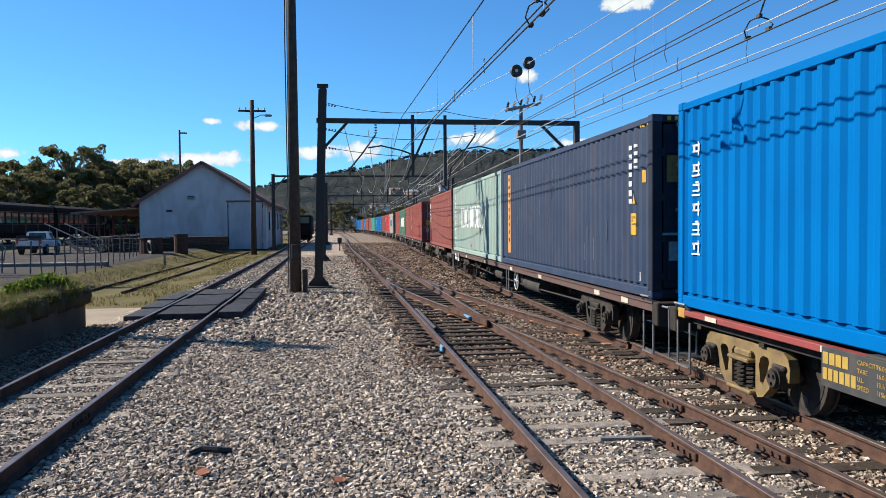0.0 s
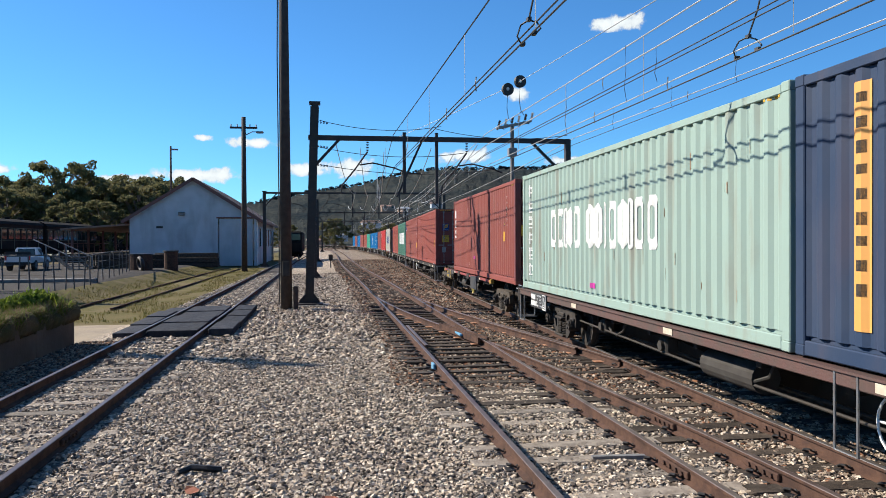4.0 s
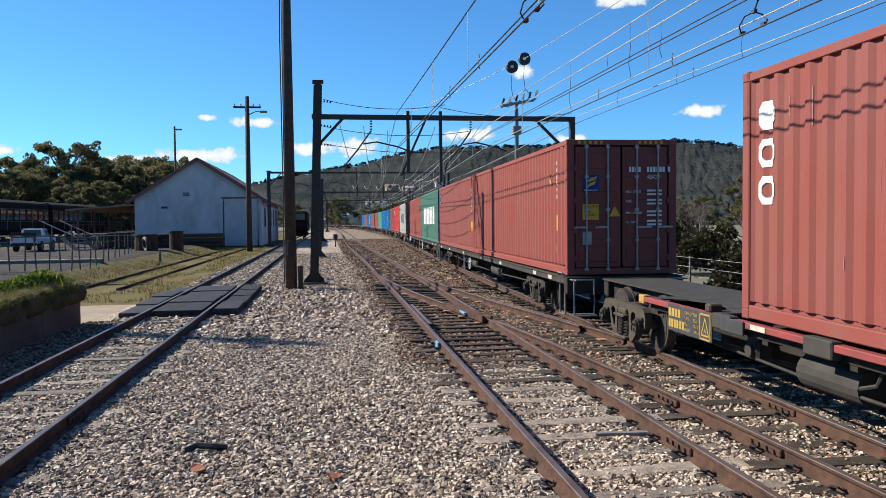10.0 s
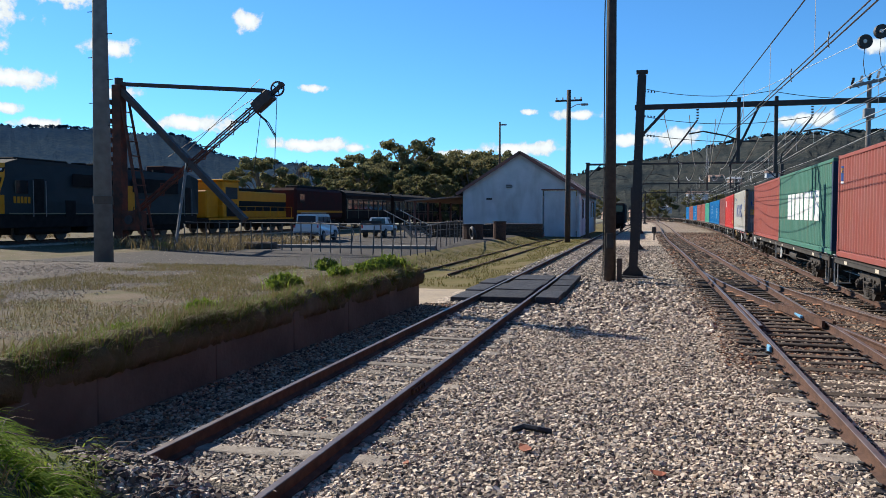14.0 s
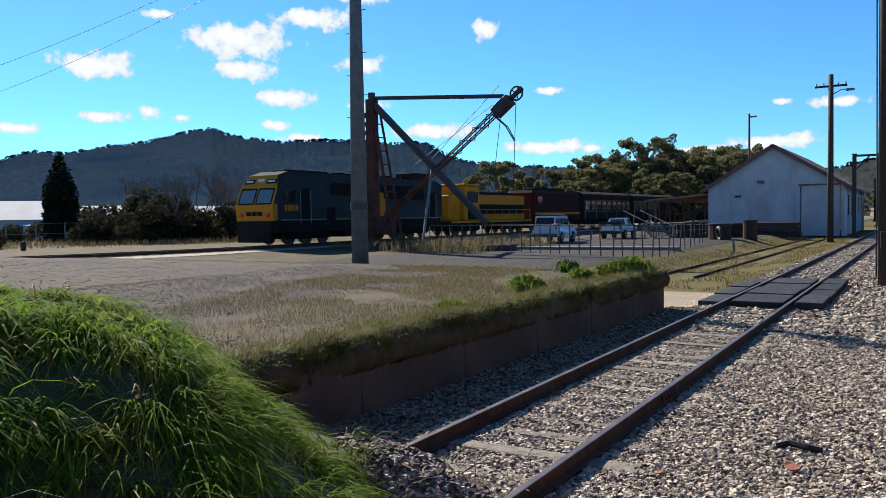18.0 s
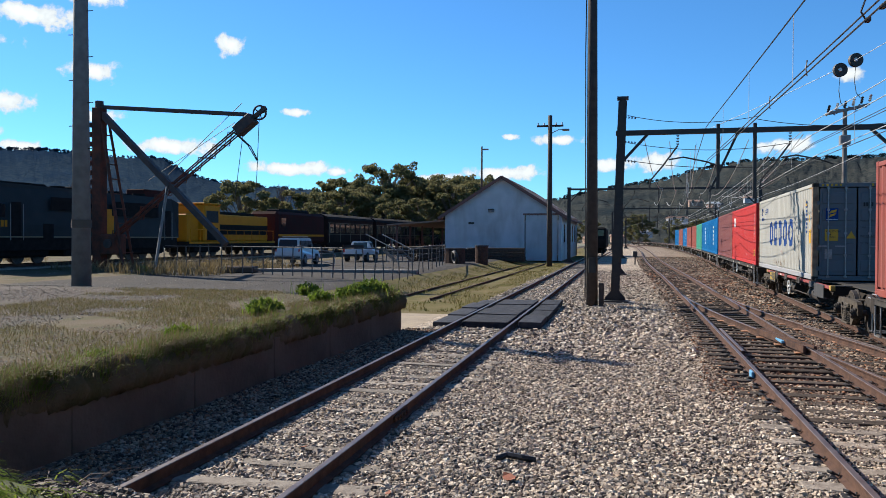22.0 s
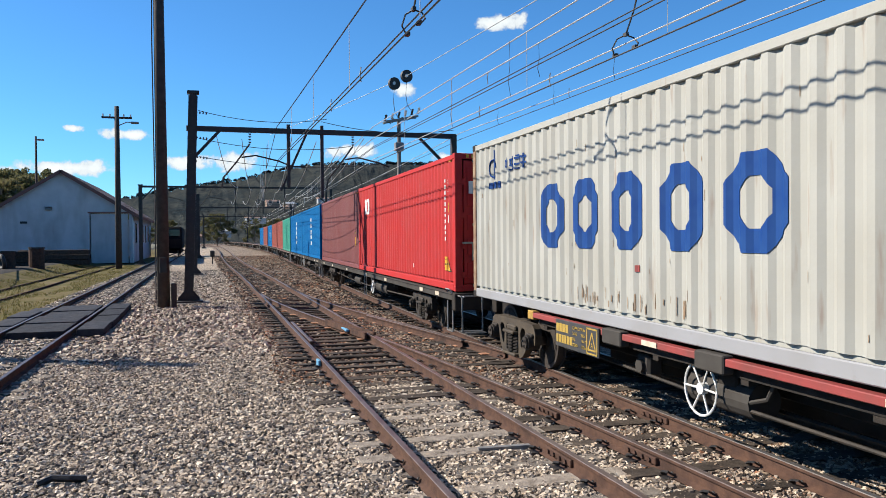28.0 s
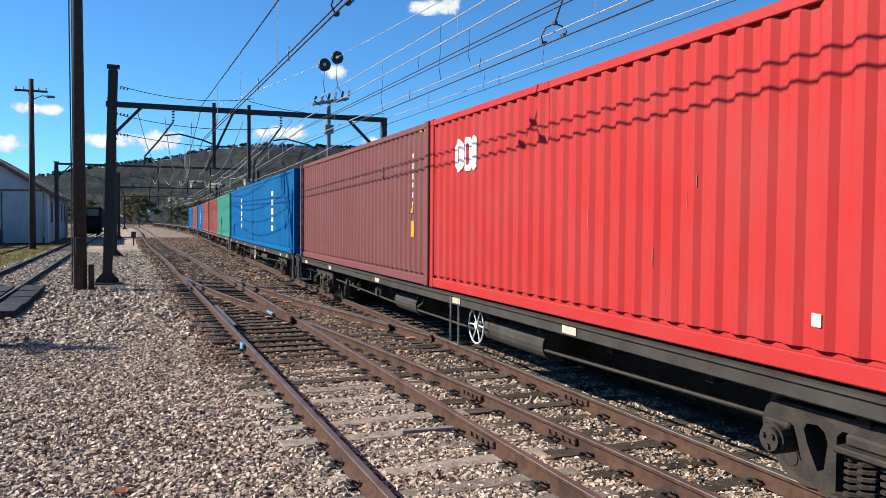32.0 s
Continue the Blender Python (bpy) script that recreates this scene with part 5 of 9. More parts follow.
box(bm, 0.23, 0.02, -0.003, 0.27, 0.55, 0.003)
for i in range(5):
    box(bm, i * 0.12, -0.14, -0.003, i * 0.12 + 0.09, -0.03, 0.003)
part("ship_sign", bm, M["mark_blue"], white_c, m=side_m(-L40 / 2 + 11.3, 2.15))
decal(white_c, "yellow_label", M["mark_yellow"], 0.4, 1.1, 0.24, 0.42)
decal(white_c, "yellow_label", M["mark_yellow"], 0.45, 1.75, 0.1, 0.2)
triangle(white_c, 1.0, 2.25, 0.24)
words(white_c, "CAUTION\n9'6\"\nHIGH", 0.06, 0.63, 1.42)
decal(white_c, "red_sticker", M["wagon_red"], 6.0, 0.72, 0.07, 0.08)
leasing_logo(white_c)
decal_end(white_c, "caution_label", M["mark_yellow"], -0.88, 1.18, 0.36, 0.34)
door_marks(white_c, ink="mark_black")
red_5 = container("signal red", 126.45, "signal red", "signal red container with white blocks and yellow labels")
blocks(red_5, M["mark_white"], [(11.1, 10.75), (10.68, 10.42)], 1.92, 2.44)
blocks(red_5, M["mark_white"], [(10.35, 10.22)], 1.92, 2.44, False)
decal_end(red_5, "white_block", M["mark_white"], -0.92, 2.05, 0.26, 0.26)
decal_end(red_5, "white_block", M["mark_white"], -0.6, 2.05, 0.2, 0.26)
lettering("marking", "45G1", 0.14, M["mark_white"], red_5, side_m(-L40 / 2 + 0.6, 2.4) @ Matrix.Rotation(radians(-90), 4, "Z"))
bars(red_5, "number_marks", M["mark_white"], 0.74, 2.4, 11, 0.07, 0.09, 0.125)
decal(red_5, "yellow_label", M["mark_yellow"], 0.48, 1.68, 0.1, 0.2)
decal(red_5, "white_label", M["mark_white"], 0.48, 1.45, 0.1, 0.16)
decal(red_5, "yellow_label", M["mark_yellow"], 0.70, 0.42, 0.24, 0.3)
triangle(red_5, 0.42, 0.42, 0.26)
words(red_5, "CAUTION\nHIGH\nCONTAINER", 0.05, 0.935, 0.64)
words(red_5, "2.9m\n9'6\"", 0.05, 0.575, 1.8)
decal(red_5, "white_sticker", M["mark_white"], 3.74, 0.38, 0.12, 0.1)
decal_end(red_5, "approval_plate", M["zinc"], -0.85, 0.65, 0.3, 0.35)
decal_end(red_5, "white_label", M["mark_white"], -0.8, 1.2, 0.14, 0.18)
dred = container("dull purple red", 138.75, None, "dull maroon container with white and yellow marks")
bars(dred, "white_blocks", M["mark_white"], 11.8, 2.5, 5, 0.12, 0.25, 0.33)
bars(dred, "number_marks", M["mark_white"], 0.9, 2.4, 6, 0.06, 0.12, 0.18)
decal(dred, "yellow_label", M["mark_yellow"], 0.75, 0.85, 0.25, 0.3)
triangle(dred, 0.8, 1.3, 0.22)
for q in (152.1, 164.4):
    b = container("mid blue", q, None, "blue container with upright white bars")
    bars(b, "white_blocks", M["mark_white"], 5.0, 2.3, 5, 0.5, 0.26, 0.34)
container("sea green", 177.7, None, "plain sea green container near the curve")
container("brick red", 190.0, None, "brick red container far along the train")
container("brick red", 203.7, None, "brick red container far along the train", near=False)
b = container("mid blue", 216.0, None, "blue container with white block marks", near=False)
bars(b, "white_blocks", M["mark_white"], 5.0, 2.3, 5, 0.6, 0.26, 0.34)
container("faded red", 229.4, None, "faded red container far along the train", near=False)
container("mid blue", 241.7, None, "blue container at the end of the loaded wagons", near=False)


def wear(c, mat, label, seed, n, y0, y1, z0, z1, longest, thick):
    """Upright scrapes and runs on the yard side; y from the near end."""
    r = random.Random(seed)
    for k in range(n):
        ln = longest * r.uniform(0.25, 1.0)
        part("scrape", boxed(-0.001, 0, 0, 0.001, thick * r.uniform(0.5, 1.5), ln), mat, c, label, m=Matrix.Translation((-W40 / 2 - 0.004, -L40 / 2 + r.uniform(y0, y1), r.uniform(z0, max(z0 + 0.01, z1 - ln)))))


M["rust_run"] = material("brown_rust_run", (0.20, 0.12, 0.065), 0.85, second=(0.29, 0.22, 0.15), scale=14, amount=0.8)
M["slate_scrape"] = material("pale_slate_scrape", (0.10, 0.12, 0.16), 0.7, second=(0.06, 0.075, 0.11), scale=20, amount=0.8)
wear(white_c, M["rust_run"], "brown rust run", 21, 44, 5.0, 7.6, 0.23, 0.5, 0.22, 0.010)
wear(white_c, M["rust_run"], "brown rust run", 22, 40, 0.4, 11.8, 0.25, 2.5, 0.12, 0.007)
wear(slate, M["slate_scrape"], "pale upright scrape", 23, 30, 0.3, 11.0, 0.3, 2.5, 0.5, 0.012)
wear(pale, M["rust_run"], "brown rust run", 24, 22, 0.4, 11.6, 0.25, 2.4, 0.3, 0.014)
wear(red_5, M["pale_scrape"], "pale upright scrape", 25, 14, 0.3, 11.8, 0.3, 2.4, 0.25, 0.009)
wear(red_2, M["pale_scrape"], "pale upright scrape", 26, 16, 0.3, 11.8, 0.3, 2.4, 0.3, 0.010)

SIDE_MARKS = ("strip_mark", "number_mark", "code_mark", "marking_block", "orange_strip", "strip_marks", "number_marks", "code_marks", "yellow_label", "white_mark", "white_bars", "blue_bar", "ship_sign", "pink_mark", "white_sticker", "scrape", "white_block", "white_blocks", "warning_triangle", "triangle_edge", "side_stripe", "logo_square", "logo_leaf", "logo_bar", "red_sticker", "white_label", "marking")


def lay_on_ribs(ob):
    """Paint lies in the ribs of the side wall: cut a marking at the bends and press it in."""
    me, m = ob.data, ob.matrix_basis
    bm = bmesh.new()
    bm.from_mesh(me)
    bm.transform(m)
    if not bm.verts or max(v.co.x for v in bm.verts) > -W40 / 2 + 0.05:
        bm.free()
        return
    p = (L40 - 0.3) / 40
    lo, hi = min(v.co.y for v in bm.verts), max(v.co.y for v in bm.verts)
    base = -(L40 - 0.3) / 2
    for i in range(40):
        for u in (0, 0.27, 0.5, 0.77):
            y = base + (i + u) * p
            if lo + 0.001 < y < hi - 0.001:
                bmesh.ops.bisect_plane(bm, geom=bm.verts[:] + bm.edges[:] + bm.faces[:], plane_co=(0, y, 0), plane_no=(0, 1, 0))
    for v in bm.verts:
        u = (v.co.y - base) / p % 1
        if 0 <= v.co.y - base <= 40 * p:
            v.co.x += 0.012 + 0.036 * (0 if u < 0.27 else (u - 0.27) / 0.23 if u < 0.5 else 1 if u < 0.77 else (1 - u) / 0.23)
    bm.transform(m.inverted())
    copy = bpy.data.meshes.new(me.name)
    bm.to_mesh(copy)
    bm.free()
    for k in me.materials:
        copy.materials.append(k)
    ob.data = copy


for c, q, length, z in MOVERS:
    for ob in c.children:
        if ob.name.split(".")[0] in SIDE_MARKS:
            lay_on_ribs(ob)


def motions():
    """The train runs past: its things glide along the line, its wheelsets turn on their bogies."""
    times = [0.0, 2.0, 4.0, 6.0, 8.0, 10.0, 12.0, 14.0, 16.0, 18.0, 20.0, 22.0, 24.0, 26.0, 28.0, 30.0, 32.0]
    for ob, q, length, z in MOVERS:
        walk(ob, [(t, on_track(q - run(t), length, z)) for t in times])
    step = 32.0 / 240
    for w, yy in WHEELS:
        if w.parent.parent.get("near_camera"):
            walk(w, [(i * step, pose(0, yy, 0.45, math.degrees(run(i * step) / 0.45) % 360, 0, 0)) for i in range(241)])


for ob, q, length, z in MOVERS:
    if z == 0.0 and q < 165:
        ob["near_camera"] = 1


# ---- poles, portals and wires ----
def insulator_string(bm, a, b, n=4, r=0.06):
    a, b = Vector(a), Vector(b)
    d = (b - a)
    for i in range(n):
        p = a + d * ((i + 0.5) / n)
        disc(bm, p, d, r, d.length / n * 0.45, 10, 0, r * 0.5)
    return bm


def timber_pole(x, y, h, r, lean=0.0, label="", name="timber_pole"):
    p = thing(name, label, "pole", pose(x, y, -0.2))
    bm = bmesh.new()
    rod(bm, (0, 0, -0.3), (lean * h, 0, h + 0.2), r, r * 0.72, 14)
    part("shaft", bm, M["pole_wood"], p, smooth=True)
    return p


pole1 = timber_pole(-1.19, 28.2, 15.5, 0.21, -0.004, "tall weathered timber power pole beside the siding", "power_pole")
part("post_stub", boxed(-0.09, -0.09, -0.2, 0.09, 0.09, 0.85, 0.02), M["pole_wood"], pole1, m=pose(0.33, -0.15, 0))
part("steel_band", boxed(-0.13, -0.27, 1.2, 0.13, -0.19, 1.75, 0.02), M["wagon_grey"], pole1, m=pose(0, 0, 0))
bm = bmesh.new()
tube(bm, [(-0.24, -0.1, 0.3), (-0.24, -0.05, 4), (-0.27, -0.02, 9), (-0.22, 0, 14)], 0.022, 6)
part("cable_conduit", bm, M["black_steel"], pole1)
lamp_pole = timber_pole(-6.2, 66, 12.5, 0.24, 0.0, "timber street light pole with cross-arm by the shed", "light_pole")
part("cross_arm", boxed(-1.1, -0.06, 11.75, 1.1, 0.06, 11.9), M["pole_wood"], lamp_pole)
bm = bmesh.new()
tube(bm, [(0.1, 0, 11.2), (0.7, 0, 11.5), (1.2, 0, 11.5)], 0.04, 6)
part("lamp_arm", bm, M["galvanised"], lamp_pole)
part("lamp_head", boxed(1.0, -0.15, 11.38, 1.6, 0.15, 11.55, 0.05), M["galvanised"], lamp_pole)
for xx in (-1.0, -0.5, 0.5, 1.0):
    part("pin_insulator", disc(bmesh.new(), (xx, 0, 12.0), (0, 0, 1), 0.06, 0.2, 10), M["insulator"], lamp_pole)
far_light = timber_pole(-18.5, 102, 14.3, 0.16, 0, "slim timber light pole behind the shed", "light_pole")
part("lamp_head", boxed(0.1, -0.15, 14.0, 0.9, 0.15, 14.2, 0.05), M["galvanised"], far_light)
hv = thing("power_pole", "grey round concrete power pole with climbing irons", "pole", pose(-19.85, 25.4, 0.5))
part("shaft", rod(bmesh.new(), (0, 0, -0.4), (0, 0, 14.9), 0.35, 0.21, 18), M["concrete"], hv, smooth=True)
for i in range(12):
    s = -1 if i % 2 else 1
    part("climbing_iron", rod(bmesh.new(), (s * 0.25, 0, 5 + i * 0.85), (s * 0.52, 0, 5 + i * 0.85), 0.016, n=6), M["black_steel"], hv)
part("warning_band", disc(bmesh.new(), (0, 0, 2.2), (0, 0, 1), 0.352, 0.3, 18), M["wall_concrete"], hv)
part("cross_arm", boxed(-0.07, -0.8, 13.9, 0.07, 0.8, 14.03), M["pole_wood"], hv)


def steel_mast(name, x, y, h, label, w=0.25, lean=0.0):
    m = thing(name, label, "catenary mast", pose(x, y, -0.2))
    part("footing", boxed(-0.55, -0.55, -0.3, 0.75, 0.55, 0.08, 0.03), M["concrete"], m)
    part("column", boxed(-w / 2, -w * 0.55, 0.05, w / 2, w * 0.55, h, 0.015), M["black_steel"], m)
    for s in (-1, 1):
        part("flange", boxed(s * w * 0.5 - 0.03, -w * 0.62, 0.05, s * w * 0.5 + 0.03, w * 0.62, h - 0.1), M["black_steel"], m)
        bm = bmesh.new()
        v = [bm.verts.new((s * a, b, c)) for b in (-0.06, 0.06) for a, c in ((w * 0.5, 0.08), (w * 0.5 + 0.28, 0.08), (w * 0.5 + 0.24, 0.24), (w * 0.5 + 0.02, 0.5))]
        for f in ((0, 1, 2, 3), (7, 6, 5, 4), (0, 4, 5, 1), (1, 5, 6, 2), (2, 6, 7, 3), (3, 7, 4, 0)):
            bm.faces.new([v[i] for i in f])
        bmesh.ops.recalc_face_normals(bm, faces=bm.faces[:])
        part("gusset", bm, M["black_steel"], m)
    part("base_plate", boxed(-0.5, -0.4, 0.06, 0.5, 0.4, 0.14, 0.01), M["black_steel"], m)
    for k in range(int((h - 1.1) / 0.5)):
        part("batten", boxed(-w / 2 - 0.035, -w * 0.64, 0.9 + k * 0.5, w / 2 + 0.035, w * 0.64, 1.0 + k * 0.5), M["black_steel"], m)
    part("cap", boxed(-w / 2 - 0.08, -w * 0.7, h - 0.02, w / 2 + 0.08, w * 0.7, h + 0.08), M["black_steel"], m)
    if lean:
        for ob in m.children:
            for v in ob.data.vertices:
                v.co.x += lean * max(0.0, v.co.z)
    return m


def portal(x0, x1, y, zb, top, label, drops=(), brace=1.15, lean=0.0):
    p = steel_mast("catenary_portal", x0, y, top + 0.2, label, lean=lean)
    z = zb + 0.2
    L = x1 - x0
    part("beam", boxed(0, -0.09, z - 0.09, L + 0.1, 0.09, z + 0.09, 0.01), M["black_steel"], p)
    part("column", boxed(L - 0.1, -0.12, 0, L + 0.1, 0.12, z + 0.05, 0.01), M["black_steel"], p)
    for a, b in (((0.1, 0, z - brace - 0.05), (brace, 0, z - 0.05)), ((L - 0.1, 0, z - brace - 0.2), (L - brace - 0.3, 0, z - 0.05))):
        part("brace", beam(bmesh.new(), a, b, 0.1, 0.1), M["black_steel"], p)
    for dx, zz in drops:
        part("drop_post", boxed(dx - x0 - 0.06, -0.06, zz + 0.2, dx - x0 + 0.06, 0.06, z + 0.25, 0.01), M["black_steel"], p)
    for dx in (2.0, 5.8):
        bm = bmesh.new()
        insulator_string(bm, (dx + 0.2, 0, z - 0.1), (dx + 0.2, 0, z - 0.5), 4)
        part("insulator", bm, M["black_steel"], p)
        bm = bmesh.new()
        tube(bm, [(dx + 0.2, 0, z - 0.5), (dx - 0.3, 0, z - 1.2), (dx - 0.75, 0, z - 1.75), (dx - 0.8, 0, z - 2.1)], 0.035, 6)
        part("registration_arm", bm, M["black_steel"], p)
        bm = bmesh.new()
        tube(bm, [(dx - 0.1, 0, z - 1.0), (dx + 0.4, 0, z - 0.92), (dx + 1.2, 0, z - 1.1), (dx + 1.6, 0, z - 1.25)], 0.03, 6)
        part("steady_arm", bm, M["black_steel"], p)
    return p


portal_1 = portal(-0.42, 9.6, 29.6, 6.1, 7.35, "black steel catenary portal over the running lines", [(3.17, 4.0), (4.41, 3.65)], lean=0.033)
part("drop_brace", beam(bmesh.new(), (4.25, 0, 6.2), (3.3, 0, 4.1), 0.08, 0.08), M["black_steel"], portal_1)
part("arm_tie", beam(bmesh.new(), (3.6, 0, 5.0), (4.2, 0, 5.0), 0.06, 0.06), M["black_steel"], portal_1)
for zz in (6.9, 6.0, 5.3):
    bm = bmesh.new()
    insulator_string(bm, (0.2, 0, zz), (0.75, 0, zz - 0.06), 5, 0.05)
    part("insulator", bm, M["black_steel"], portal_1)
part("junction_box", boxed(0.12, -0.12, 6.95, 0.32, 0.1, 7.25, 0.03), M["insulator"], portal_1, "small grey insulator box")
portal_2 = portal(-5.2, 11.4, 75, 6.85, 6.95, "far black catenary portal across all the tracks", [(3.0, 4.6), (5.5, 4.4), (7.5, 4.5)])
portal_3 = portal(-1.2, 13.0, 118, 6.6, 7.6, "distant black catenary portal", [(3.5, 4.6), (6.5, 4.4)])
portal_4 = portal(-2.5, 14.0, 165, 6.6, 7.6, "distant black catenary portal", [(3.5, 4.6), (6.5, 4.4)])
masts = [steel_mast("catenary_mast", x, y, h, "distant dark catenary mast beside the line", 0.26) for x, y, h in ((-0.42, 52, 7.2), (14.5, 92, 8), (-0.4, 96, 7.5), (15, 140, 8), (-6, 135, 9), (0.3, 200, 8), (12, 225, 8), (-9, 190, 9))]

# mast with the bracket of two black discs beyond the train
m45 = thing("feeder_mast", "slim grey mast with insulated feeder bracket and black discs", "mast", pose(11.2, 45, -0.4))
part("shaft", rod(bmesh.new(), (0, 0, 0), (0, 0, 9.4), 0.15, 0.11, 12), M["concrete"], m45)
bm = bmesh.new()
beam(bm, (-0.9, -0.3, 9.25), (1.25, 0.3, 9.75), 0.12, 0.12)
beam(bm, (-0.9, 0.2, 9.25), (1.25, 0.8, 9.75), 0.12, 0.12)
part("bracket", bm, M["galvanised"], m45)
for k in range(6):
    bm = bmesh.new()
    insulator_string(bm, (-0.85 + k * 0.4, -0.1, 9.35 + k * 0.1), (-0.7 + k * 0.4, 0.15, 9.75 + k * 0.1), 4, 0.075)
    part("insulator", bm, M["insulator"] if k % 2 else M["black_steel"], m45)
for k in range(4):
    bm = bmesh.new()
    tube(bm, [(-0.9 + k * 0.5, 0.0, 9.15 + k * 0.11), (-0.75 + k * 0.5, 0.3, 9.45 + k * 0.1), (-0.45 + k * 0.5, 0.1, 9.2 + k * 0.12)], 0.03, 5)
    part("jumper_loop", bm, M["black_steel"], m45)
part("switch_box", boxed(-0.25, -0.2, 7.6, 0.25, 0.2, 8.1, 0.03), M["galvanised"], m45)
for dx, zz in ((-0.26, 11.55), (0.49, 12.03)):
    w = part("counter_disc", disc(bmesh.new(), (dx, 0, zz), (0.25, -1, 0), 0.36, 0.2, 28), M["black_steel"], m45, "round black disc with pale hub")
    part("disc_hub", disc(bmesh.new(), (dx - 0.03, -0.1, zz), (0.25, -1, 0), 0.1, 0.1, 14), M["insulator"], w)
    bm = bmesh.new()
    tube(bm, [(dx, 0, zz - 0.3), (dx - 0.05, 0, zz - 1.1), (dx + 0.04, 0, zz - 1.7), (dx + 0.25, 0, zz - 2.0)], 0.02, 5)
    part("hanger_cable", bm, M["black_steel"], m45)


# wires along the tracks
def wire(name, pts, r, mat, label, sag=0.0, n=14):
    line = []
    for a, b in zip(pts, pts[1:]):
        a, b = Vector(a), Vector(b)
        for i in range(n):
            u = i / n
            p = a.lerp(b, u)
            p.z -= sag * 4 * u * (1 - u)
            line.append(p)
    line.append(Vector(pts[-1]))
    bm = bmesh.new()
    tube(bm, line, r, 5)
    return tagged(part(name, bm, mat, None), label, "overhead wire", "overhead wires")


def span(x, z, y):
    return (x + (line_b(y) - line_b(15)) * smoothstep(32, 60, y), y, z)


YS = (-30, 29.6, 75, 118, 165, 225)
for x, zc, zm, mid, pale in ((2.76, 4.93, 6.26, 5.08, False), (6.35, 4.99, 6.36, 5.15, True)):
    top = M["wire"] if pale else M["wire_dark"]
    m0 = wire("messenger_wire", [span(x, zm, y) for y in YS], 0.014, top, "bare messenger wire sagging between portals", 0.16)
    wire("contact_wire", [span(x, zc, y) for y in YS], 0.013, M["wire_dark"], "taut copper contact wire over the track", 0.03)
    wire("auxiliary_wire", [span(x + 0.06, mid, y) for y in YS], 0.012, top, "auxiliary contact wire just above the contact wire", 0.03)
    for y0, y1 in zip(YS, YS[1:]):
        k = 12 if y1 < 80 else 6
        for i in range(1, k):
            u = i / k
            y = y0 + (y1 - y0) * u
            a = span(x, zm - 0.16 * 4 * u * (1 - u), y)
            b = span(x, zc, y)
            if y > 3:
                tagged(part("dropper_wire", rod(bmesh.new(), a, b, 0.006, n=4), M["wire"]), "thin dropper between messenger and contact wire", "overhead wire", "dropper wires")
for x, z, r, s in ((6.3, 5.88, 0.014, 0.04), (6.35, 5.6, 0.011, 0.06), (6.3, 5.52, 0.011, 0.1), (9.9, 6.25, 0.014, 0.2), (9.9, 6.0, 0.011, 0.02)):
    wire("feeder_wire", [span(x, z, y) for y in YS], r, M["wire"] if r > 0.013 else M["wire_dark"], "bare feeder wire above the goods line", s)
wire("feeder_wire", [(12.4, -12, 9.3), (11.55, 44.9, 11.55)], 0.018, M["wire"], "feeder wire running to the black discs", 0.1)
wire("feeder_wire", [(10.85, 44.9, 11.2), (5.2, 62.5, 10.2)], 0.018, M["wire"], "feeder wire leaving the black discs", 0.1)
for x, y, z in ((2.8, 10.2, 5.0), (6.37, 10.9, 5.08)):
    bm = bmesh.new()
    tube(bm, [(x, y, z + 0.16), (x - 0.08, y + 0.12, z + 0.12), (x - 0.10, y + 0.24, z + 0.0), (x - 0.02, y + 0.32, z - 0.09)], 0.012, 6)
    tube(bm, [(x, y, z + 0.16), (x + 0.10, y - 0.06, z + 0.11), (x + 0.11, y - 0.18, z + 0.0), (x + 0.02, y - 0.26, z - 0.09)], 0.012, 6)
    tube(bm, [(x, y, z + 0.16), (x + 0.03, y - 0.2, z + 0.5), (x + 0.05, y - 0.35, z + 0.9)], 0.014, 6)
    for dy, dz in ((0.32, -0.09), (-0.26, -0.09), (0.0, 0.16)):
        box(bm, x - 0.025, y + dy - 0.05, z + dz - 0.02, x + 0.025, y + dy + 0.05, z + dz + 0.03)
    tagged(part("wire_jumper", bm, M["wire_dark"]), "dark looped jumper clamped to the overhead wires", "wire jumper")
for x, y, z in ((6.35, 13.6, 5.07), (6.35, 17.5, 5.07), (6.3, 16.8, 5.72), (2.78, 13.7, 5.0), (2.78, 17, 5.0), (9.9, 20, 6.12)):
    bm = bmesh.new()
    tube(bm, [(x, y, z + 0.13), (x - 0.02, y, z), (x, y, z - 0.13)], 0.012, 5)
    tagged(part("wire_clamp", bm, M["galvanised"]), "small pale clamp joining two wires", "wire clamp")
for x, y, z0, z1 in ((6.3, 15.5, 6.25, 5.1), (6.3, 19.5, 6.2, 5.0), (6.3, 14.0, 5.85, 5.2), (9.9, 17.5, 6.9, 6.0), (9.9, 21.0, 6.6, 5.95), (9.9, 25.5, 6.8, 6.0)):
    bm = bmesh.new()
    tube(bm, [(x, y, z0), (x + 0.02, y + 0.03, z0 * 0.55 + z1 * 0.45), (x - 0.03, y, z0 * 0.25 + z1 * 0.75), (x + 0.02, y, z1)], 0.006, 4)
    tagged(part("dropper_wire", bm, M["wire_dark"]), "slack dark dropper hanging between feeder wires", "overhead wire", "dropper wires")
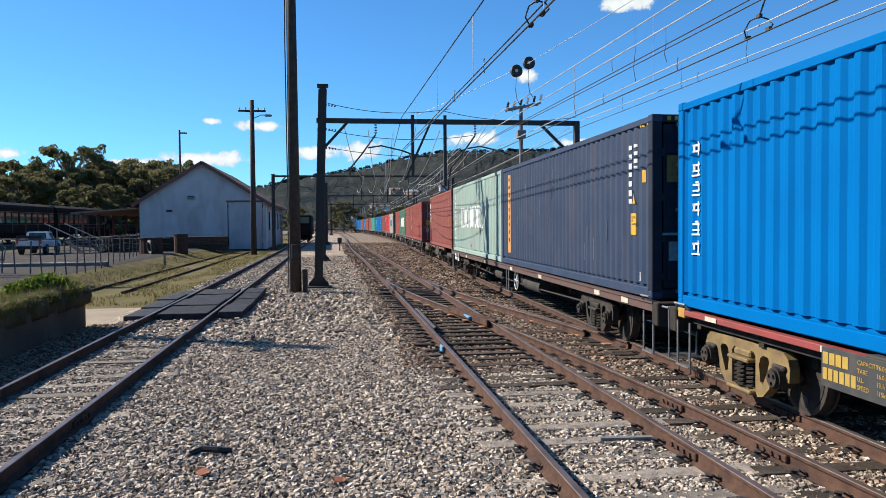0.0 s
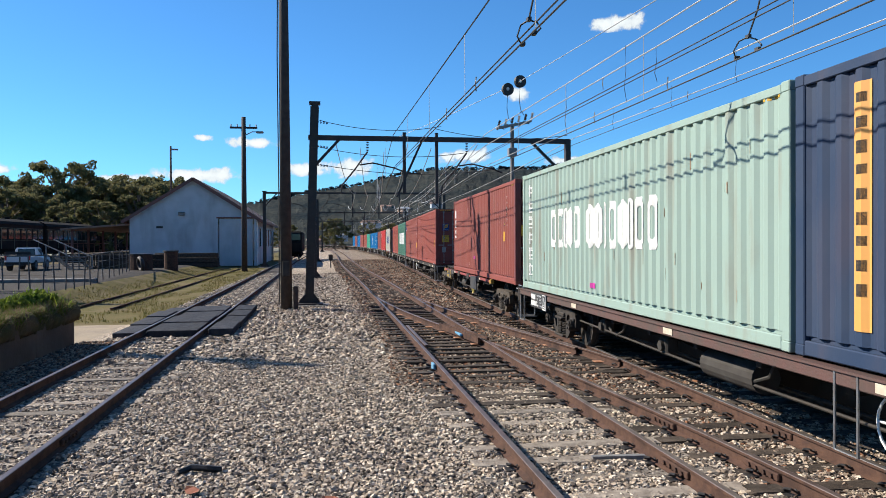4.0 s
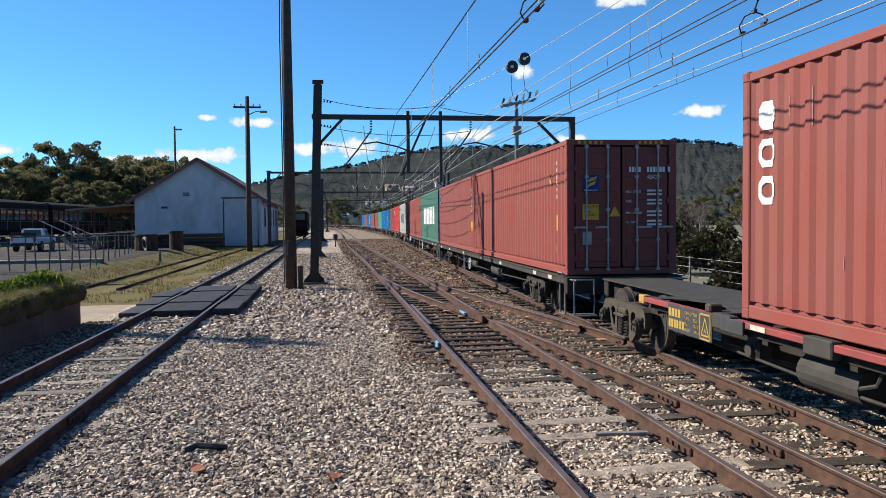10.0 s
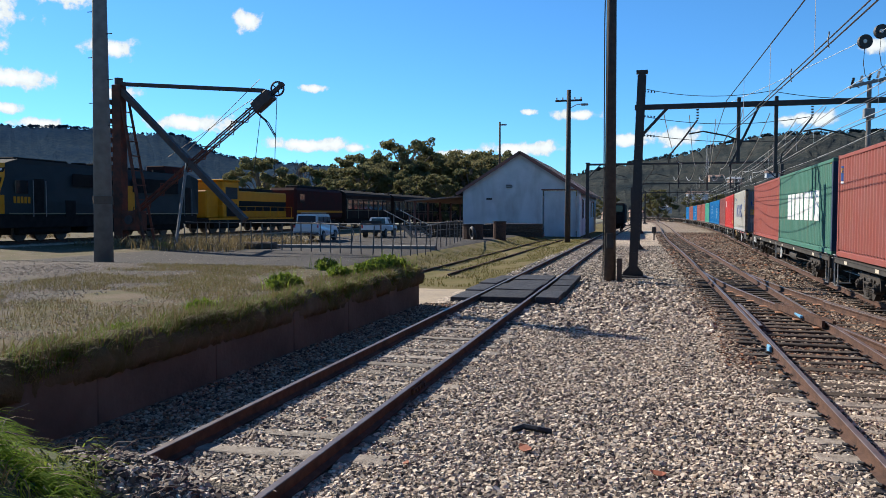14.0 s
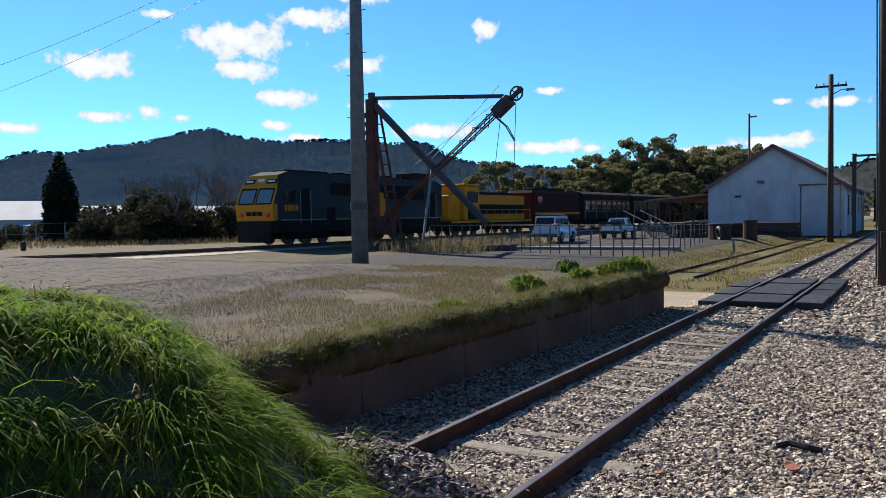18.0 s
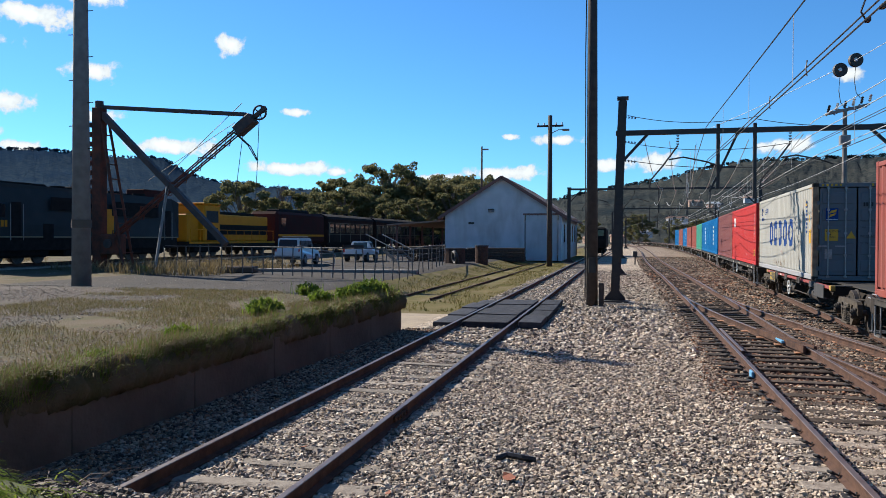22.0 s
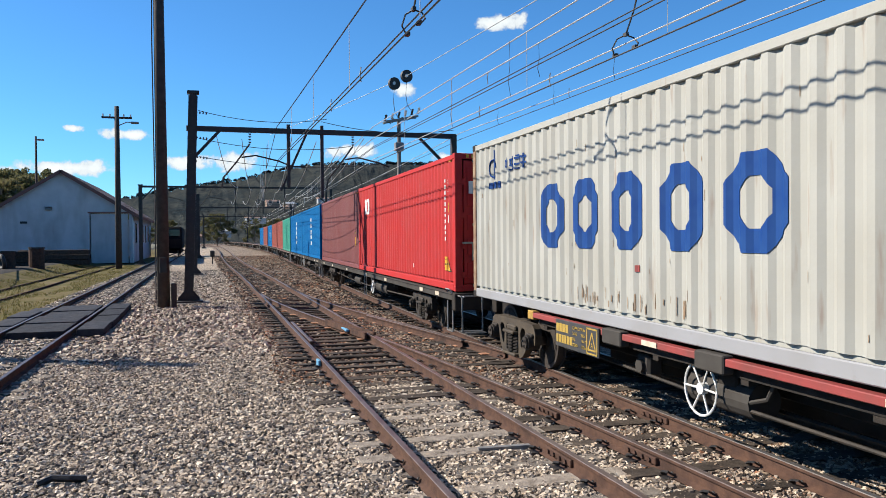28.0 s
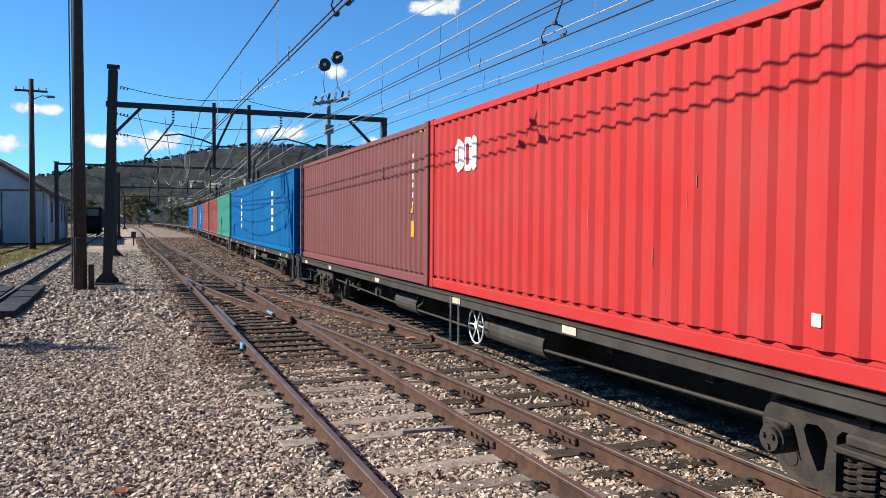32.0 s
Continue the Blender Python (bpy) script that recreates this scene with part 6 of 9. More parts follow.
# cross-span wires of the portals
for y, x0, x1, z in ((29.6, 0, 4.6, 6.75), (29.6, 0, 5.5, 5.75), (29.6, 0, 6.5, 5.1), (75, -5, 11, 5.6), (75, -5, 11, 4.9), (118, -1, 13, 5.4), (165, -2, 13, 5.4), (29.6, 4.4, 9.6, 6.5)):
    wire("cross_span_wire", [(x0, y, z), (x1, y, z - 0.15)], 0.012, M["wire_dark"], "dark cross-span wire from the portal", 0.25)
for k in range(7):
    x = 0.6 + k * 0.9
    wire("pull_off_wire", [(x, 29.6, 5.9 - 0.15 * (k % 3)), (x + 1.5, 48 + k * 2, 5.2), (x + 2.0 + 0.2 * k, 75, 5.6)], 0.014, M["wire"], "slack pull-off wire between the portals", 0.6)
wire("service_wire", [(-19.85, 24.9, 14.5), (-79, 34.0, 13.6)], 0.014, M["wire_dark"], "black service wire between the poles", 0.9)
wire("service_wire", [(-19.85, 25.9, 14.5), (-86, 40.5, 13.4)], 0.014, M["wire_dark"], "black service wire between the poles", 0.9)
sig = thing("ground_signal", "small dark dwarf signal beside the far portal", "signal", pose(0.9, 74, -0.2))
part("post", rod(bmesh.new(), (0, 0, 0), (0, 0, 0.8), 0.06, n=8), M["black_steel"], sig)
part("signal_head", boxed(-0.2, -0.15, 0.7, 0.2, 0.15, 1.25, 0.05), M["black_steel"], sig)


# ---- the goods shed ----
M["shed_wall"] = material("grey_painted_iron", (0.484, 0.484, 0.496), 0.75, second=(0.387, 0.387, 0.4), scale=0.8, amount=0.8, bump=0.15, bump_scale=20, stains=(0.242, 0.205, 0.181), stain_scale=0.7, stain_amount=0.5, streak=4)
M["shed_trim"] = material("brown_red_trim", (0.17, 0.065, 0.05), 0.7, second=(0.12, 0.06, 0.05), scale=4, amount=0.7)
M["roof_iron"] = material("rusty_roof_iron", (0.30, 0.19, 0.14), 0.7, 0.2, second=(0.2, 0.12, 0.09), scale=1.5, amount=0.8)
M["dark_glass"] = material("dark_window_glass", (0.02, 0.025, 0.03), 0.1)
shed = thing("goods_shed", "grey gabled goods shed with brown-red trim and big door", "shed", pose(0, 80, -0.1))
x0, x1, xa, ze, za, dl = -18.4, -6.35, -12.4, 4.75, 8.55, 28.0
bm = bmesh.new()
loop = [(x0, 0), (-10.05, 0), (-10.05, 4.7), (-6.6, 4.7), (-6.6, 0), (x1, 0), (x1, ze), (xa, za), (x0, ze)]
v = [bm.verts.new((a, 0, b)) for a, b in loop]
es = [bm.edges.new((v[i], v[(i + 1) % len(v)])) for i in range(len(v))]
bmesh.ops.triangle_fill(bm, edges=es, use_beauty=True)
r = bmesh.ops.extrude_face_region(bm, geom=bm.faces[:])
bmesh.ops.translate(bm, vec=(0, 0.2, 0), verts=[g for g in r["geom"] if isinstance(g, bmesh.types.BMVert)])
bmesh.ops.recalc_face_normals(bm, faces=bm.faces[:])
part("front_wall", bm, M["shed_wall"], shed)
part("side_wall", boxed(x1 - 0.2, 0.2, 0, x1, dl, ze), M["shed_wall"], shed)
part("side_wall", boxed(x0, 0.2, 0, x0 + 0.2, dl, ze), M["shed_wall"], shed)
part("back_wall", boxed(x0 + 0.2, dl - 0.2, 0, x1 - 0.2, dl, ze), M["shed_wall"], shed)
for s, xe in ((-1, x0), (1, x1)):
    a, b = Vector((xa, 0, za + 0.1)), Vector((xe + s * 0.7, 0, ze - 0.35))
    d = (b - a).normalized()
    nrm = Vector((-d.z * s, 0, d.x * s)) if s > 0 else Vector((d.z, 0, -d.x))
    nrm = Vector((0, 1, 0)).cross(d) * (1 if Vector((0, 1, 0)).cross(d).z > 0 else -1)
    bm = bmesh.new()
    n = 26
    w = bmesh.new()
    box(bm, 0, -0.35, 0, (b - a).length, dl + 0.4, 0.08)
    for k in range(60):
        box(bm, 0, -0.34 + k * 0.48, 0.08, (b - a).length, -0.1 + k * 0.48, 0.1)
    q = Matrix((d, Vector((0, 1, 0)), nrm)).transposed().to_4x4()
    part("roof_slope", bm, M["roof_iron"], shed, "rust-tinged corrugated roof", m=Matrix.Translation(a) @ q)
    part("barge_board", boxed(0, -0.42, -0.22, (b - a).length, -0.36, 0.1), M["shed_trim"], shed, "brown-red barge board", m=Matrix.Translation(a) @ q)
    part("gutter", boxed(xe + s * 0.62 - 0.07, -0.3, ze - 0.52, xe + s * 0.62 + 0.07, dl, ze - 0.36, 0.02), M["shed_trim"], shed)
door = part("sliding_door", boxed(-9.95, 0.06, 0.0, -6.7, 0.14, 4.65), M["shed_wall"], shed, "closed grey sliding door")
for k in range(16):
    part("door_rib", boxed(-9.9 + k * 0.2, 0.03, 0.05, -9.82 + k * 0.2, 0.06, 4.6), M["shed_wall"], door)
part("door_rail", boxed(-10.2, -0.06, 4.7, -6.4, -0.002, 4.85), M["shed_trim"], shed)
part("wall_vent", boxed(-15.9, -0.08, 3.75, -15.3, -0.002, 3.95), M["black_steel"], shed)
part("flood_light", boxed(-13.8, -0.3, 5.0, -13.2, -0.002, 5.25, 0.03), M["galvanised"], shed)
part("light_hood", boxed(-13.8, -0.35, 5.25, -13.2, -0.002, 5.3), M["black_steel"], shed)
for k in range(5):
    part("side_window", boxed(x1 + 0.002, 4 + k * 4.5, 1.9, x1 + 0.06, 5.2 + k * 4.5, 3.8), M["dark_glass"], shed)
    part("window_frame", boxed(x1 + 0.002, 3.9 + k * 4.5, 1.8, x1 + 0.05, 4.0 + k * 4.5, 3.9), M["shed_trim"], shed)
part("down_pipe", rod(bmesh.new(), (x1 + 0.1, -0.1, 0), (x1 + 0.1, -0.1, 4.4), 0.06, n=8), M["mark_white"] if "mark_white" in M else M["galvanised"], shed)
annex = thing("shed_awning", "low brown awning on posts beside the shed", "awning", pose(-18.5, 82, 0.1))
part("awning_roof", boxed(-6.5, -0.5, 3.9, 0.0, 24, 4.05), M["roof_iron"], annex, m=pose(0, 0, 0, 0, -4, 0))
for k in range(5):
    part("awning_post", boxed(-5.9, k * 5.5, 0, -5.7, k * 5.5 + 0.2, 3.6), M["shed_trim"], annex)
    part("awning_post", boxed(-0.4, k * 5.5, 0, -0.2, k * 5.5 + 0.2, 3.9), M["shed_trim"], annex)
part("loading_deck", boxed(-6.2, -1.5, 0, 0, 24, 1.1, 0.03), M["sleeper_dark"], annex)
for k in range(8):
    part("deck_rail", boxed(-6.1, -1.4 + k * 2, 1.1, -6.02, -1.3 + k * 2, 2.1), M["shed_trim"], annex)
part("deck_rail", boxed(-6.1, -1.4, 2.05, -6.02, 14, 2.12), M["shed_trim"], annex)

# steps beside the loading deck
steps = thing("timber_steps", "weathered timber steps with handrails up to the deck", "steps", pose(-16.9, 59.5, 0.2, 0, 0, 62))
for k in range(6):
    part("tread", boxed(-0.9, k * 0.28, k * 0.18 + 0.12, 0.9, k * 0.28 + 0.3, k * 0.18 + 0.17), M["concrete"], steps)
for s in (-1, 1):
    part("stringer", beam(bmesh.new(), (s * 0.92, 0, 0.05), (s * 0.92, 1.7, 1.15), 0.06, 0.25), M["sleeper"], steps)
    part("handrail", beam(bmesh.new(), (s * 0.92, 0, 1.0), (s * 0.92, 3.6, 2.3), 0.06, 0.06), M["galvanised"], steps)
    for k in range(3):
        part("baluster", boxed(s * 0.92 - 0.03, k * 1.2, 0.1, s * 0.92 + 0.03, k * 1.2 + 0.06, 1.0 + k * 0.43), M["galvanised"], steps)

# junk and old wagons before the shed
for x, y, w, h, lab in ((-12.6, 58, 1.6, 1.3, "rusty upright tank among junk"), (-10.9, 60, 1.0, 1.5, "rusty upright drum among junk")):
    t = thing("scrap_tank", lab, "scrap tank", pose(x, y, 0.1))
    part("shell", rod(bmesh.new(), (0, 0, 0), (0, 0, h), w / 2, w / 2, 16), M["rail_side"], t)
    part("rim", disc(bmesh.new(), (0, 0, h), (0, 0, 1), w / 2 + 0.05, 0.1, 16), M["black_steel"], t)
flat = thing("timber_stack", "low dark stack of sleepers and boards by the shed", "timber stack", pose(-12.0, 70, 0.1))
for k in range(11):
    part("timber", boxed(-2.5 + (k * 0.37) % 0.5, (k % 4) * 0.6, (k // 4) * 0.42, 3.2 - (k * 0.53) % 0.7, (k % 4) * 0.6 + 0.5, (k // 4) * 0.42 + 0.38, 0.03), M["sleeper_dark"], flat, m=pose(0, 0, 0, 0, 0, (k * 37) % 5 - 2))
flat2 = copy_thing(flat, pose(-14.6, 62, 0.1, 0, 0, 20))
tagged(flat2, "heap of grey and brown timbers beside the fence")
dock = thing("loading_dock", "low dark timber loading deck before the shed", "loading deck", pose(-14.5, 73.2, -0.05))
for k in range(12):
    part("deck_board", boxed(0.0, k * 0.3, 0.92, 4.75, k * 0.3 + 0.27, 1.0, 0.01), M["sleeper_dark"], dock, m=pose(0.1 * math.sin(k * 2.3), 0, 0.02 * math.sin(k * 1.7)))
for k in range(4):
    for yy in (0.1, 3.3):
        part("deck_post", boxed(-0.12, -0.12, 0, 0.12, 0.12, 0.9, 0.02), M["sleeper_dark"], dock, m=pose(0.3 + k * 1.4, yy, 0))
for k in range(7):
    part("plank", boxed(0, 0, 0, 2.4 - 0.2 * (k % 3), 0.2, 0.05, 0.008), M["sleeper"] if k % 3 == 0 else M["sleeper_dark"], dock, m=pose(1.6 + 0.12 * k, 0.6 + 0.3 * k, 1.02 + 0.055 * (k % 2), 0, 0, (k * 29) % 17 - 8))
tyre = thing("old_tyre", "worn truck tyre leaning on the junk heap", "tyre", pose(-12.3, 56.6, 0.75, 0, 80, 30))
bm = bmesh.new()
tube(bm, [(math.cos(i * math.tau / 24) * 0.42, math.sin(i * math.tau / 24) * 0.42, 0) for i in range(25)], 0.13, 10)
part("tread", bm, M["black_steel"], tyre)

# pipe fence round the yard
fence = thing("pipe_fence", "galvanised pipe and wire fence along the yard", "fence", group="yard fences")
line = [(-12.9, 56), (-12.0, 49.5), (-11.2, 43), (-10.6, 37.5), (-10.9, 34.6), (-12.2, 34.2), (-14.2, 35.2), (-16.2, 36.3), (-18.3, 37.3), (-20.4, 38.0), (-22.5, 38.2), (-24.6, 38.3)]
line = [(a[0] + (b[0] - a[0]) * u, a[1] + (b[1] - a[1]) * u) for a, b in zip(line, line[1:]) for u in (0, 0.34, 0.67)] + line[-1:]
M["fence_steel"] = material("dull_fence_steel", (0.10, 0.095, 0.09), 0.8, second=(0.06, 0.05, 0.045), scale=6, amount=0.7)
for i, (x, y) in enumerate(line):
    z = height(x, y)
    part("fence_post", rod(bmesh.new(), (x, y, z - 0.3), (x + 0.09 * math.sin(i * 3), y, z + 1.45 + 0.1 * math.sin(i * 7)), 0.03, n=8), M["fence_steel"], fence)
    if i:
        a, b = line[i - 1], line[i]
        for hh, rr in ((1.42, 0.03), (1.0, 0.006), (0.6, 0.006), (0.3, 0.006)):
            part("fence_rail" if rr > 0.01 else "fence_wire", rod(bmesh.new(), (a[0], a[1], height(*a) + hh), (b[0], b[1], height(*b) + hh), rr, n=6), M["fence_steel"], fence)
gate = thing("bent_gate", "bent galvanised gate frame leaning in the yard", "gate", pose(-20.2, 45, 0.3, 0, 8, 20))
bm = bmesh.new()
tube(bm, [(0, 0, 0), (0, 0, 1.3), (0.3, 0, 1.45), (2.4, 0, 1.35), (2.6, 0, 1.2), (2.6, 0, 0)], 0.035, 8)
part("gate_frame", bm, M["galvanised"], gate)
part("gate_bar", rod(bmesh.new(), (0, 0, 0.7), (2.6, 0, 0.65), 0.025, n=6), M["galvanised"], gate)
kerb = tagged(part("platform_edge", boxed(-6.5, -0.3, -0.2, 6.5, 0.3, 0.12, 0.03), M["concrete"], None, m=pose(-17.5, 40.5, 0.35, 0, 0, 5)), "low pale concrete slab edge behind the fence", "concrete slab")

# ---- vehicles ----
M["white_car"] = material("white_car_paint", (0.533, 0.54, 0.548), 0.25, second=(0.459, 0.466, 0.474), scale=2, amount=0.4)
M["car_glass"] = material("tinted_car_glass", (0.015, 0.018, 0.02), 0.08)
M["tyre"] = material("tyre_rubber", (0.018, 0.018, 0.018), 0.85)
M["car_lamp_red"] = material("red_tail_lamp", (0.4, 0.01, 0.01), 0.3)


def car(name, label, m, prof, glass, width, wheels, tray=None):
    c = thing(name, label, "car", m)
    bm = bmesh.new()
    w = width / 2
    rings = []
    for s, inset in ((-1, 0), (1, 0)):
        rings.append([bm.verts.new((s * (w - (0.18 if b > 1.0 else 0)), a, b)) for a, b in prof])
    n = len(prof)
    for i in range(n):
        bm.faces.new((rings[0][i], rings[0][(i + 1) % n], rings[1][(i + 1) % n], rings[1][i]))
    bm.faces.new(rings[0][::-1]), bm.faces.new(rings[1])
    bmesh.ops.recalc_face_normals(bm, faces=bm.faces[:])
    bmesh.ops.bevel(bm, geom=bm.edges[:], offset=0.05, segments=2, affect="EDGES")
    part("body", bm, M["white_car"], c)
    for g in glass:
        kind, a0, b0, a1, b1 = g
        if kind == "side":
            for s in (-1, 1):
                part("side_window", boxed(s * (w - 0.15) - 0.03, a0, b0, s * (w - 0.15) + 0.03, a1, b1, 0.01), M["car_glass"], c)
        else:
            bm = bmesh.new()
            v = [bm.verts.new(p) for p in ((-w + 0.28, a0, b0), (w - 0.28, a0, b0), (w - 0.32, a1, b1), (-w + 0.32, a1, b1))]
            bm.faces.new(v)
            r = bmesh.ops.extrude_face_region(bm, geom=bm.faces[:])
            bmesh.ops.translate(bm, vec=(0, 0.02, 0.02), verts=[q for q in r["geom"] if isinstance(q, bmesh.types.BMVert)])
            part(kind, bm, M["car_glass"], c)
    for yy in wheels:
        for s in (-1, 1):
            wv = part("wheel", disc(bmesh.new(), (0, 0, 0), (1, 0, 0), 0.37, 0.24, 24), M["tyre"], c, m=pose(s * (w - 0.08), yy, 0.37))
            part("rim", disc(bmesh.new(), (s * 0.12, 0, 0), (1, 0, 0), 0.22, 0.03, 16), M["galvanised"], wv)
    for s in (-1, 1):
        part("tail_lamp", boxed(s * (w - 0.12) - 0.06, prof[0][0] - 0.03, 0.75, s * (w - 0.12) + 0.06, prof[0][0] + 0.03, 1.1), M["car_lamp_red"], c)
    part("bumper", boxed(-w + 0.05, prof[0][0] - 0.12, 0.42, w - 0.05, prof[0][0] + 0.05, 0.62, 0.03), M["tyre"], c)
    return c


wagon_prof = [(-2.35, 0.4), (-2.4, 0.95), (-2.28, 1.25), (-2.1, 1.85), (0.55, 1.85), (1.15, 1.15), (2.3, 1.05), (2.4, 0.6), (2.35, 0.4)]
suv = car("station_wagon", "white four-wheel-drive station wagon with roof rack", pose(-22.3, 51, 0.32, 0, 0, 6), wagon_prof, [("side", -2.0, 1.2, -1.1, 1.68), ("side", -1.0, 1.2, -0.2, 1.68), ("side", -0.1, 1.2, 0.55, 1.66), ("rear_window", -2.33, 1.2, -2.17, 1.72)], 1.85, (-1.45, 1.4))
for k in range(3):
    part("roof_rack", boxed(-0.65, -1.5 + k * 0.8, 1.9, 0.65, -1.44 + k * 0.8, 1.96), M["galvanised"], suv)
ute_prof = [(-2.4, 0.55), (-2.4, 1.0), (-0.45, 1.0), (-0.4, 1.62), (0.55, 1.62), (1.2, 1.08), (2.2, 0.98), (2.35, 0.55)]
ute = car("utility_truck", "white utility truck with a tray back", pose(-20.9, 60.5, 0.3, 0, 0, 3), ute_prof, [("side", -0.3, 1.08, 0.55, 1.5), ("rear_window", -0.46, 1.1, -0.43, 1.5)], 1.75, (-1.4, 1.4))
part("tray_rack", boxed(-0.8, -2.3, 1.0, 0.8, -2.24, 1.35), M["tyre"], ute)

# ---- the hand crane ----
M["crane_rust"] = material("rust_stained_crane_iron", (0.135, 0.042, 0.026), 0.85, spec=0.2, second=(0.045, 0.028, 0.023), scale=2, amount=0.9, bump=0.3, bump_scale=30)
M["crane_dark"] = material("dark_crane_iron", (0.035, 0.026, 0.026), 0.75, second=(0.08, 0.045, 0.035), scale=3, amount=0.8)
crane = thing("yard_crane", "old rusty lattice jib yard crane with timber mast", "crane", pose(-28.1, 37.5, 0.35))
part("mast", boxed(-0.28, -0.28, 0, 0.28, 0.28, 8.9, 0.03), M["crane_rust"], crane)
for k in range(13):
    part("mast_collar", boxed(-0.52, -0.32, 1.6 + k * 0.52, -0.28, 0.32, 1.85 + k * 0.52, 0.02), M["crane_rust"], crane)
part("mast_cap", disc(bmesh.new(), (0, 0, 9.05), (0, 0, 1), 0.22, 0.45, 12), M["crane_dark"], crane)
part("top_tie", beam(bmesh.new(), (0.1, 0, 8.95), (8.6, 0.3, 8.32), 0.2, 0.2), M["crane_dark"], crane)
part("diagonal_strut", beam(bmesh.new(), (0.15, 0, 8.6), (7.5, 0.2, 1.5), 0.38, 0.3), M["crane_dark"], crane)
ja, jb = Vector((0.55, 0, 1.6)), Vector((8.95, 0.3, 8.08))
jd = (jb - ja).normalized()
up = Vector((-jd.z, 0, jd.x))
jl = (jb - ja).length
for s in (-1, 1):
    for u in (-1, 1):
        w = 0.22
        o = up * (0.24 * u) + Vector((0, s * w, 0))
        part("jib_chord", beam(bmesh.new(), ja + o * 0.4, jb + o * 0.6, 0.06, 0.06), M["crane_rust"], crane)
for k in range(19):
    a = ja + jd * (jl * (k + 0.3) / 20)
    b = ja + jd * (jl * (k + 1.3) / 20)
    sg = 1 if k % 2 else -1
    for s in (-1, 1):
        part("jib_lattice", beam(bmesh.new(), a + up * 0.22 * sg + Vector((0, s * 0.26, 0)), b - up * 0.22 * sg + Vector((0, s * 0.2, 0)), 0.035, 0.035), M["crane_rust"], crane)
bm = bmesh.new()
c = jb + jd * 0.52
tube(bm, [(c.x + math.cos(i * math.tau / 24) * 0.36, c.y, c.z + math.sin(i * math.tau / 24) * 0.36) for i in range(25)], 0.05, 6)
for k in range(5):
    rod(bm, c, (c.x + math.cos(k * math.tau / 5) * 0.36, c.y, c.z + math.sin(k * math.tau / 5) * 0.36), 0.03, n=6)
part("jib_sheave", bm, M["crane_dark"], crane, "spoked pulley wheel at the jib head")
part("jib_head", boxed(-0.6, -0.3, -0.32, 0.6, 0.3, 0.3, 0.05), M["crane_dark"], crane, m=Matrix.Translation(jb - jd * 0.5) @ Matrix.Rotation(-math.atan2(jd.z, jd.x), 4, "Y"))
part("jib_tip", beam(bmesh.new(), jb, jb + jd * 0.95, 0.2, 0.2), M["crane_dark"], crane)
for a, b in (((9.35, 0.3, 8.3), (9.2, 0.2, 3.9)), ((8.5, 0.3, 7.9), (8.0, 0.2, 3.9)), ((8.0, 0.2, 7.9), (3.0, 0, 4.9)), ((8.4, 0.2, 8.9), (4.2, 0, 5.2))):
    part("hoist_rope", rod(bmesh.new(), a, b, 0.018, n=5), M["black_steel"], crane)
bm = bmesh.new()
for o in (0, 0.14):
    tube(bm, [(7.9 + o, 0.3, 7.4 - o * 0.4), (8.7 + o, 0.3, 6.7 - o * 0.4), (9.2 + o * 0.5, 0.3, 5.9)], 0.03, 5)
part("rope_guard", bm, M["crane_dark"], crane)
for a, b, w in (((0.3, -0.2, 8.0), (1.9, -0.6, 0.1), 0.13), ((0.4, 0.3, 8.0), (1.5, 0.9, 0.1), 0.13), ((4.15, 0, 4.6), (3.75, -0.6, -0.1), 0.12)):
    part("stay_leg", beam(bmesh.new(), a, b, w, w), M["crane_rust"] if w > 0.12 else M["galvanised"], crane)
for k in range(9):
    part("stay_rung", beam(bmesh.new(), (0.45 + k * 0.15, -0.28 - k * 0.04, 7.4 - k * 0.8), (0.55 + k * 0.12, 0.35 + k * 0.06, 7.4 - k * 0.8), 0.06, 0.06), M["crane_rust"], crane)
part("winch_frame", boxed(0.4, -0.5, 0.9, 1.3, 0.5, 2.0, 0.04), M["crane_rust"], crane)
part("winch_drum", rod(bmesh.new(), (0.9, -0.6, 1.5), (0.9, 0.6, 1.5), 0.25, n=14), M["crane_dark"], crane)
part("stone_base", boxed(-0.3, -1.0, -0.3, 2.8, 1.0, 0.05, 0.08), M["concrete"], crane)
rubble = tagged(part("rubble_block", boxed(-1.0, -0.5, 0, 1.0, 0.5, 0.35, 0.06), M["wall_concrete"], None, m=pose(-20.5, 38.8, 0.3, 0, 0, 10)), "broken reddish masonry block by the fence", "rubble")

# ---- stabled locomotives and carriages ----
M["loco_green"] = material("dark_green_loco_paint", (0.0195, 0.0255, 0.027), 0.7, spec=0.2, second=(0.0285, 0.0345, 0.036), scale=1, amount=0.6)
M["loco_yellow"] = material("loco_yellow_paint", (0.518, 0.192, 0.00296), 0.6, spec=0.2, second=(0.429, 0.155, 0.00444), scale=2, amount=0.6)
M["loco_black"] = material("loco_black_frame", (0.010, 0.010, 0.010), 0.9, spec=0.1, second=(0.022, 0.019, 0.018), scale=3, amount=0.7)
M["carriage_red"] = material("dark_red_carriage_paint", (0.05, 0.012, 0.010), 0.85, spec=0.12, second=(0.028, 0.014, 0.012), scale=1.5, amount=0.7)
M["carriage_brown"] = material("weathered_brown_carriage", (0.0211, 0.0143, 0.0124), 0.9, spec=0.1, second=(0.036, 0.0236, 0.0192), scale=1.2, amount=0.8)
M["cream"] = material("cream_lining", (0.18, 0.151, 0.09), 0.6)


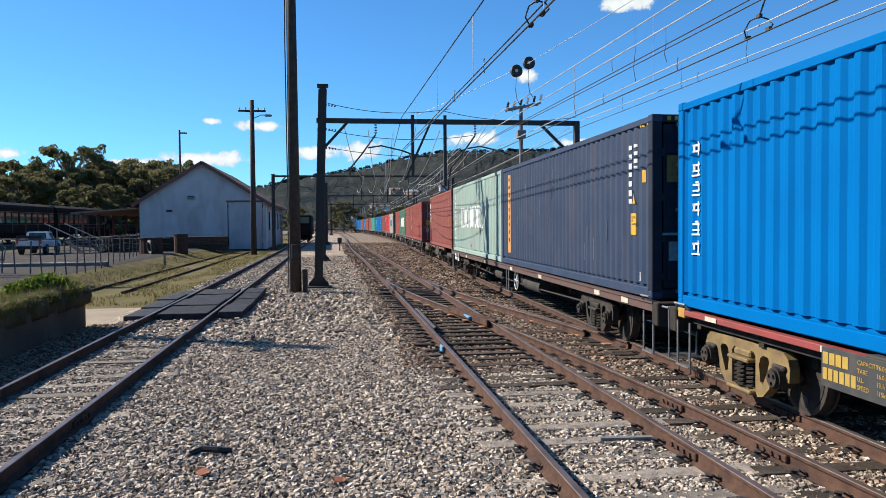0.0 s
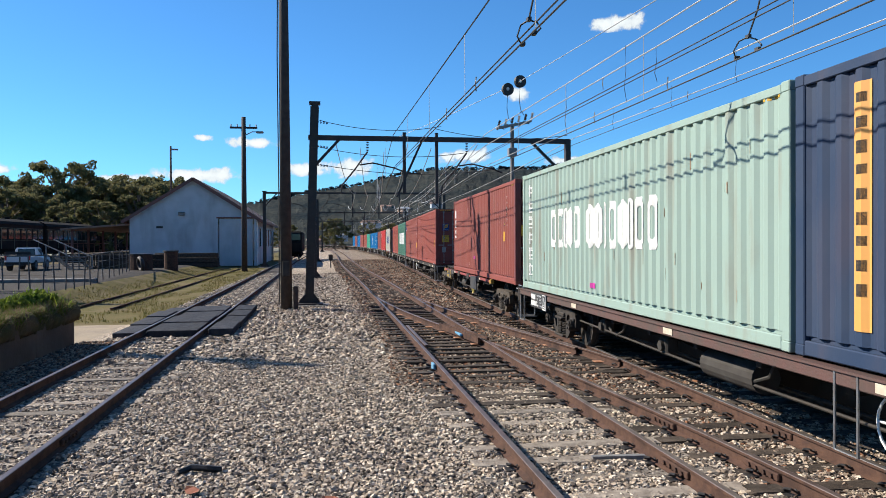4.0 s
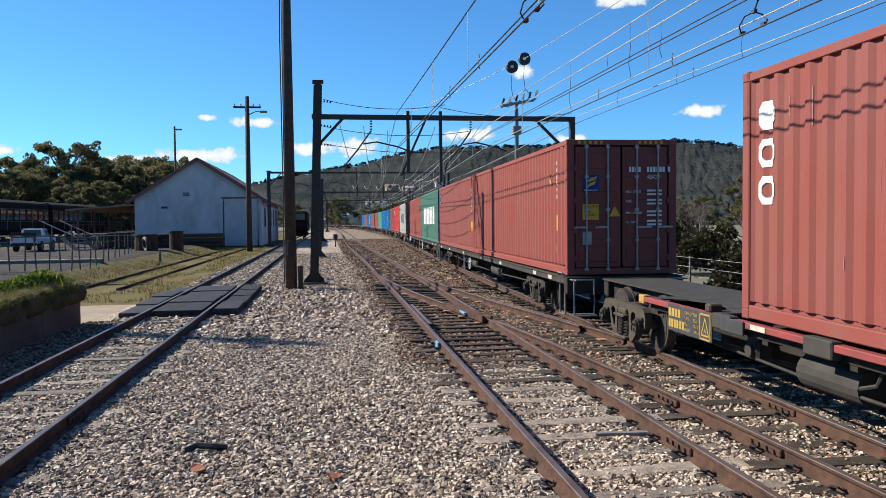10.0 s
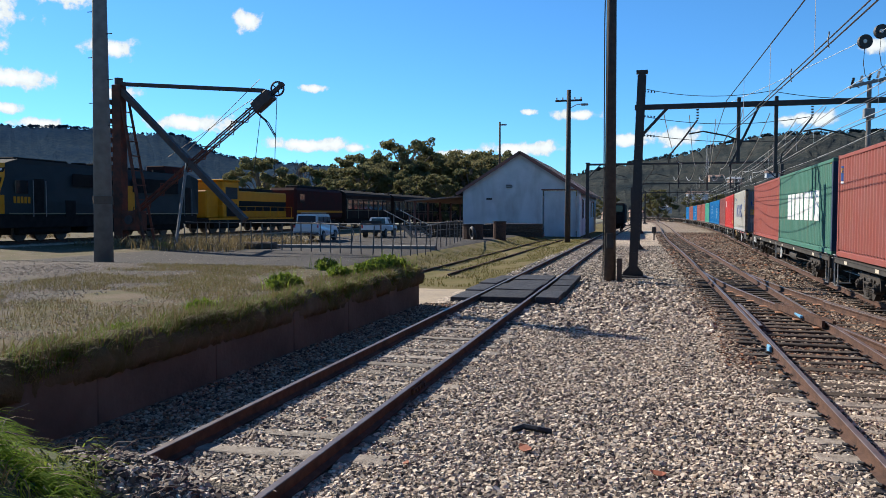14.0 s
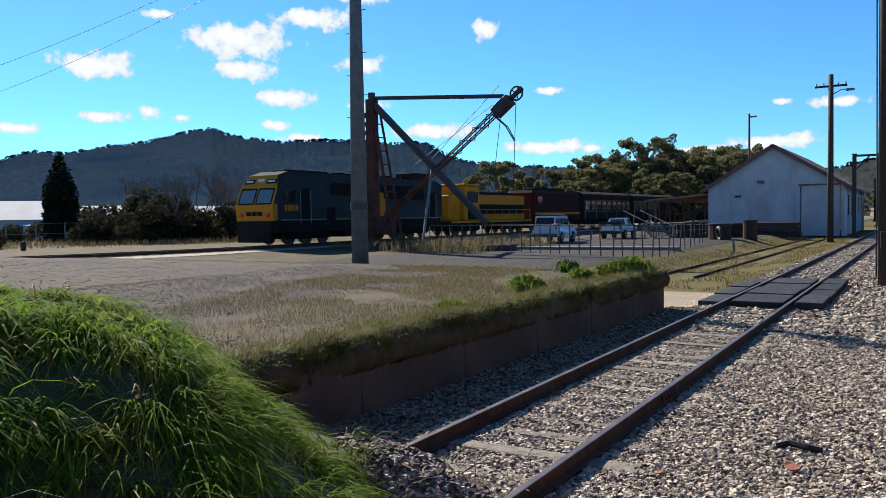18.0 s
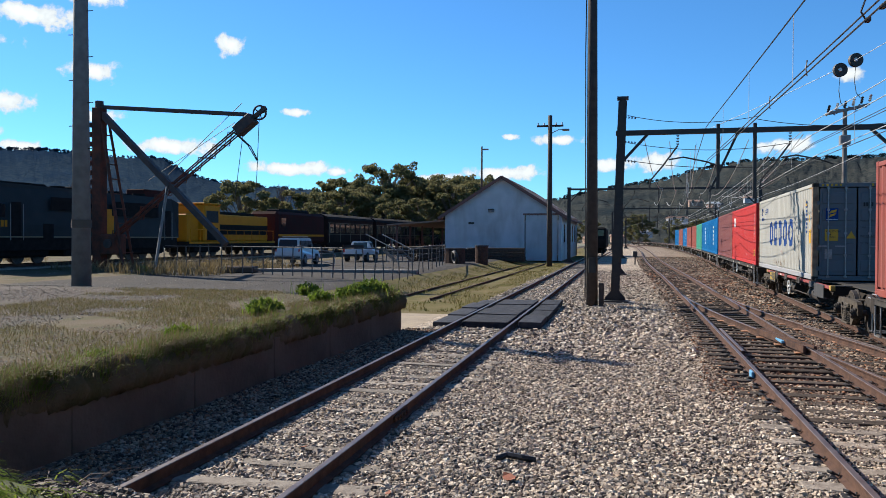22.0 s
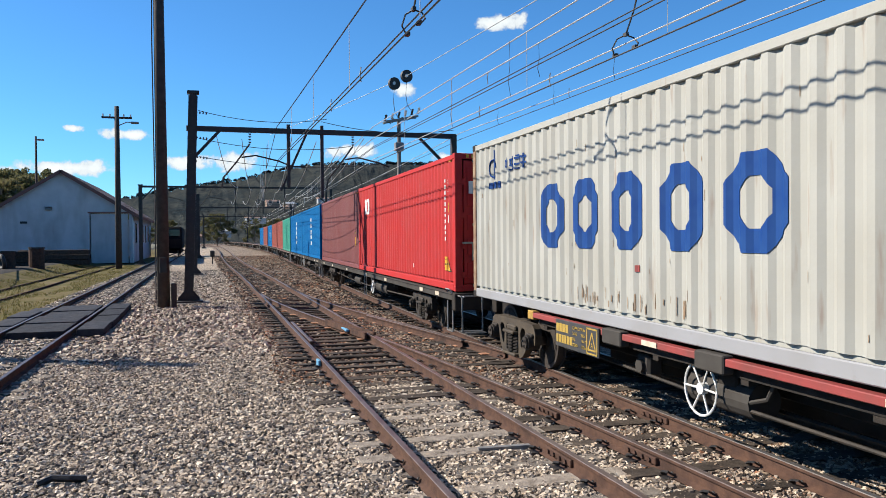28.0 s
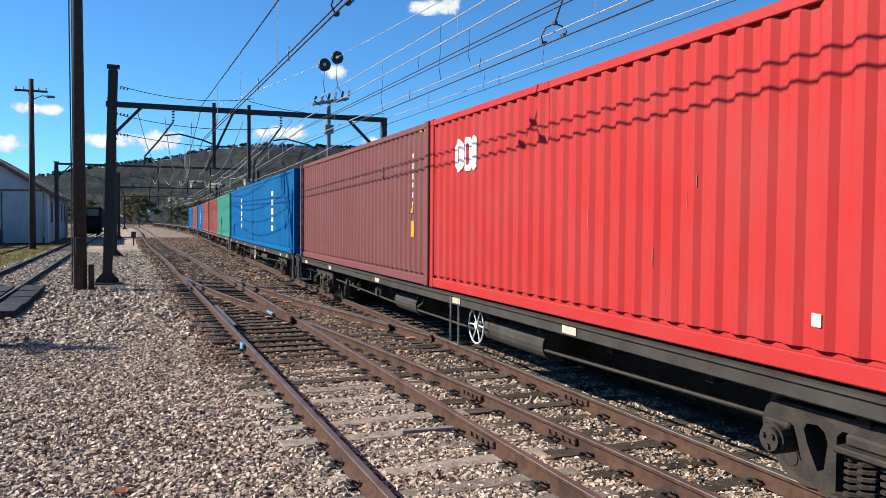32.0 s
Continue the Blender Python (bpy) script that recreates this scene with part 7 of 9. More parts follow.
def loco_bogie(loco, y, axles):
    b = part("bogie", boxed(-1.15, y - 1.9, 0.35, 1.15, y + 1.9, 0.85, 0.06), M["loco_black"], loco)
    for k in range(axles):
        for s in (-1, 1):
            part("wheel", disc(bmesh.new(), (s * 0.8, y - 1.5 + k * 3.0 / (axles - 1), 0.48), (1, 0, 0), 0.48, 0.14, 24), M["wheel_steel"] if "wheel_steel" in M else M["loco_black"], b)
    for s in (-1, 1):
        part("side_frame", boxed(s * 1.15 - 0.08, y - 1.9, 0.45, s * 1.15 + 0.08, y + 1.9, 0.75, 0.03), M["loco_black"], b)


# windscreen glass with a sky reflection mixed into its pale base colour
M["pale_glass"] = material("sky_tinted_cab_glass", (0.10, 0.12, 0.13), 0.06, spec=0.9)
loco = thing("diesel_locomotive", "dark green diesel locomotive with yellow slanted cab front", "locomotive", pose(-32.65, 32.3, 0.72))
W = 1.45
prof = [(0.0, 1.42), (-0.05, 2.3), (0.35, 3.3), (0.75, 4.05), (1.6, 4.3), (17.6, 4.2), (18.0, 3.9), (18.0, 1.42)]
bm = bmesh.new()
ra = [[bm.verts.new((s * (W - (0.35 if b > 4 else 0.0)), a, b)) for a, b in prof] for s in (-1, 1)]
n = len(prof)
for i in range(n):
    f = bm.faces.new((ra[0][i], ra[0][(i + 1) % n], ra[1][(i + 1) % n], ra[1][i]))
    f.material_index = 1 if i in (0, 1, 2) else 2 if i in (3, 4) else 0
bm.faces.new(ra[0][::-1]), bm.faces.new(ra[1])
bmesh.ops.recalc_face_normals(bm, faces=bm.faces[:])
part("body", bm_mesh("body", bm, [M["loco_green"], M["loco_yellow"], M["loco_black"]]), None, loco)
for s in (-1, 1):
    part("nose_panel", boxed(s * W - 0.008, 0.0, 1.45, s * W + 0.008, 0.3, 2.4), M["loco_yellow"], loco)
    part("windscreen", boxed(-0.55, -0.03, 0, 0.55, 0.01, 0.85, 0.03), M["pale_glass"], loco, m=pose(s * 0.68, 0.0, 2.42, -21.8, 0, 0))
    part("windscreen_frame", boxed(-0.62, -0.015, -0.06, 0.62, 0.0, 0.93, 0.03), M["loco_black"], loco, m=pose(s * 0.68, 0.0, 2.42, -21.8, 0, 0))
    part("marker_lamp", disc(bmesh.new(), (s * 1.05, -0.06, 1.75), (0, 1, 0), 0.14, 0.06, 14), M["car_lamp_red"], loco)
    part("number_box", boxed(-0.4, -0.05, 0, 0.4, 0.0, 0.28, 0.02), M["loco_black"], loco, m=pose(s * 0.85, 0.5, 3.55, -28, 0, 0))
    part("number_bar", boxed(-0.28, -0.06, 0.08, 0.28, -0.05, 0.2), M["mark_white"] if "mark_white" in M else M["cream"], loco, m=pose(s * 0.85, 0.5, 3.55, -28, 0, 0))
    part("handrail", rod(bmesh.new(), (s * (W + 0.05), 2.2, 1.3), (s * (W + 0.05), 2.2, 3.2), 0.025, n=6), M["galvanised"], loco)
    part("handrail", rod(bmesh.new(), (s * (W + 0.05), 3.1, 1.3), (s * (W + 0.05), 3.1, 3.2), 0.025, n=6), M["galvanised"], loco)
    part("cab_door", boxed(s * W - 0.01, 2.3, 1.5, s * W + 0.012, 3.0, 3.3), M["loco_black"], loco)
    part("side_window", boxed(s * W - 0.01, 1.0, 2.5, s * W + 0.02, 1.9, 3.2, 0.01), M["car_glass"], loco)
    part("grille", boxed(s * W - 0.01, 5.2, 3.0, s * W + 0.02, 8.8, 3.7), M["loco_black"], loco)
    part("grille", boxed(s * W - 0.01, 10.5, 2.8, s * W + 0.02, 15.5, 3.7), M["loco_black"], loco)
    part("side_hatch", boxed(s * W - 0.01, 4.6, 1.3, s * W + 0.015, 5.4, 2.2), M["loco_black"], loco)
    part("waist_line", boxed(s * W - 0.005, 0.6, 1.44, s * W + 0.01, 17.9, 1.50), M["cream"], loco)
for s in (-1, 1):
    part("end_panel", boxed(s * W - 0.008, 9.6, 1.5, s * W + 0.016, 10.7, 3.2), M["loco_yellow"], loco, "yellow side panel")
    part("cab_door", boxed(s * W - 0.01, 16.3, 1.5, s * W + 0.012, 17.0, 3.3), M["loco_black"], loco)
    for yy in (16.2, 17.1):
        part("handrail", rod(bmesh.new(), (s * (W + 0.05), yy, 1.3), (s * (W + 0.05), yy, 3.2), 0.025, n=6), M["galvanised"], loco)
    for k in range(5):
        part("number_bar", boxed(s * W - 0.005, 0.9 + k * 0.24, 2.0, s * W + 0.014, 1.06 + k * 0.24, 2.34), M["loco_yellow"], loco)
        part("roof_fan", disc(bmesh.new(), (s * 0.55, 4.2 + k * 2.6, 4.33), (0, 0, 1), 0.42, 0.14, 18), M["loco_black"], loco)
part("head_lamp", boxed(-0.25, -0.05, 0, 0.25, 0.02, 0.22, 0.03), M["insulator"], loco, m=pose(0, 0.55, 3.65, -28, 0, 0))
part("roof_hood", boxed(-0.5, 2.0, 4.25, 0.5, 6.0, 4.45, 0.05), M["loco_black"], loco)
part("exhaust", boxed(-0.4, 8.5, 4.2, 0.4, 11.5, 4.5, 0.05), M["loco_black"], loco)
part("roof_box", boxed(-0.7, 15.0, 4.2, 0.7, 17.2, 4.75, 0.05), M["carriage_red"], loco)
for k in range(3):
    part("emblem_bar", boxed(-0.62 + k * 0.44, -0.075, 1.72, -0.25 + k * 0.44, -0.045, 1.95, 0.01), M["loco_black"], loco)
part("under_frame", boxed(-1.4, 0.1, 0.72, 1.4, 17.9, 1.418, 0.03), M["loco_black"], loco)
part("pilot", boxed(-1.3, -0.15, 0.2, 1.3, 0.1, 1.41, 0.05), M["loco_black"], loco)
part("fuel_tank", boxed(-1.3, 6.5, 0.35, 1.3, 11.5, 0.9, 0.1), M["loco_black"], loco)
for y in (3.4, 14.6):
    loco_bogie(loco, y, 3)

hood = thing("diesel_locomotive", "yellow and black hood locomotive with railings", "locomotive", pose(-32.35, 51.2, 0.72))
part("under_frame", boxed(-1.4, 0.1, 0.75, 1.4, 14.4, 1.15, 0.03), M["loco_black"], hood)
part("cab", boxed(-1.4, 2.2, 1.15, 1.4, 4.6, 3.95, 0.1), M["loco_yellow"], hood)
part("cab_roof", boxed(-1.45, 2.1, 3.95, 1.45, 4.7, 4.1, 0.05), M["loco_yellow"], hood)
part("short_hood", boxed(-0.95, 0.5, 1.15, 0.95, 2.2, 3.2, 0.08), M["loco_yellow"], hood)
part("long_hood", boxed(-0.95, 4.6, 1.15, 0.95, 13.9, 3.3, 0.08), M["loco_yellow"], hood)
for s in (-1, 1):
    part("hood_band", boxed(s * 0.95 - 0.012, 4.65, 1.7, s * 0.95 + 0.012, 13.8, 2.5), M["loco_black"], hood)
    part("cab_window", boxed(s * 1.4 - 0.02, 2.5, 2.6, s * 1.4 + 0.02, 4.3, 3.5, 0.02), M["car_glass"], hood)
    part("cab_flash", boxed(s * 1.4 - 0.012, 2.6, 1.25, s * 1.4 + 0.012, 4.2, 2.2), M["loco_black"], hood)
    for k in range(11):
        part("rail_post", rod(bmesh.new(), (s * 1.38, 0.3 + k * 1.38, 1.1), (s * 1.38, 0.3 + k * 1.38, 2.05), 0.025, n=6), M["loco_yellow"], hood)
    part("hand_rail", rod(bmesh.new(), (s * 1.38, 0.3, 2.05), (s * 1.38, 14.2, 2.05), 0.025, n=6), M["loco_yellow"], hood)
    part("foot_edge", boxed(s * 1.4 - 0.02, 0.1, 1.0, s * 1.4 + 0.02, 14.4, 1.15), M["loco_yellow"], hood)
part("roof_gear", boxed(-0.6, 6, 3.3, 0.6, 12, 3.55, 0.06), M["loco_black"], hood)
for y in (3.0, 11.4):
    loco_bogie(hood, y, 3)

red_l = thing("diesel_locomotive", "dark red locomotive stabled behind the yellow one", "locomotive", pose(-32.35, 66.2, 0.7))
part("body", boxed(-1.4, 0, 0.9, 1.4, 11.5, 3.9, 0.25), M["carriage_red"], red_l)
part("roof_gear", boxed(-0.7, 2, 3.85, 0.7, 9, 4.2, 0.1), M["loco_black"], red_l)
for s in (-1, 1):
    part("band", boxed(s * 1.4 - 0.01, 0.2, 1.6, s * 1.4 + 0.02, 11.3, 1.8), M["loco_yellow"], red_l)
    part("side_window", boxed(s * 1.4 - 0.01, 0.8, 2.5, s * 1.4 + 0.03, 1.8, 3.3), M["car_glass"], red_l)
for y in (2.5, 9):
    loco_bogie(red_l, y, 2)


def carriage(m, length, label, mat):
    c = thing("railway_carriage", label, "railway carriage", m, "stabled carriages")
    part("body", boxed(-1.4, 0, 0.95, 1.4, length, 3.5, 0.06), mat, c)
    bm = bmesh.new()
    pts = [(-1.5, 3.45), (-1.3, 3.75), (-0.8, 3.98), (0, 4.08), (0.8, 3.98), (1.3, 3.75), (1.5, 3.45)]
    va = [[bm.verts.new((a, y, b)) for a, b in pts] for y in (-0.15, length + 0.15)]
    for i in range(len(pts) - 1):
        bm.faces.new((va[0][i], va[0][i + 1], va[1][i + 1], va[1][i]))
    bm.faces.new(va[0][::-1]), bm.faces.new(va[1])
    bm.faces.new((va[0][0], va[1][0], va[1][-1], va[0][-1]))
    bmesh.ops.recalc_face_normals(bm, faces=bm.faces[:])
    part("roof", bm, M["loco_black"], c)
    n = int(length / 1.6)
    for k in range(n):
        for s in (-1, 1):
            w = part("window", boxed(s * 1.4 - 0.01, 0.5 + k * 1.6, 2.0, s * 1.4 + 0.025, 1.6 + k * 1.6, 3.0), M["car_glass"], c)
    for s in (-1, 1):
        part("waist_rail", boxed(s * 1.4 - 0.01, 0, 1.84, s * 1.4 + 0.03, length, 1.88), M["cream"], c)
        part("waist_rail", boxed(s * 1.4 - 0.01, 0, 3.06, s * 1.4 + 0.03, length, 3.1), M["cream"], c)
        for k in range(n // 2 + 1):
            part("window_post", boxed(s * 1.4 - 0.01, 0.28 + k * 3.2, 0.98, s * 1.4 + 0.032, 0.36 + k * 3.2, 3.06), M["cream"], c)
    for k in range(4):
        part("roof_vent", boxed(-0.2, 2 + k * length / 4.5, 4.05, 0.2, 2.5 + k * length / 4.5, 4.3, 0.04), M["loco_black"], c)
    part("under_frame", boxed(-1.3, 0, 0.7, 1.3, length, 0.95), M["loco_black"], c)
    for y in (2.5, length - 2.5):
        loco_bogie(c, y, 2)
    return c


carriage(pose(-32.3, 78.6, 0.7, 0, 0, -1), 14.5, "weathered dark carriage with yellow end posts", M["carriage_brown"])
carriage(pose(-31.9, 94.0, 0.68, 0, 0, -2), 19, "weathered brown wooden carriage", M["carriage_brown"])
carriage(pose(-31.1, 114, 0.66, 0, 0, -3), 19, "weathered brown wooden carriage", M["carriage_brown"])
stable = thing("yard_track", "rusty yard track in grey ballast under the locomotives", "railway track", kind="structure")
for s in (-1, 1):
    part("rail", rail_mesh("rail", lambda y, s=s: -32.35 + s * HALF - 9.2 * (1 - smoothstep(-5, 33, y)), -10, 140, 3, M["rail_side"], 0.72), None, stable)
part("ballast_bed", mesh_from("ballast_bed", [(-36.2, 28, 0.56), (-29.6, 26, 0.56), (-29.6, 140, 0.52), (-36.2, 140, 0.52), (-47, -10, 0.56), (-38, -10, 0.56)], [(0, 1, 2, 3), (4, 5, 1, 0)], [M["ballast"]]), None, stable)
y = 0.0
while y < 60:
    x = -32.35 - 9.2 * (1 - smoothstep(-5, 33, y))
    part("sleeper", sleeper_mesh(2.4, M["sleeper"], int(y * 7)), None, stable, m=pose(x, y, 0.585))
    y += 0.68
tail = thing("diesel_locomotive", "dark grimy locomotive standing beside the far shed track", "locomotive", pose(-3.75, 104, -0.05))
part("body", boxed(-1.35, 0, 0.9, 1.35, 14, 3.7, 0.2), M["loco_black"], tail)
part("nose_panel", boxed(-1.2, -0.02, 1.0, 1.2, 0.06, 2.2, 0.05), M["carriage_brown"], tail)
part("windscreen", boxed(-1.1, -0.03, 2.5, 1.1, 0.05, 3.4, 0.05), M["car_glass"], tail)
loco_bogie(tail, 3, 2), loco_bogie(tail, 11, 2)


# ---- hills, sky, trees ----
# distance haze is mixed into both slope colours, shade into the western one too
M["forest"] = material("haze_tinted_eucalypt_slope", (0.024, 0.031, 0.034), 1.0, spec=0.0, second=(0.056, 0.058, 0.052), scale=0.13, amount=0.9, bump=1.0, bump_scale=0.3, stains=(0.016, 0.024, 0.03), stain_scale=0.012, stain_amount=0.8)
M["forest_blue"] = material("haze_and_shade_forest", (0.016, 0.033, 0.058), 1.0, spec=0.0, second=(0.034, 0.051, 0.066), scale=0.11, amount=0.9, bump=1.0, bump_scale=0.3, stains=(0.011, 0.028, 0.058), stain_scale=0.006, stain_amount=0.85)


for m in (M["forest"], M["forest_blue"]):
    for nd in m.node_tree.nodes:
        if nd.bl_idname == "ShaderNodeBump":
            nd.inputs["Distance"].default_value = 3.0


def ridge(name, profile, near, crest, label, mat, seed):
    azs, els = zip(*sorted(profile))
    n = int((azs[-1] - azs[0]) / 0.16)
    rows = 34
    vs, fs = [], []
    rr = np.random.RandomState(seed)
    for i in range(n + 1):
        az = azs[0] + (azs[-1] - azs[0]) * i / n
        el = float(np.interp(az, azs, els))
        a = radians(az)
        for j in range(rows + 1):
            u = j / rows
            r = near + (crest - near) * u
            top = 2.2 + math.tan(radians(el)) * crest
            z = -1.5 + (top + 1.5) * (0.25 * u + 0.75 * u * u) if u < 1 else top
            z += 9 * u * noise.noise(Vector((math.sin(a) * r * 0.01, math.cos(a) * r * 0.01, seed)))
            z += rr.uniform(-1, 1) * (2.2 if u > 0.9 else 1.6) * min(1, u * 4)
            vs.append((-math.sin(a) * r, math.cos(a) * r, z))
    for i in range(n):
        for j in range(rows):
            p = i * (rows + 1) + j
            fs.append((p, p + 1, p + rows + 2, p + rows + 1))
    return tagged(new(name, mesh_from(name, vs, fs, [mat], None, True)), label, "hill", kind="structure")


WEST = [(110, 3), (85, 3.4), (70, 3.4), (60.9, 3.8), (59, 4.5), (57, 4.65), (54.3, 5.0), (50.6, 5.7), (48, 6.35), (45.7, 5.95), (43, 5.5), (38.2, 5.4), (35.3, 5.4), (32.7, 5.15), (31.2, 4.4), (29.2, 3.85), (25.8, 3.5), (22, 3.4), (14, 3.0), (6, 2.2)]
NORTH = [(8, 1.8), (5.1, 2.65), (3.4, 3.0), (0.9, 3.55), (-2.3, 4.1), (-5.6, 4.8), (-8.9, 5.35), (-12.2, 5.42), (-15.5, 5.25), (-17, 5.4), (-24, 5.2), (-32, 4.6), (-45, 4.4), (-70, 3.6), (-110, 3)]
ridge("hill_west", WEST, 420, 1500, "dark blue-green wooded hill, haze and shade in its colour", M["forest_blue"], 3)
ridge("hill_north", NORTH, 330, 1150, "wooded ridge with scattered clearings behind the line", M["forest"], 9)

def leaf_cloud(name, centres, radii, count, size, mat, seed, squash=0.7):
    """Many small leaf blades scattered through clumps."""
    r = np.random.RandomState(seed)
    c, rad = np.array(centres), np.array(radii)
    k = r.choice(len(c), count, p=rad**2 / (rad**2).sum())
    d = r.normal(size=(count, 3))
    d /= np.linalg.norm(d, axis=1)[:, None]
    pos = c[k] + d * (rad[k] * r.uniform(0.35, 1.0, count) ** 0.5)[:, None] * np.array([1, 1, squash])
    u = r.normal(size=(count, 3))
    u /= np.linalg.norm(u, axis=1)[:, None]
    w = np.cross(u, r.normal(size=(count, 3)))
    w /= np.linalg.norm(w, axis=1)[:, None]
    s = size * r.uniform(0.6, 1.4, count)[:, None]
    v = np.stack([pos - u * s, pos + w * s * 0.45, pos + u * s, pos - w * s * 0.45], 1).reshape(-1, 3)
    f = np.arange(count * 4).reshape(-1, 4)
    return mesh_from(name, v.tolist(), f.tolist(), [mat])


def crest_trees(profile, crest, label, mat, seed):
    """The uneven line of tree tops along a ridge."""
    azs, els = zip(*sorted(profile))
    r = random.Random(seed)
    cs, rs = [], []
    az = max(azs[0], -45)
    while az < min(azs[-1], 70):
        el, a = float(np.interp(az, azs, els)), radians(az)
        h = r.uniform(2, 6.5)
        lift = 9 * noise.noise(Vector((math.sin(a) * crest * 0.01, math.cos(a) * crest * 0.01, seed)))
        cs.append((-math.sin(a) * crest, math.cos(a) * crest, 2.2 + math.tan(radians(el)) * crest + lift + h * 0.25))
        rs.append(h * r.uniform(0.45, 0.8))
        az += r.uniform(0.05, 0.32)
    part_mesh = leaf_cloud("crest_trees", cs, rs, len(cs) * 60, 1.3, mat, seed, 0.8)
    return tagged(new("crest_trees", part_mesh), label, "trees", kind="stuff")


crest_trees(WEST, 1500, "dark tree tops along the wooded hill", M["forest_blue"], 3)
crest_trees(NORTH, 1150, "dark tree tops along the northern ridge", M["forest"], 9)

cm = bpy.data.materials.new("cumulus_cloud")
cm.use_nodes = True
nt = cm.node_tree
nt.nodes.remove(nt.nodes["Principled BSDF"])
tc, oi = nt.nodes.new("ShaderNodeTexCoord"), nt.nodes.new("ShaderNodeObjectInfo")
off = nt.nodes.new("ShaderNodeVectorMath")
off.operation = "MULTIPLY_ADD"
cmb = nt.nodes.new("ShaderNodeCombineXYZ")
for k in range(3):
    nt.links.new(oi.outputs["Random"], cmb.inputs[k])
nt.links.new(cmb.outputs[0], off.inputs[0])
off.inputs[1].default_value = (91, 57, 33)
nt.links.new(tc.outputs["Object"], off.inputs[2])
nz = nt.nodes.new("ShaderNodeTexNoise")
nz.inputs["Scale"].default_value, nz.inputs["Detail"].default_value, nz.inputs["Roughness"].default_value = 0.022, 7, 0.58
nt.links.new(off.outputs[0], nz.inputs["Vector"])
uvl = nt.nodes.new("ShaderNodeVectorMath")
uvl.operation = "LENGTH"
gen = nt.nodes.new("ShaderNodeMapping")
gen.inputs["Location"].default_value, gen.inputs["Scale"].default_value = (-1, 0, -0.8), (2, 0, 2)
nt.links.new(tc.outputs["Generated"], gen.inputs[0])
nt.links.new(gen.outputs[0], uvl.inputs[0])
sub = nt.nodes.new("ShaderNodeMath")
sub.operation = "MULTIPLY_ADD"
sub.inputs[1].default_value, sub.inputs[2].default_value = -0.62, 0.34
nt.links.new(uvl.outputs["Value"], sub.inputs[0])
add = nt.nodes.new("ShaderNodeMath")
nt.links.new(nz.outputs["Fac"], add.inputs[0])
nt.links.new(sub.outputs[0], add.inputs[1])
al = nt.nodes.new("ShaderNodeMapRange")
al.interpolation_type = "SMOOTHSTEP"
al.inputs[1].default_value, al.inputs[2].default_value = 0.40, 0.60
nt.links.new(add.outputs[0], al.inputs[0])
tone = nt.nodes.new("ShaderNodeMapRange")
tone.inputs[1].default_value, tone.inputs[2].default_value, tone.inputs[3].default_value, tone.inputs[4].default_value = 0.45, 0.8, 0.40, 0.57
nt.links.new(add.outputs[0], tone.inputs[0])
em, tr, mx = nt.nodes.new("ShaderNodeEmission"), nt.nodes.new("ShaderNodeBsdfTransparent"), nt.nodes.new("ShaderNodeMixShader")
em.inputs[0].default_value = (0.90, 0.97, 1.0, 1)
nt.links.new(tone.outputs[0], em.inputs[1])
nt.links.new(al.outputs[0], mx.inputs[0])
nt.links.new(tr.outputs[0], mx.inputs[1])
nt.links.new(em.outputs[0], mx.inputs[2])
nt.links.new(mx.outputs[0], nt.nodes["Material Output"].inputs[0])
FAR = 2300
FAIR = [(46, 12.9, 11, 4), (55.2, 10.7, 8, 3), (40.6, 14.3, 8, 2.8), (45.5, 10.7, 6.5, 2.6), (42.7, 8.8, 6.5, 2.3), (37.1, 11.1, 5.5, 2.2), (28.3, 13.5, 3.2, 2.6), (54.8, 7.2, 5, 1.3), (51.9, 7.6, 2.6, 1.7), (49.8, 7.2, 2.2, 1.0), (31.9, 6.4, 9, 2.0), (23.7, 5.1, 11, 1.5), (23.5, 9.0, 3, 1.0), (43.3, 6.8, 3.4, 1.3)]
LOW = [(41.5, 5.9, 5, 1.3), (8.3, 4.9, 9, 1.6), (4.6, 7.2, 5, 1.3), (8.1, 7.4, 2.2, 0.9), (0.9, 5.5, 5, 1.6), (-2.3, 5.7, 4, 2.2), (-10.6, 6.4, 6, 1.7), (-21.5, 15.4, 6, 1.8), (-14.4, 10.8, 2.4, 2.0), (20.7, 4.9, 2.4, 1.0), (13.2, 4.5, 5, 1.1), (37, 15.8, 6, 2), (60, 6.2, 6, 1.2), (63, 12, 8, 3), (-27, 7.5, 5, 1.5), (51, 14, 3, 1.2), (36.8, 8.2, 4.6, 1.2), (-18, 5.9, 4, 1.2)]
for az, el, w, h in FAIR + LOW:
    hw, hh = FAR * math.tan(radians(w / 2)), FAR * math.tan(radians(h / 2))
    me = mesh_from("cloud", [(-hw, 0, -hh), (hw, 0, -hh), (hw, 0, hh), (-hw, 0, hh), (0, 4, 0)], [(0, 1, 4), (1, 2, 4), (2, 3, 4), (3, 0, 4)], [cm])
    a, e = radians(az), radians(el)
    c = tagged(new("cloud_backdrop", me), "small white fair-weather cloud", "cloud", "clouds", "structure")
    c.matrix_basis = Matrix.Translation((-math.sin(a) * FAR, math.cos(a) * FAR, 2.2 + math.tan(e) * FAR)) @ Matrix.Rotation(a, 4, "Z")
    c.visible_shadow = False

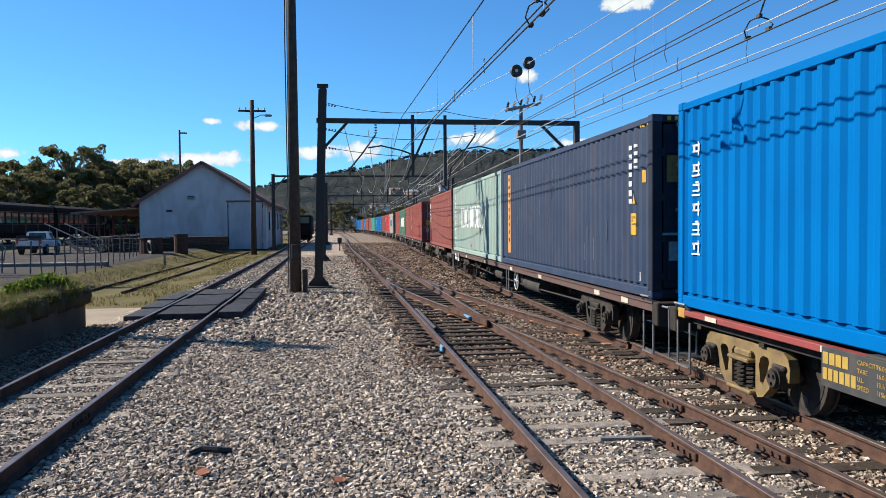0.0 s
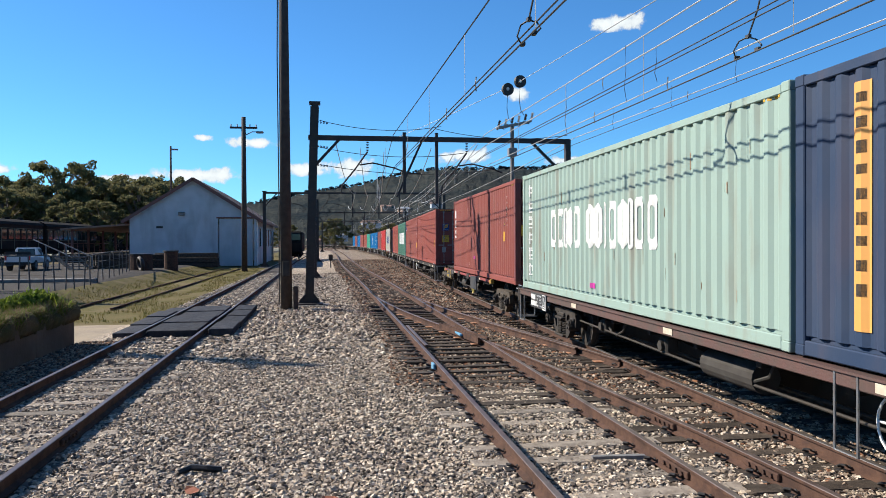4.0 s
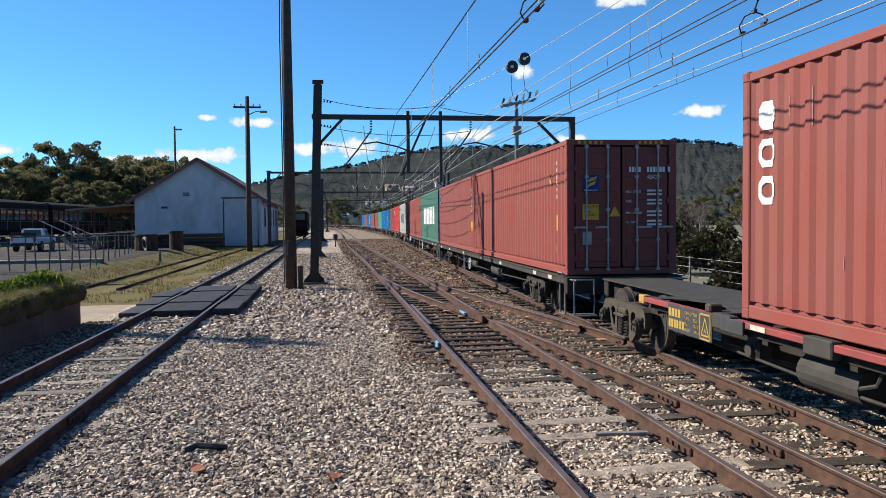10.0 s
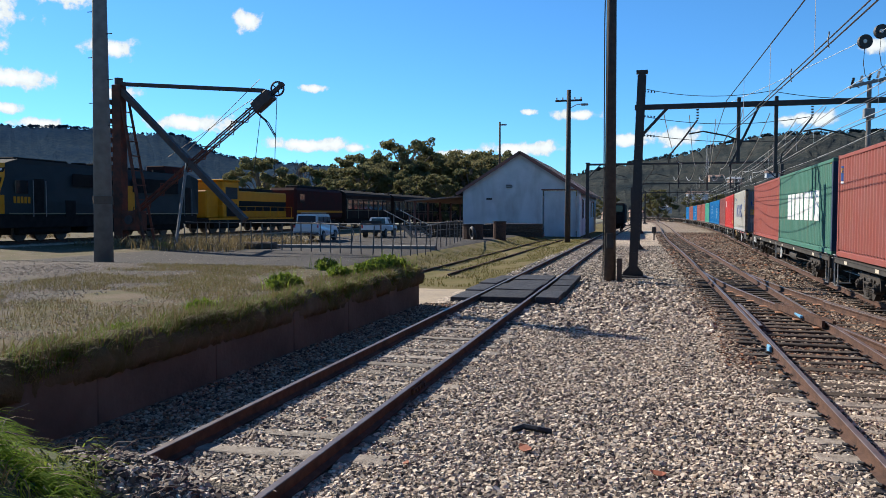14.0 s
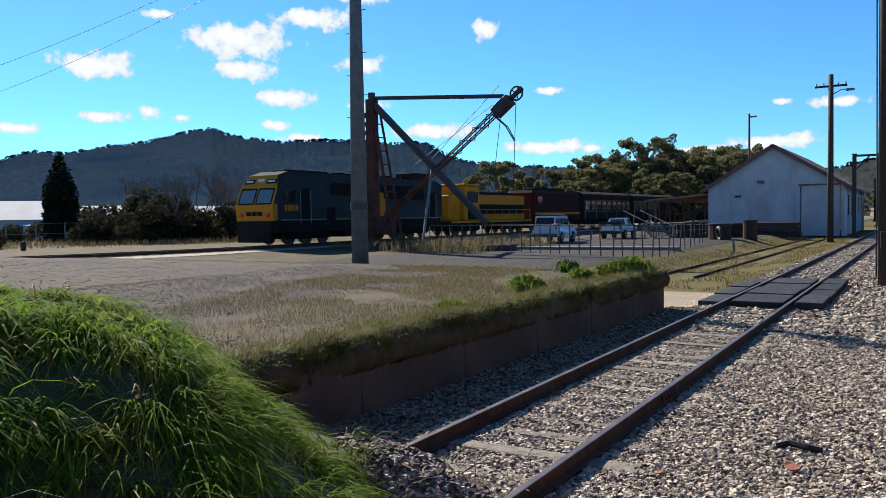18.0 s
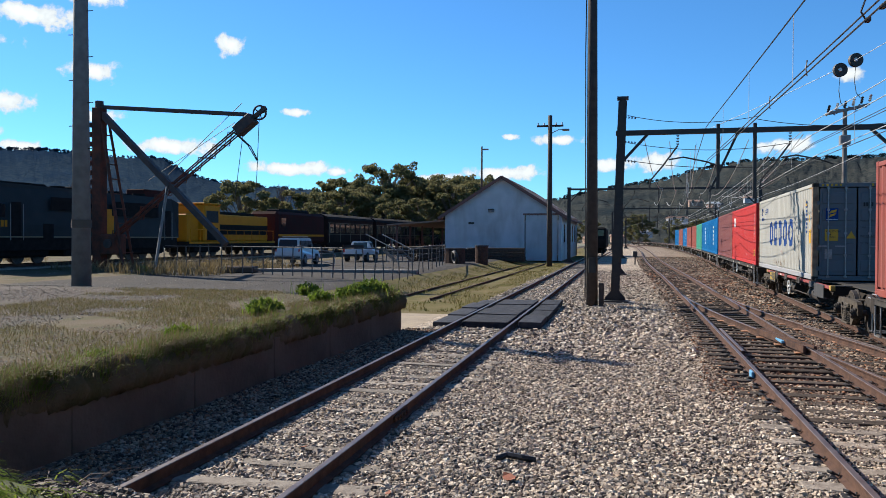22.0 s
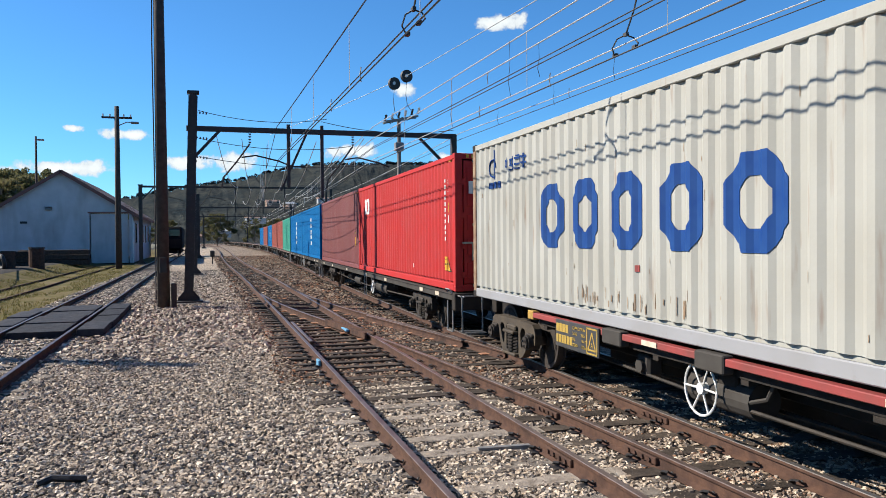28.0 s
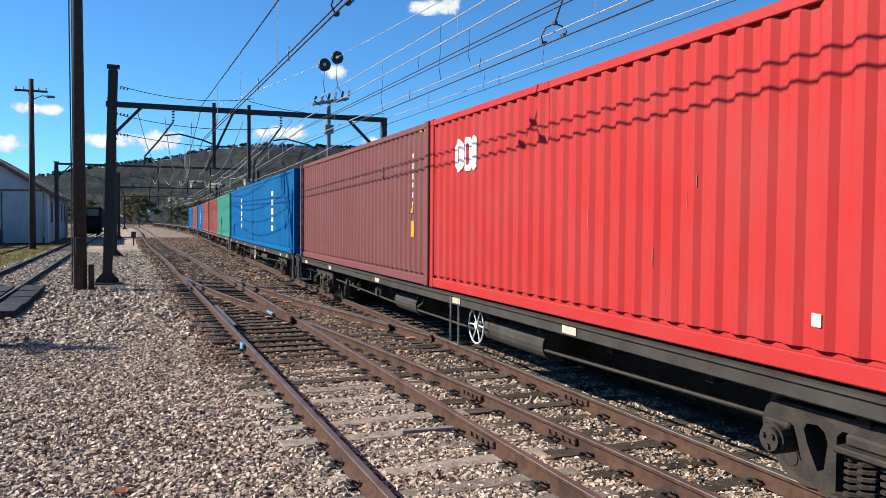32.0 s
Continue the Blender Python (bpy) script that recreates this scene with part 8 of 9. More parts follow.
M["bark"] = material("grey_brown_bark", (0.16, 0.125, 0.10), 0.9, second=(0.09, 0.07, 0.055), scale=6, amount=0.8, bump=0.5, bump_scale=20)
M["gum_leaf"] = material("olive_gum_foliage", (0.080, 0.088, 0.038), 0.75, second=(0.19, 0.165, 0.078), scale=0.3, amount=0.9, spec=0.12, through_light=0.4)
M["dark_leaf"] = material("dark_conifer_foliage", (0.009, 0.014, 0.008), 0.9, spec=0.05, second=(0.018, 0.024, 0.012), scale=1.5, amount=0.8)
M["twig"] = material("bare_twig_wood", (0.10, 0.075, 0.065), 0.9, second=(0.16, 0.12, 0.10), scale=5, amount=0.7)
M["shrub_leaf"] = material("dull_shrub_foliage", (0.030, 0.030, 0.014), 0.9, spec=0.05, second=(0.065, 0.05, 0.028), scale=2, amount=0.8, through_light=0.2)


def tree(name, label, m, h, spread, mat, seed, leaves=2600, size=0.3, clumps=16, low=0.4, lean=0.0):
    t = thing(name, label, "tree", m, "trees")
    r = random.Random(seed)
    bm = bmesh.new()
    tube(bm, [(0, 0, -0.5), (0.1 * spread * r.uniform(-1, 1) * 0.3, 0, h * 0.25), (r.uniform(-0.3, 0.3), r.uniform(-0.3, 0.3), h * 0.5), (r.uniform(-0.5, 0.5), 0, h * 0.8)], h * 0.018 + 0.06, 8)
    part("trunk", bm, M["bark"], t)
    cs, rs = [], []
    for i in range(clumps):
        a = i * 2.4 + r.uniform(-0.5, 0.5)
        u = low + (0.97 - low) * ((i + r.uniform(0, 1)) / clumps) ** 0.8
        d = spread * r.uniform(0.45, 1.0) * math.sqrt(max(0.04, 1 - ((u - low - 0.12) / (1.02 - low)) ** 2)) * (0.75 if u > 0.85 else 1)
        c = Vector((math.cos(a) * d, math.sin(a) * d, h * u))
        b = bmesh.new()
        tube(b, [(0, 0, h * max(0.15, u - 0.38)), (c.x * 0.45, c.y * 0.45, h * (u - 0.16)), c], 0.025 + h * 0.005, 5)
        part("limb", b, M["bark"], t)
        for k in range(4):
            e = spread * 0.17
            cs.append((c.x + r.uniform(-e, e), c.y + r.uniform(-e, e), c.z + r.uniform(-0.5, 0.5) * e))
            rs.append(spread * r.uniform(0.08, 0.17))
    part("crown", leaf_cloud("crown", cs, rs, leaves, size, mat, seed, 0.6), None, t)
    return t


def at_az(az, d, z=0.0):
    a = radians(az)
    return (-math.sin(a) * d, math.cos(a) * d, z)


gum_a = tree("gum_tree", "olive-green gum tree with open crown", pose(*at_az(17.2, 140, 0)), 15.6, 7.4, M["gum_leaf"], 5, 9500, 0.25, 22, 0.45)
gum_b = tree("gum_tree", "dense dark gum tree behind the carriages", pose(*at_az(13.9, 138, 0)), 12.4, 6.6, M["gum_leaf"], 8, 11000, 0.27, 34, 0.15)
gum_c = tree("gum_tree", "rounded gum tree behind the yard", pose(*at_az(27.6, 130, 0)), 11.0, 5.8, M["gum_leaf"], 12, 9500, 0.26, 30, 0.16)
for src, az, d, k in ((gum_b, 11.7, 142, 1.02), (gum_b, 10.2, 150, 0.95), (gum_c, 21.0, 140, 1.12), (gum_c, 19.2, 145, 1.0), (gum_b, 15.6, 150, 1.05), (gum_c, 23.6, 125, 0.85), (gum_c, 25.2, 150, 0.8), (gum_a, 12.8, 165, 0.9), (gum_b, 18.2, 128, 0.75), (gum_c, 14.7, 118, 0.72), (gum_c, 16.4, 120, 0.7), (gum_c, 30.5, 150, 0.7), (gum_b, 8.5, 170, 0.8), (gum_c, 22.3, 118, 0.66), (gum_b, 12.4, 132, 0.98), (gum_a, 14.6, 146, 0.92), (gum_b, 16.9, 136, 0.9), (gum_a, 19.9, 150, 0.88), (gum_c, 18.6, 134, 0.98), (gum_b, 9.4, 150, 0.9), (gum_c, 20.4, 128, 0.9), (gum_a, 10.9, 155, 0.95), (gum_b, 26.4, 150, 0.72), (gum_b, -1, 260, 0.8), (gum_c, -3.5, 240, 0.7), (gum_c, 2.5, 250, 0.7), (gum_b, -5, 270, 0.7), (gum_c, 4.5, 230, 0.8)):
    copy_thing(src, pose(*at_az(az, d, 0), 0, 0, az * 37 % 360) @ Matrix.Scale(k, 4))
gum_r = tree("gum_tree", "tall brown-green gum tree beyond the goods line", pose(*at_az(-35, 58, -0.6)), 8.0, 3.2, M["gum_leaf"], 21, 7500, 0.15, 28, 0.25)
for az, d, k in ((-38, 50, 1.1), (-43, 48, 1.0), (-30, 70, 0.8), (-50, 46, 1.05), (-27, 95, 0.7), (-58, 44, 0.9)):
    copy_thing(gum_r, pose(*at_az(az, d, -0.6), 0, 0, az * 53 % 360) @ Matrix.Scale(k, 4))
cyp = thing("cypress_tree", "dense dark columnar cypress by the boundary fence", "tree", pose(*at_az(57.7, 76, 0.4)) @ Matrix.Scale(1.12, 4), "trees")
part("trunk", rod(bmesh.new(), (0, 0, -0.4), (0, 0, 6), 0.2, 0.05, 8), M["bark"], cyp)
part("crown", leaf_cloud("crown", [(0, 0, 0.5 + i * 0.42) for i in range(16)], [1.35 * min(1, (17 - i) / 9) for i in range(16)], 6000, 0.16, M["dark_leaf"], 4, 0.9), None, cyp)


def bare_tree(name, label, m, h, seed, spread=0.5, n=60):
    t = thing(name, label, "tree", m, "bare trees")
    r = random.Random(seed)
    bm = bmesh.new()
    rod(bm, (0, 0, -0.3), (0, 0, h * 0.35), h * 0.022, h * 0.015, 7)
    part("trunk", bm, M["twig"], t)
    bm = bmesh.new()

    def grow(p, d, ln, rad, depth):
        q = p + d * ln
        rod(bm, p, q, rad, rad * 0.6, 4, caps=False)
        if depth:
            for _ in range(3):
                e = (d + Vector((r.uniform(-1, 1), r.uniform(-1, 1), r.uniform(-0.2, 0.6))) * spread).normalized()
                grow(q, e, ln * r.uniform(0.6, 0.85), rad * 0.6, depth - 1)
    for _ in range(4):
        d = Vector((r.uniform(-1, 1) * spread, r.uniform(-1, 1) * spread, 1)).normalized()
        grow(Vector((0, 0, h * r.uniform(0.2, 0.35))), d, h * 0.22, h * 0.011, 4)
    part("crown", bm, M["twig"], t)
    return t


bt = bare_tree("bare_tree", "leafless grey-brown winter tree", pose(*at_az(49.5, 72, 0.3)), 6.2, 3, 0.7)
for az, d, k in ((52.5, 74, 0.85), (46.8, 78, 0.9), (55.5, 70, 0.6), (44.8, 84, 0.85), (51.0, 90, 1.0), (47.9, 70, 0.95), (53.6, 88, 1.2), (50.4, 66, 1.05), (48.8, 75, 1.25), (46.4, 82, 1.2), (36.5, 110, 1.5), (33.8, 115, 1.4), (-33, 24, 0.55), (-36.5, 26, 0.6), (-41, 27, 0.6), (-31, 40, 0.6)):
    copy_thing(bt, pose(*at_az(az, d, 0.2 if az > 0 else -0.7), 0, 0, az * 71 % 360) @ Matrix.Scale(k, 4))
pop = bare_tree("bare_poplar", "slender leafless poplar beyond the yard", pose(*at_az(24.8, 150, 0)), 12, 6, 0.22)
for az, d, k in ((14.9, 150, 1.05), (14.4, 152, 1.1), (22.6, 160, 0.8), (15.3, 155, 0.95), (37.6, 130, 0.9)):
    copy_thing(pop, pose(*at_az(az, d, 0), 0, 0, az * 91 % 360) @ Matrix.Scale(k, 4))
shrub = thing("shrub", "low dull green shrub along the boundary", "shrub", pose(*at_az(54.6, 70, 0.3)), "shrubs")
part("foliage", leaf_cloud("foliage", [(0, 0, 0.8), (1.1, 0.3, 0.6), (-1.0, 0.2, 0.7), (0.3, 0.6, 1.5), (-0.5, -0.2, 1.2)], [0.9, 0.8, 0.85, 0.7, 0.8], 1800, 0.13, M["shrub_leaf"], 31), None, shrub)
for az, d, k in ((56.2, 72, 1.0), (53, 69, 1.2), (51.3, 72, 1.7), (48.6, 70, 1.1), (46.2, 74, 1.3), (50, 76, 1.5), (45, 80, 1.4), (60.5, 75, 1.0), (63, 60, 1.2), (55.4, 66, 1.5), (52.2, 65, 1.7), (54.0, 74, 2.0), (49.4, 66, 1.6), (47.4, 68, 1.8), (51.8, 70, 2.4), (57, 78, 2.0), (-29, 30, 1.0), (-33.5, 22, 0.8), (-37, 23, 0.9), (-25, 50, 1.3), (-21, 70, 1.4), (-16, 110, 1.6), (-13, 160, 2.0), (-9, 210, 2.2), (-40, 20, 0.9), (-46, 22, 1.0)):
    copy_thing(shrub, pose(*at_az(az, d, 0.2 if az > 0 else -0.8), 0, 0, az * 67 % 360) @ Matrix.Scale(k, 4))

# far sheds, houses and a boundary fence
M["far_white"] = material("white_sheet_metal", (0.34, 0.36, 0.39), 0.8, second=(0.26, 0.28, 0.31), scale=0.3, amount=0.7)
M["far_brick"] = material("far_house_brick", (0.24, 0.15, 0.11), 0.8, second=(0.3, 0.2, 0.15), scale=0.4, amount=0.7)


def house(name, label, m, w, d, h, wall_mat, roof_mat):
    b = thing(name, label, "building", m, "far buildings")
    part("wall", boxed(-w / 2, -d / 2, -1, w / 2, d / 2, h), wall_mat, b)
    bm = bmesh.new()
    v = [bm.verts.new(p) for p in ((-w / 2 - 0.4, -d / 2 - 0.4, h), (w / 2 + 0.4, -d / 2 - 0.4, h), (w / 2 + 0.4, d / 2 + 0.4, h), (-w / 2 - 0.4, d / 2 + 0.4, h), (-w / 2 - 0.4, 0, h + d * 0.22), (w / 2 + 0.4, 0, h + d * 0.22))]
    for f in ((0, 1, 5, 4), (2, 3, 4, 5), (3, 0, 4), (1, 2, 5), (3, 2, 1, 0)):
        bm.faces.new([v[i] for i in f])
    part("roof", bm, roof_mat, b)
    for k in range(max(2, int(w / 4))):
        part("window", boxed(-w / 2 + 1 + k * 4, -d / 2 - 0.05, 1.0, -w / 2 + 2.4 + k * 4, -d / 2 + 0.02, 2.2), M["dark_glass"], b)
    return b


for az, d, w, h, z in ((59.5, 150, 22, 2.6, -0.8), (62, 145, 16, 3.2, -0.4), (54.6, 142, 24, 2.5, -0.6), (49.5, 150, 26, 2.4, -0.6)):
    house("industrial_shed", "long white sheet-metal shed beyond the boundary", pose(*at_az(az, d, z), 0, 0, az - 4), w, 14, h, M["far_white"], M["far_white"])
for i, (az, d, z, k) in enumerate(((-1.5, 330, 6, 0), (0.4, 345, 4, 1), (-3.6, 360, 12, 0), (-6.0, 400, 20, 1), (-8.4, 430, 24, 0), (2.2, 350, 3, 1), (-11.5, 450, 24, 1), (-4.8, 420, 22, 1), (20.5, 420, 6, 0))):
    house("house", "distant house with pale walls on the hillside" if k == 0 else "distant brick house with dark roof", pose(*at_az(az, d, z - 2.5), 0, 0, az + i * 13 % 40), 5 + i % 3 * 1.5, 4.5, 1.6, M["far_white"] if k == 0 else M["far_brick"], M["far_white"] if i % 3 == 0 else M["roof_iron"])
bfence = thing("boundary_fence", "grey wire boundary fence with steel posts", "fence", group="yard fences")
prev = None
for k in range(15):
    x, y, _ = at_az(66 - k * 1.7, 66 + k * 0.6)
    part("fence_post", rod(bmesh.new(), (x, y, 0), (x, y, 2.3), 0.05, n=6), M["galvanised"], bfence)
    if prev:
        for hh in (0.7, 1.4, 2.2):
            part("fence_wire", rod(bmesh.new(), (*prev, hh), (x, y, hh), 0.02, n=4), M["galvanised"], bfence)
    prev = (x, y)
# scrub and yards beyond the goods line
for i, (az, d) in enumerate(((-12.2, 150), (-13.1, 120), (-14.4, 96), (-15.2, 130), (-16.1, 84), (-17.4, 104), (-18.3, 70), (-19.5, 90), (-20.4, 60), (-22, 78), (-23.2, 52), (-24.5, 66), (-26, 44), (-27.5, 58), (-11.2, 190), (-10.2, 230))):
    copy_thing(shrub, pose(*at_az(az, d, -0.8), 0, 0, i * 77 % 360) @ Matrix.Scale(1.1 + 0.25 * (i % 4), 4))
    if i % 2 == 0:
        copy_thing(bt, pose(*at_az(az - 0.7, d + 9, -0.8), 0, 0, i * 51 % 360) @ Matrix.Scale(0.75 + 0.12 * (i % 3), 4))
    if i % 5 == 1:
        copy_thing(gum_r, pose(*at_az(az - 0.4, d + 22, -0.8), 0, 0, i * 33 % 360) @ Matrix.Scale(0.7, 4))
for az, d, w in ((-14.6, 140, 8), (-18.8, 125, 7), (-22.6, 110, 9), (-12.6, 210, 9)):
    house("workshop", "low pale workshop beyond the goods line", pose(*at_az(az, d, -0.9), 0, 0, az + 20), w, 6, 2.4, M["far_white"], M["roof_iron"])
side_fence = thing("boundary_fence", "dark wire fence beyond the goods line", "fence", group="yard fences")
for k in range(16):
    a = (13.6 + 0.12 * k, 22 + k * 6.0)
    part("fence_post", rod(bmesh.new(), (*a, -0.9), (*a, 0.75), 0.05, n=6), M["galvanised"], side_fence)
    if k:
        for hh in (0.0, 0.35, 0.7):
            part("fence_wire", rod(bmesh.new(), (*last, hh), (*a, hh), 0.012, n=4), M["galvanised"], side_fence)
    last = a
post = tagged(part("short_post", boxed(-0.12, -0.12, 0, 0.12, 0.12, 1.1, 0.03), M["sleeper_dark"], None, m=pose(*at_az(60, 55), 0)), "short dark timber post in the grass", "post")

# ---- grass and weeds ----
M["lush"] = material("lush_green_grass", (0.095, 0.18, 0.012), 0.8, spec=0.1, second=(0.20, 0.29, 0.03), scale=2.2, amount=0.9, stains=(0.22, 0.18, 0.05), stain_scale=1.3, stain_amount=0.5, through_light=0.55)
M["straw"] = material("dry_straw_grass", (0.192, 0.141, 0.0629), 0.8, second=(0.111, 0.0814, 0.037), scale=3, amount=0.9, through_light=0.3)
M["weed"] = material("green_weed", (0.085, 0.125, 0.016), 0.7, spec=0.15, second=(0.15, 0.17, 0.035), scale=3, amount=0.9, through_light=0.35)
M["dry_turf"] = material("half_dry_turf", (0.105, 0.105, 0.028), 0.75, spec=0.12, second=(0.19, 0.15, 0.065), scale=2.2, amount=0.95, through_light=0.3)


def blades(name, roots, length, width, mat, label, seed, flow=(0, 0), swirl=0.0, droop=1.0, kind="stuff", bend=0.0):
    """Curved grass blades of three segments."""
    r = np.random.RandomState(seed)
    p = np.array(roots)
    n = len(p)
    a = r.uniform(0, math.tau, n)
    d = np.stack([np.cos(a), np.sin(a)], 1) * r.uniform(0.3, 1, n)[:, None] + np.array(flow)
    if swirl:
        d += swirl * np.array([(noise.noise(Vector((q[0] * 1.3, q[1] * 1.3, 1))), noise.noise(Vector((q[0] * 1.3, q[1] * 1.3, 6)))) for q in roots])
    ln = np.linalg.norm(d, axis=1)[:, None]
    d = d / ln * np.maximum(ln, bend)
    L = length * r.uniform(0.5, 1.25, n)[:, None]
    if swirl:
        L *= np.array([1 + 0.7 * noise.noise(Vector((q[0] * 2.3, q[1] * 2.3, 3))) for q in roots])[:, None]
    w = width * r.uniform(0.6, 1.3, n)[:, None]
    side = np.stack([-np.sin(a), np.cos(a), np.zeros(n)], 1)
    out = []
    for u in (0.0, 0.35, 0.7, 1.0):
        c = p.copy()
        c[:, :2] += d * L * (u * 0.25 + 0.6 * u * u)
        c[:, 2] += (L * (u - 0.62 * droop * u * u * np.linalg.norm(d, axis=1)[:, None]))[:, 0]
        k = (1.0, 0.9, 0.6, 0.06)[int(u * 3.01)]
        out += [c - side * w * k, c + side * w * k]
    v = np.stack(out, 1).reshape(-1, 3)
    b = (np.arange(n) * 8)[:, None]
    f = np.concatenate([b + np.array([0, 1, 3, 2]), b + np.array([2, 3, 5, 4]), b + np.array([4, 5, 7, 6])])
    me = mesh_from(name, v.tolist(), f.tolist(), [mat])
    return tagged(new(name, me), label, "grass", kind=kind)


def tussocks(name, centres, per, length, width, mat, label, seed, way):
    """Clumps of long blades: each clump leans one way, rises and flops over."""
    r = np.random.RandomState(seed)
    c = np.repeat(np.array(centres), per, 0)
    n = len(c)
    swirl = np.array([noise.noise(Vector((q[0] * 0.9, q[1] * 0.9, 2))) * 2.6 for q in centres])
    a = np.repeat(way + swirl + r.normal(size=len(centres)) * 0.45, per) + r.normal(size=n) * 0.42
    L = length * np.repeat(r.uniform(0.65, 1.25, len(centres)), per) * r.uniform(0.55, 1.2, n)
    rise, fall = r.uniform(0.55, 1.0, n), r.uniform(0.75, 1.15, n)
    w = width * r.uniform(0.6, 1.3, n)
    d = np.stack([np.cos(a), np.sin(a), np.zeros(n)], 1)
    side = np.stack([-np.sin(a), np.cos(a), r.uniform(-0.5, 0.5, n)], 1)
    root = c + np.concatenate([r.normal(size=(n, 2)) * 0.045, np.zeros((n, 1))], 1)
    out = []
    for u, k in ((0.0, 1.0), (0.25, 1.0), (0.5, 0.85), (0.75, 0.6), (1.0, 0.05)):
        q = root + d * (L * (0.25 * u + 0.68 * u * u))[:, None]
        q[:, 2] += L * (rise * u - fall * u * u)
        out += [q - side * (w * k)[:, None], q + side * (w * k)[:, None]]
    v = np.stack(out, 1).reshape(-1, 3)
    b = (np.arange(n) * 10)[:, None]
    f = np.concatenate([b + np.array([0, 1, 3, 2]) + 2 * i for i in range(4)])
    return tagged(new(name, mesh_from(name, v.tolist(), f.tolist(), [mat])), label, "grass", kind="stuff")


r = np.random.RandomState(6)
roots = []
while len(roots) < 3600:
    near = len(roots) > 1200
    x, y = (r.uniform(-7.0, -2.6), r.uniform(-1.6, 5.6)) if near else (r.uniform(-11.0, -2.6), r.uniform(-1.6, 6.6))
    if mound(x, y) > 0.15 + 0.25 * r.rand() and noise.noise(Vector((x * 1.9, y * 1.9, 0))) > -0.42 + 0.3 * r.rand():
        roots.append((x, y, height(x, y) - 0.03))
tussocks("mound_grass", roots, 14, 0.4, 0.0058, M["lush"], "long lush green grass flopping over a mound", 2, -0.5)
roots = []
while len(roots) < 1300:
    x, y = r.uniform(-11.0, -3.2), r.uniform(-0.5, 6.6)
    if mound(x, y) > 0.3:
        roots.append((x, y, height(x, y)))
blades("mound_straw", roots, 0.36, 0.006, M["straw"], "dry blades among the green mound grass", 3, (0.5, -0.3), 1.3, 1.25, bend=0.9)
roots, roots2 = [], []
for _ in range(110000):
    y = r.uniform(5.4, 19.7)
    d = abs(r.normal()) * 0.28 - 0.06
    x = wall_x(y) - 0.05 - d
    if r.rand() < 0.1 + 0.9 * max(0, noise.noise(Vector((x * 2.2, y * 1.8, 3)))):
        (roots if r.rand() < 0.5 else roots2).append((x, y, max(height(x, y), 0.72 if d < 0.45 else 0.6) - 0.02 - 0.1 * (d < 0)))
    if len(roots) > 9000:
        break
for _ in range(5200):
    y = r.uniform(5.4, 19.7)
    if noise.noise(Vector((y * 1.4, 0, 12))) > -0.25:
        (roots if r.rand() < 0.4 else roots2).append((wall_x(y) + r.uniform(-0.12, 0.05), y, r.uniform(0.45, 0.72)))
blades("bank_straw", roots, 0.27, 0.005, M["straw"], "dry tufts along the edge of the bank", 4, (0.35, -0.1), 0, 0.9)
blades("bank_grass", roots2, 0.24, 0.006, M["weed"], "green weeds along the edge of the bank", 5, (0.3, 0), 0, 0.9)
roots, roots2 = [], []
for _ in range(90000):
    x, y = r.uniform(-16, -6.3), r.uniform(6, 21)
    k = noise.noise(Vector((x * 0.55, y * 0.55, 5)))
    if k > -0.12 and r.rand() < 0.2 + 0.1 * (y - 6) and x > -9.0 - 0.28 * y:
        (roots if r.rand() < 0.36 else roots2).append((x, y, height(x, y) - 0.01))
    if len(roots) > 9000:
        break
blades("turf_straw", roots, 0.13, 0.004, M["straw"], "short dry turf on the bank", 7, (0, 0), 0, 0.7)
blades("turf_green", roots2, 0.11, 0.004, M["dry_turf"], "short half-dry turf on the bank", 8, (0, 0), 0, 0.7)
for i, (x, y, s, n) in enumerate(((-6.4, 19.0, 0.52, 1100), (-6.6, 18.2, 0.42, 700), (-7.0, 14.2, 0.38, 560), (-6.6, 10.6, 0.25, 260), (-7.2, 17.6, 0.3, 300), (-8.2, 19.2, 0.34, 350), (-6.3, 8.3, 0.22, 220), (-25.2, 37.2, 0.35, 260))):
    t = thing("weed_clump", "bright green leafy weed clump on the bank", "weed", pose(x, y, height(x, y)), "weed clumps")
    part("foliage", leaf_cloud("foliage", [(0, 0, s * 0.5), (s * 0.6, 0, s * 0.4), (-s * 0.6, s * 0.2, s * 0.4), (0, -s * 0.5, s * 0.35)], [s * 0.6, s * 0.5, s * 0.5, s * 0.45], n, 0.055, M["weed"], 40 + i), None, t)
    rr = np.random.RandomState(i)
    g = blades("stalk_tuft", (rr.normal(size=(120, 3)) * (s * 0.5, s * 0.5, 0)).tolist(), s * 1.1, 0.008, M["lush"], "", 50 + i, (0, 0), 0, 0.5, "")
    g.parent = t
    for key in ("category", "kind"):
        if key in g:
            del g[key]
roots = []
for _ in range(5200):
    az = r.uniform(40, 68)
    d = r.uniform(58, 72)
    x, y, _z = at_az(az, d)
    roots.append((x, y, 0.3))
for _ in range(2600):
    roots.append((r.uniform(-29.3, -20), r.uniform(34.5, 46), 0.3))
blades("tall_straw", roots, 0.75, 0.02, M["straw"], "tall dry grass along the yard track", 9, (0, 0), 0, 0.4)
roots = []
for _ in range(13000):
    x, y = r.uniform(-10.5, -5.2), r.uniform(24.5, 74)
    if abs(x + 3.7) > 1.5 and noise.noise(Vector((x * 0.8, y * 0.25, 1))) > -0.1:
        roots.append((x, y, height(x, y)))
blades("mossy_turf", roots, 0.12, 0.014, M["dry_turf"], "mossy half-dry turf round the old rails", 10, (0, 0), 0, 0.7)
bm = bmesh.new()
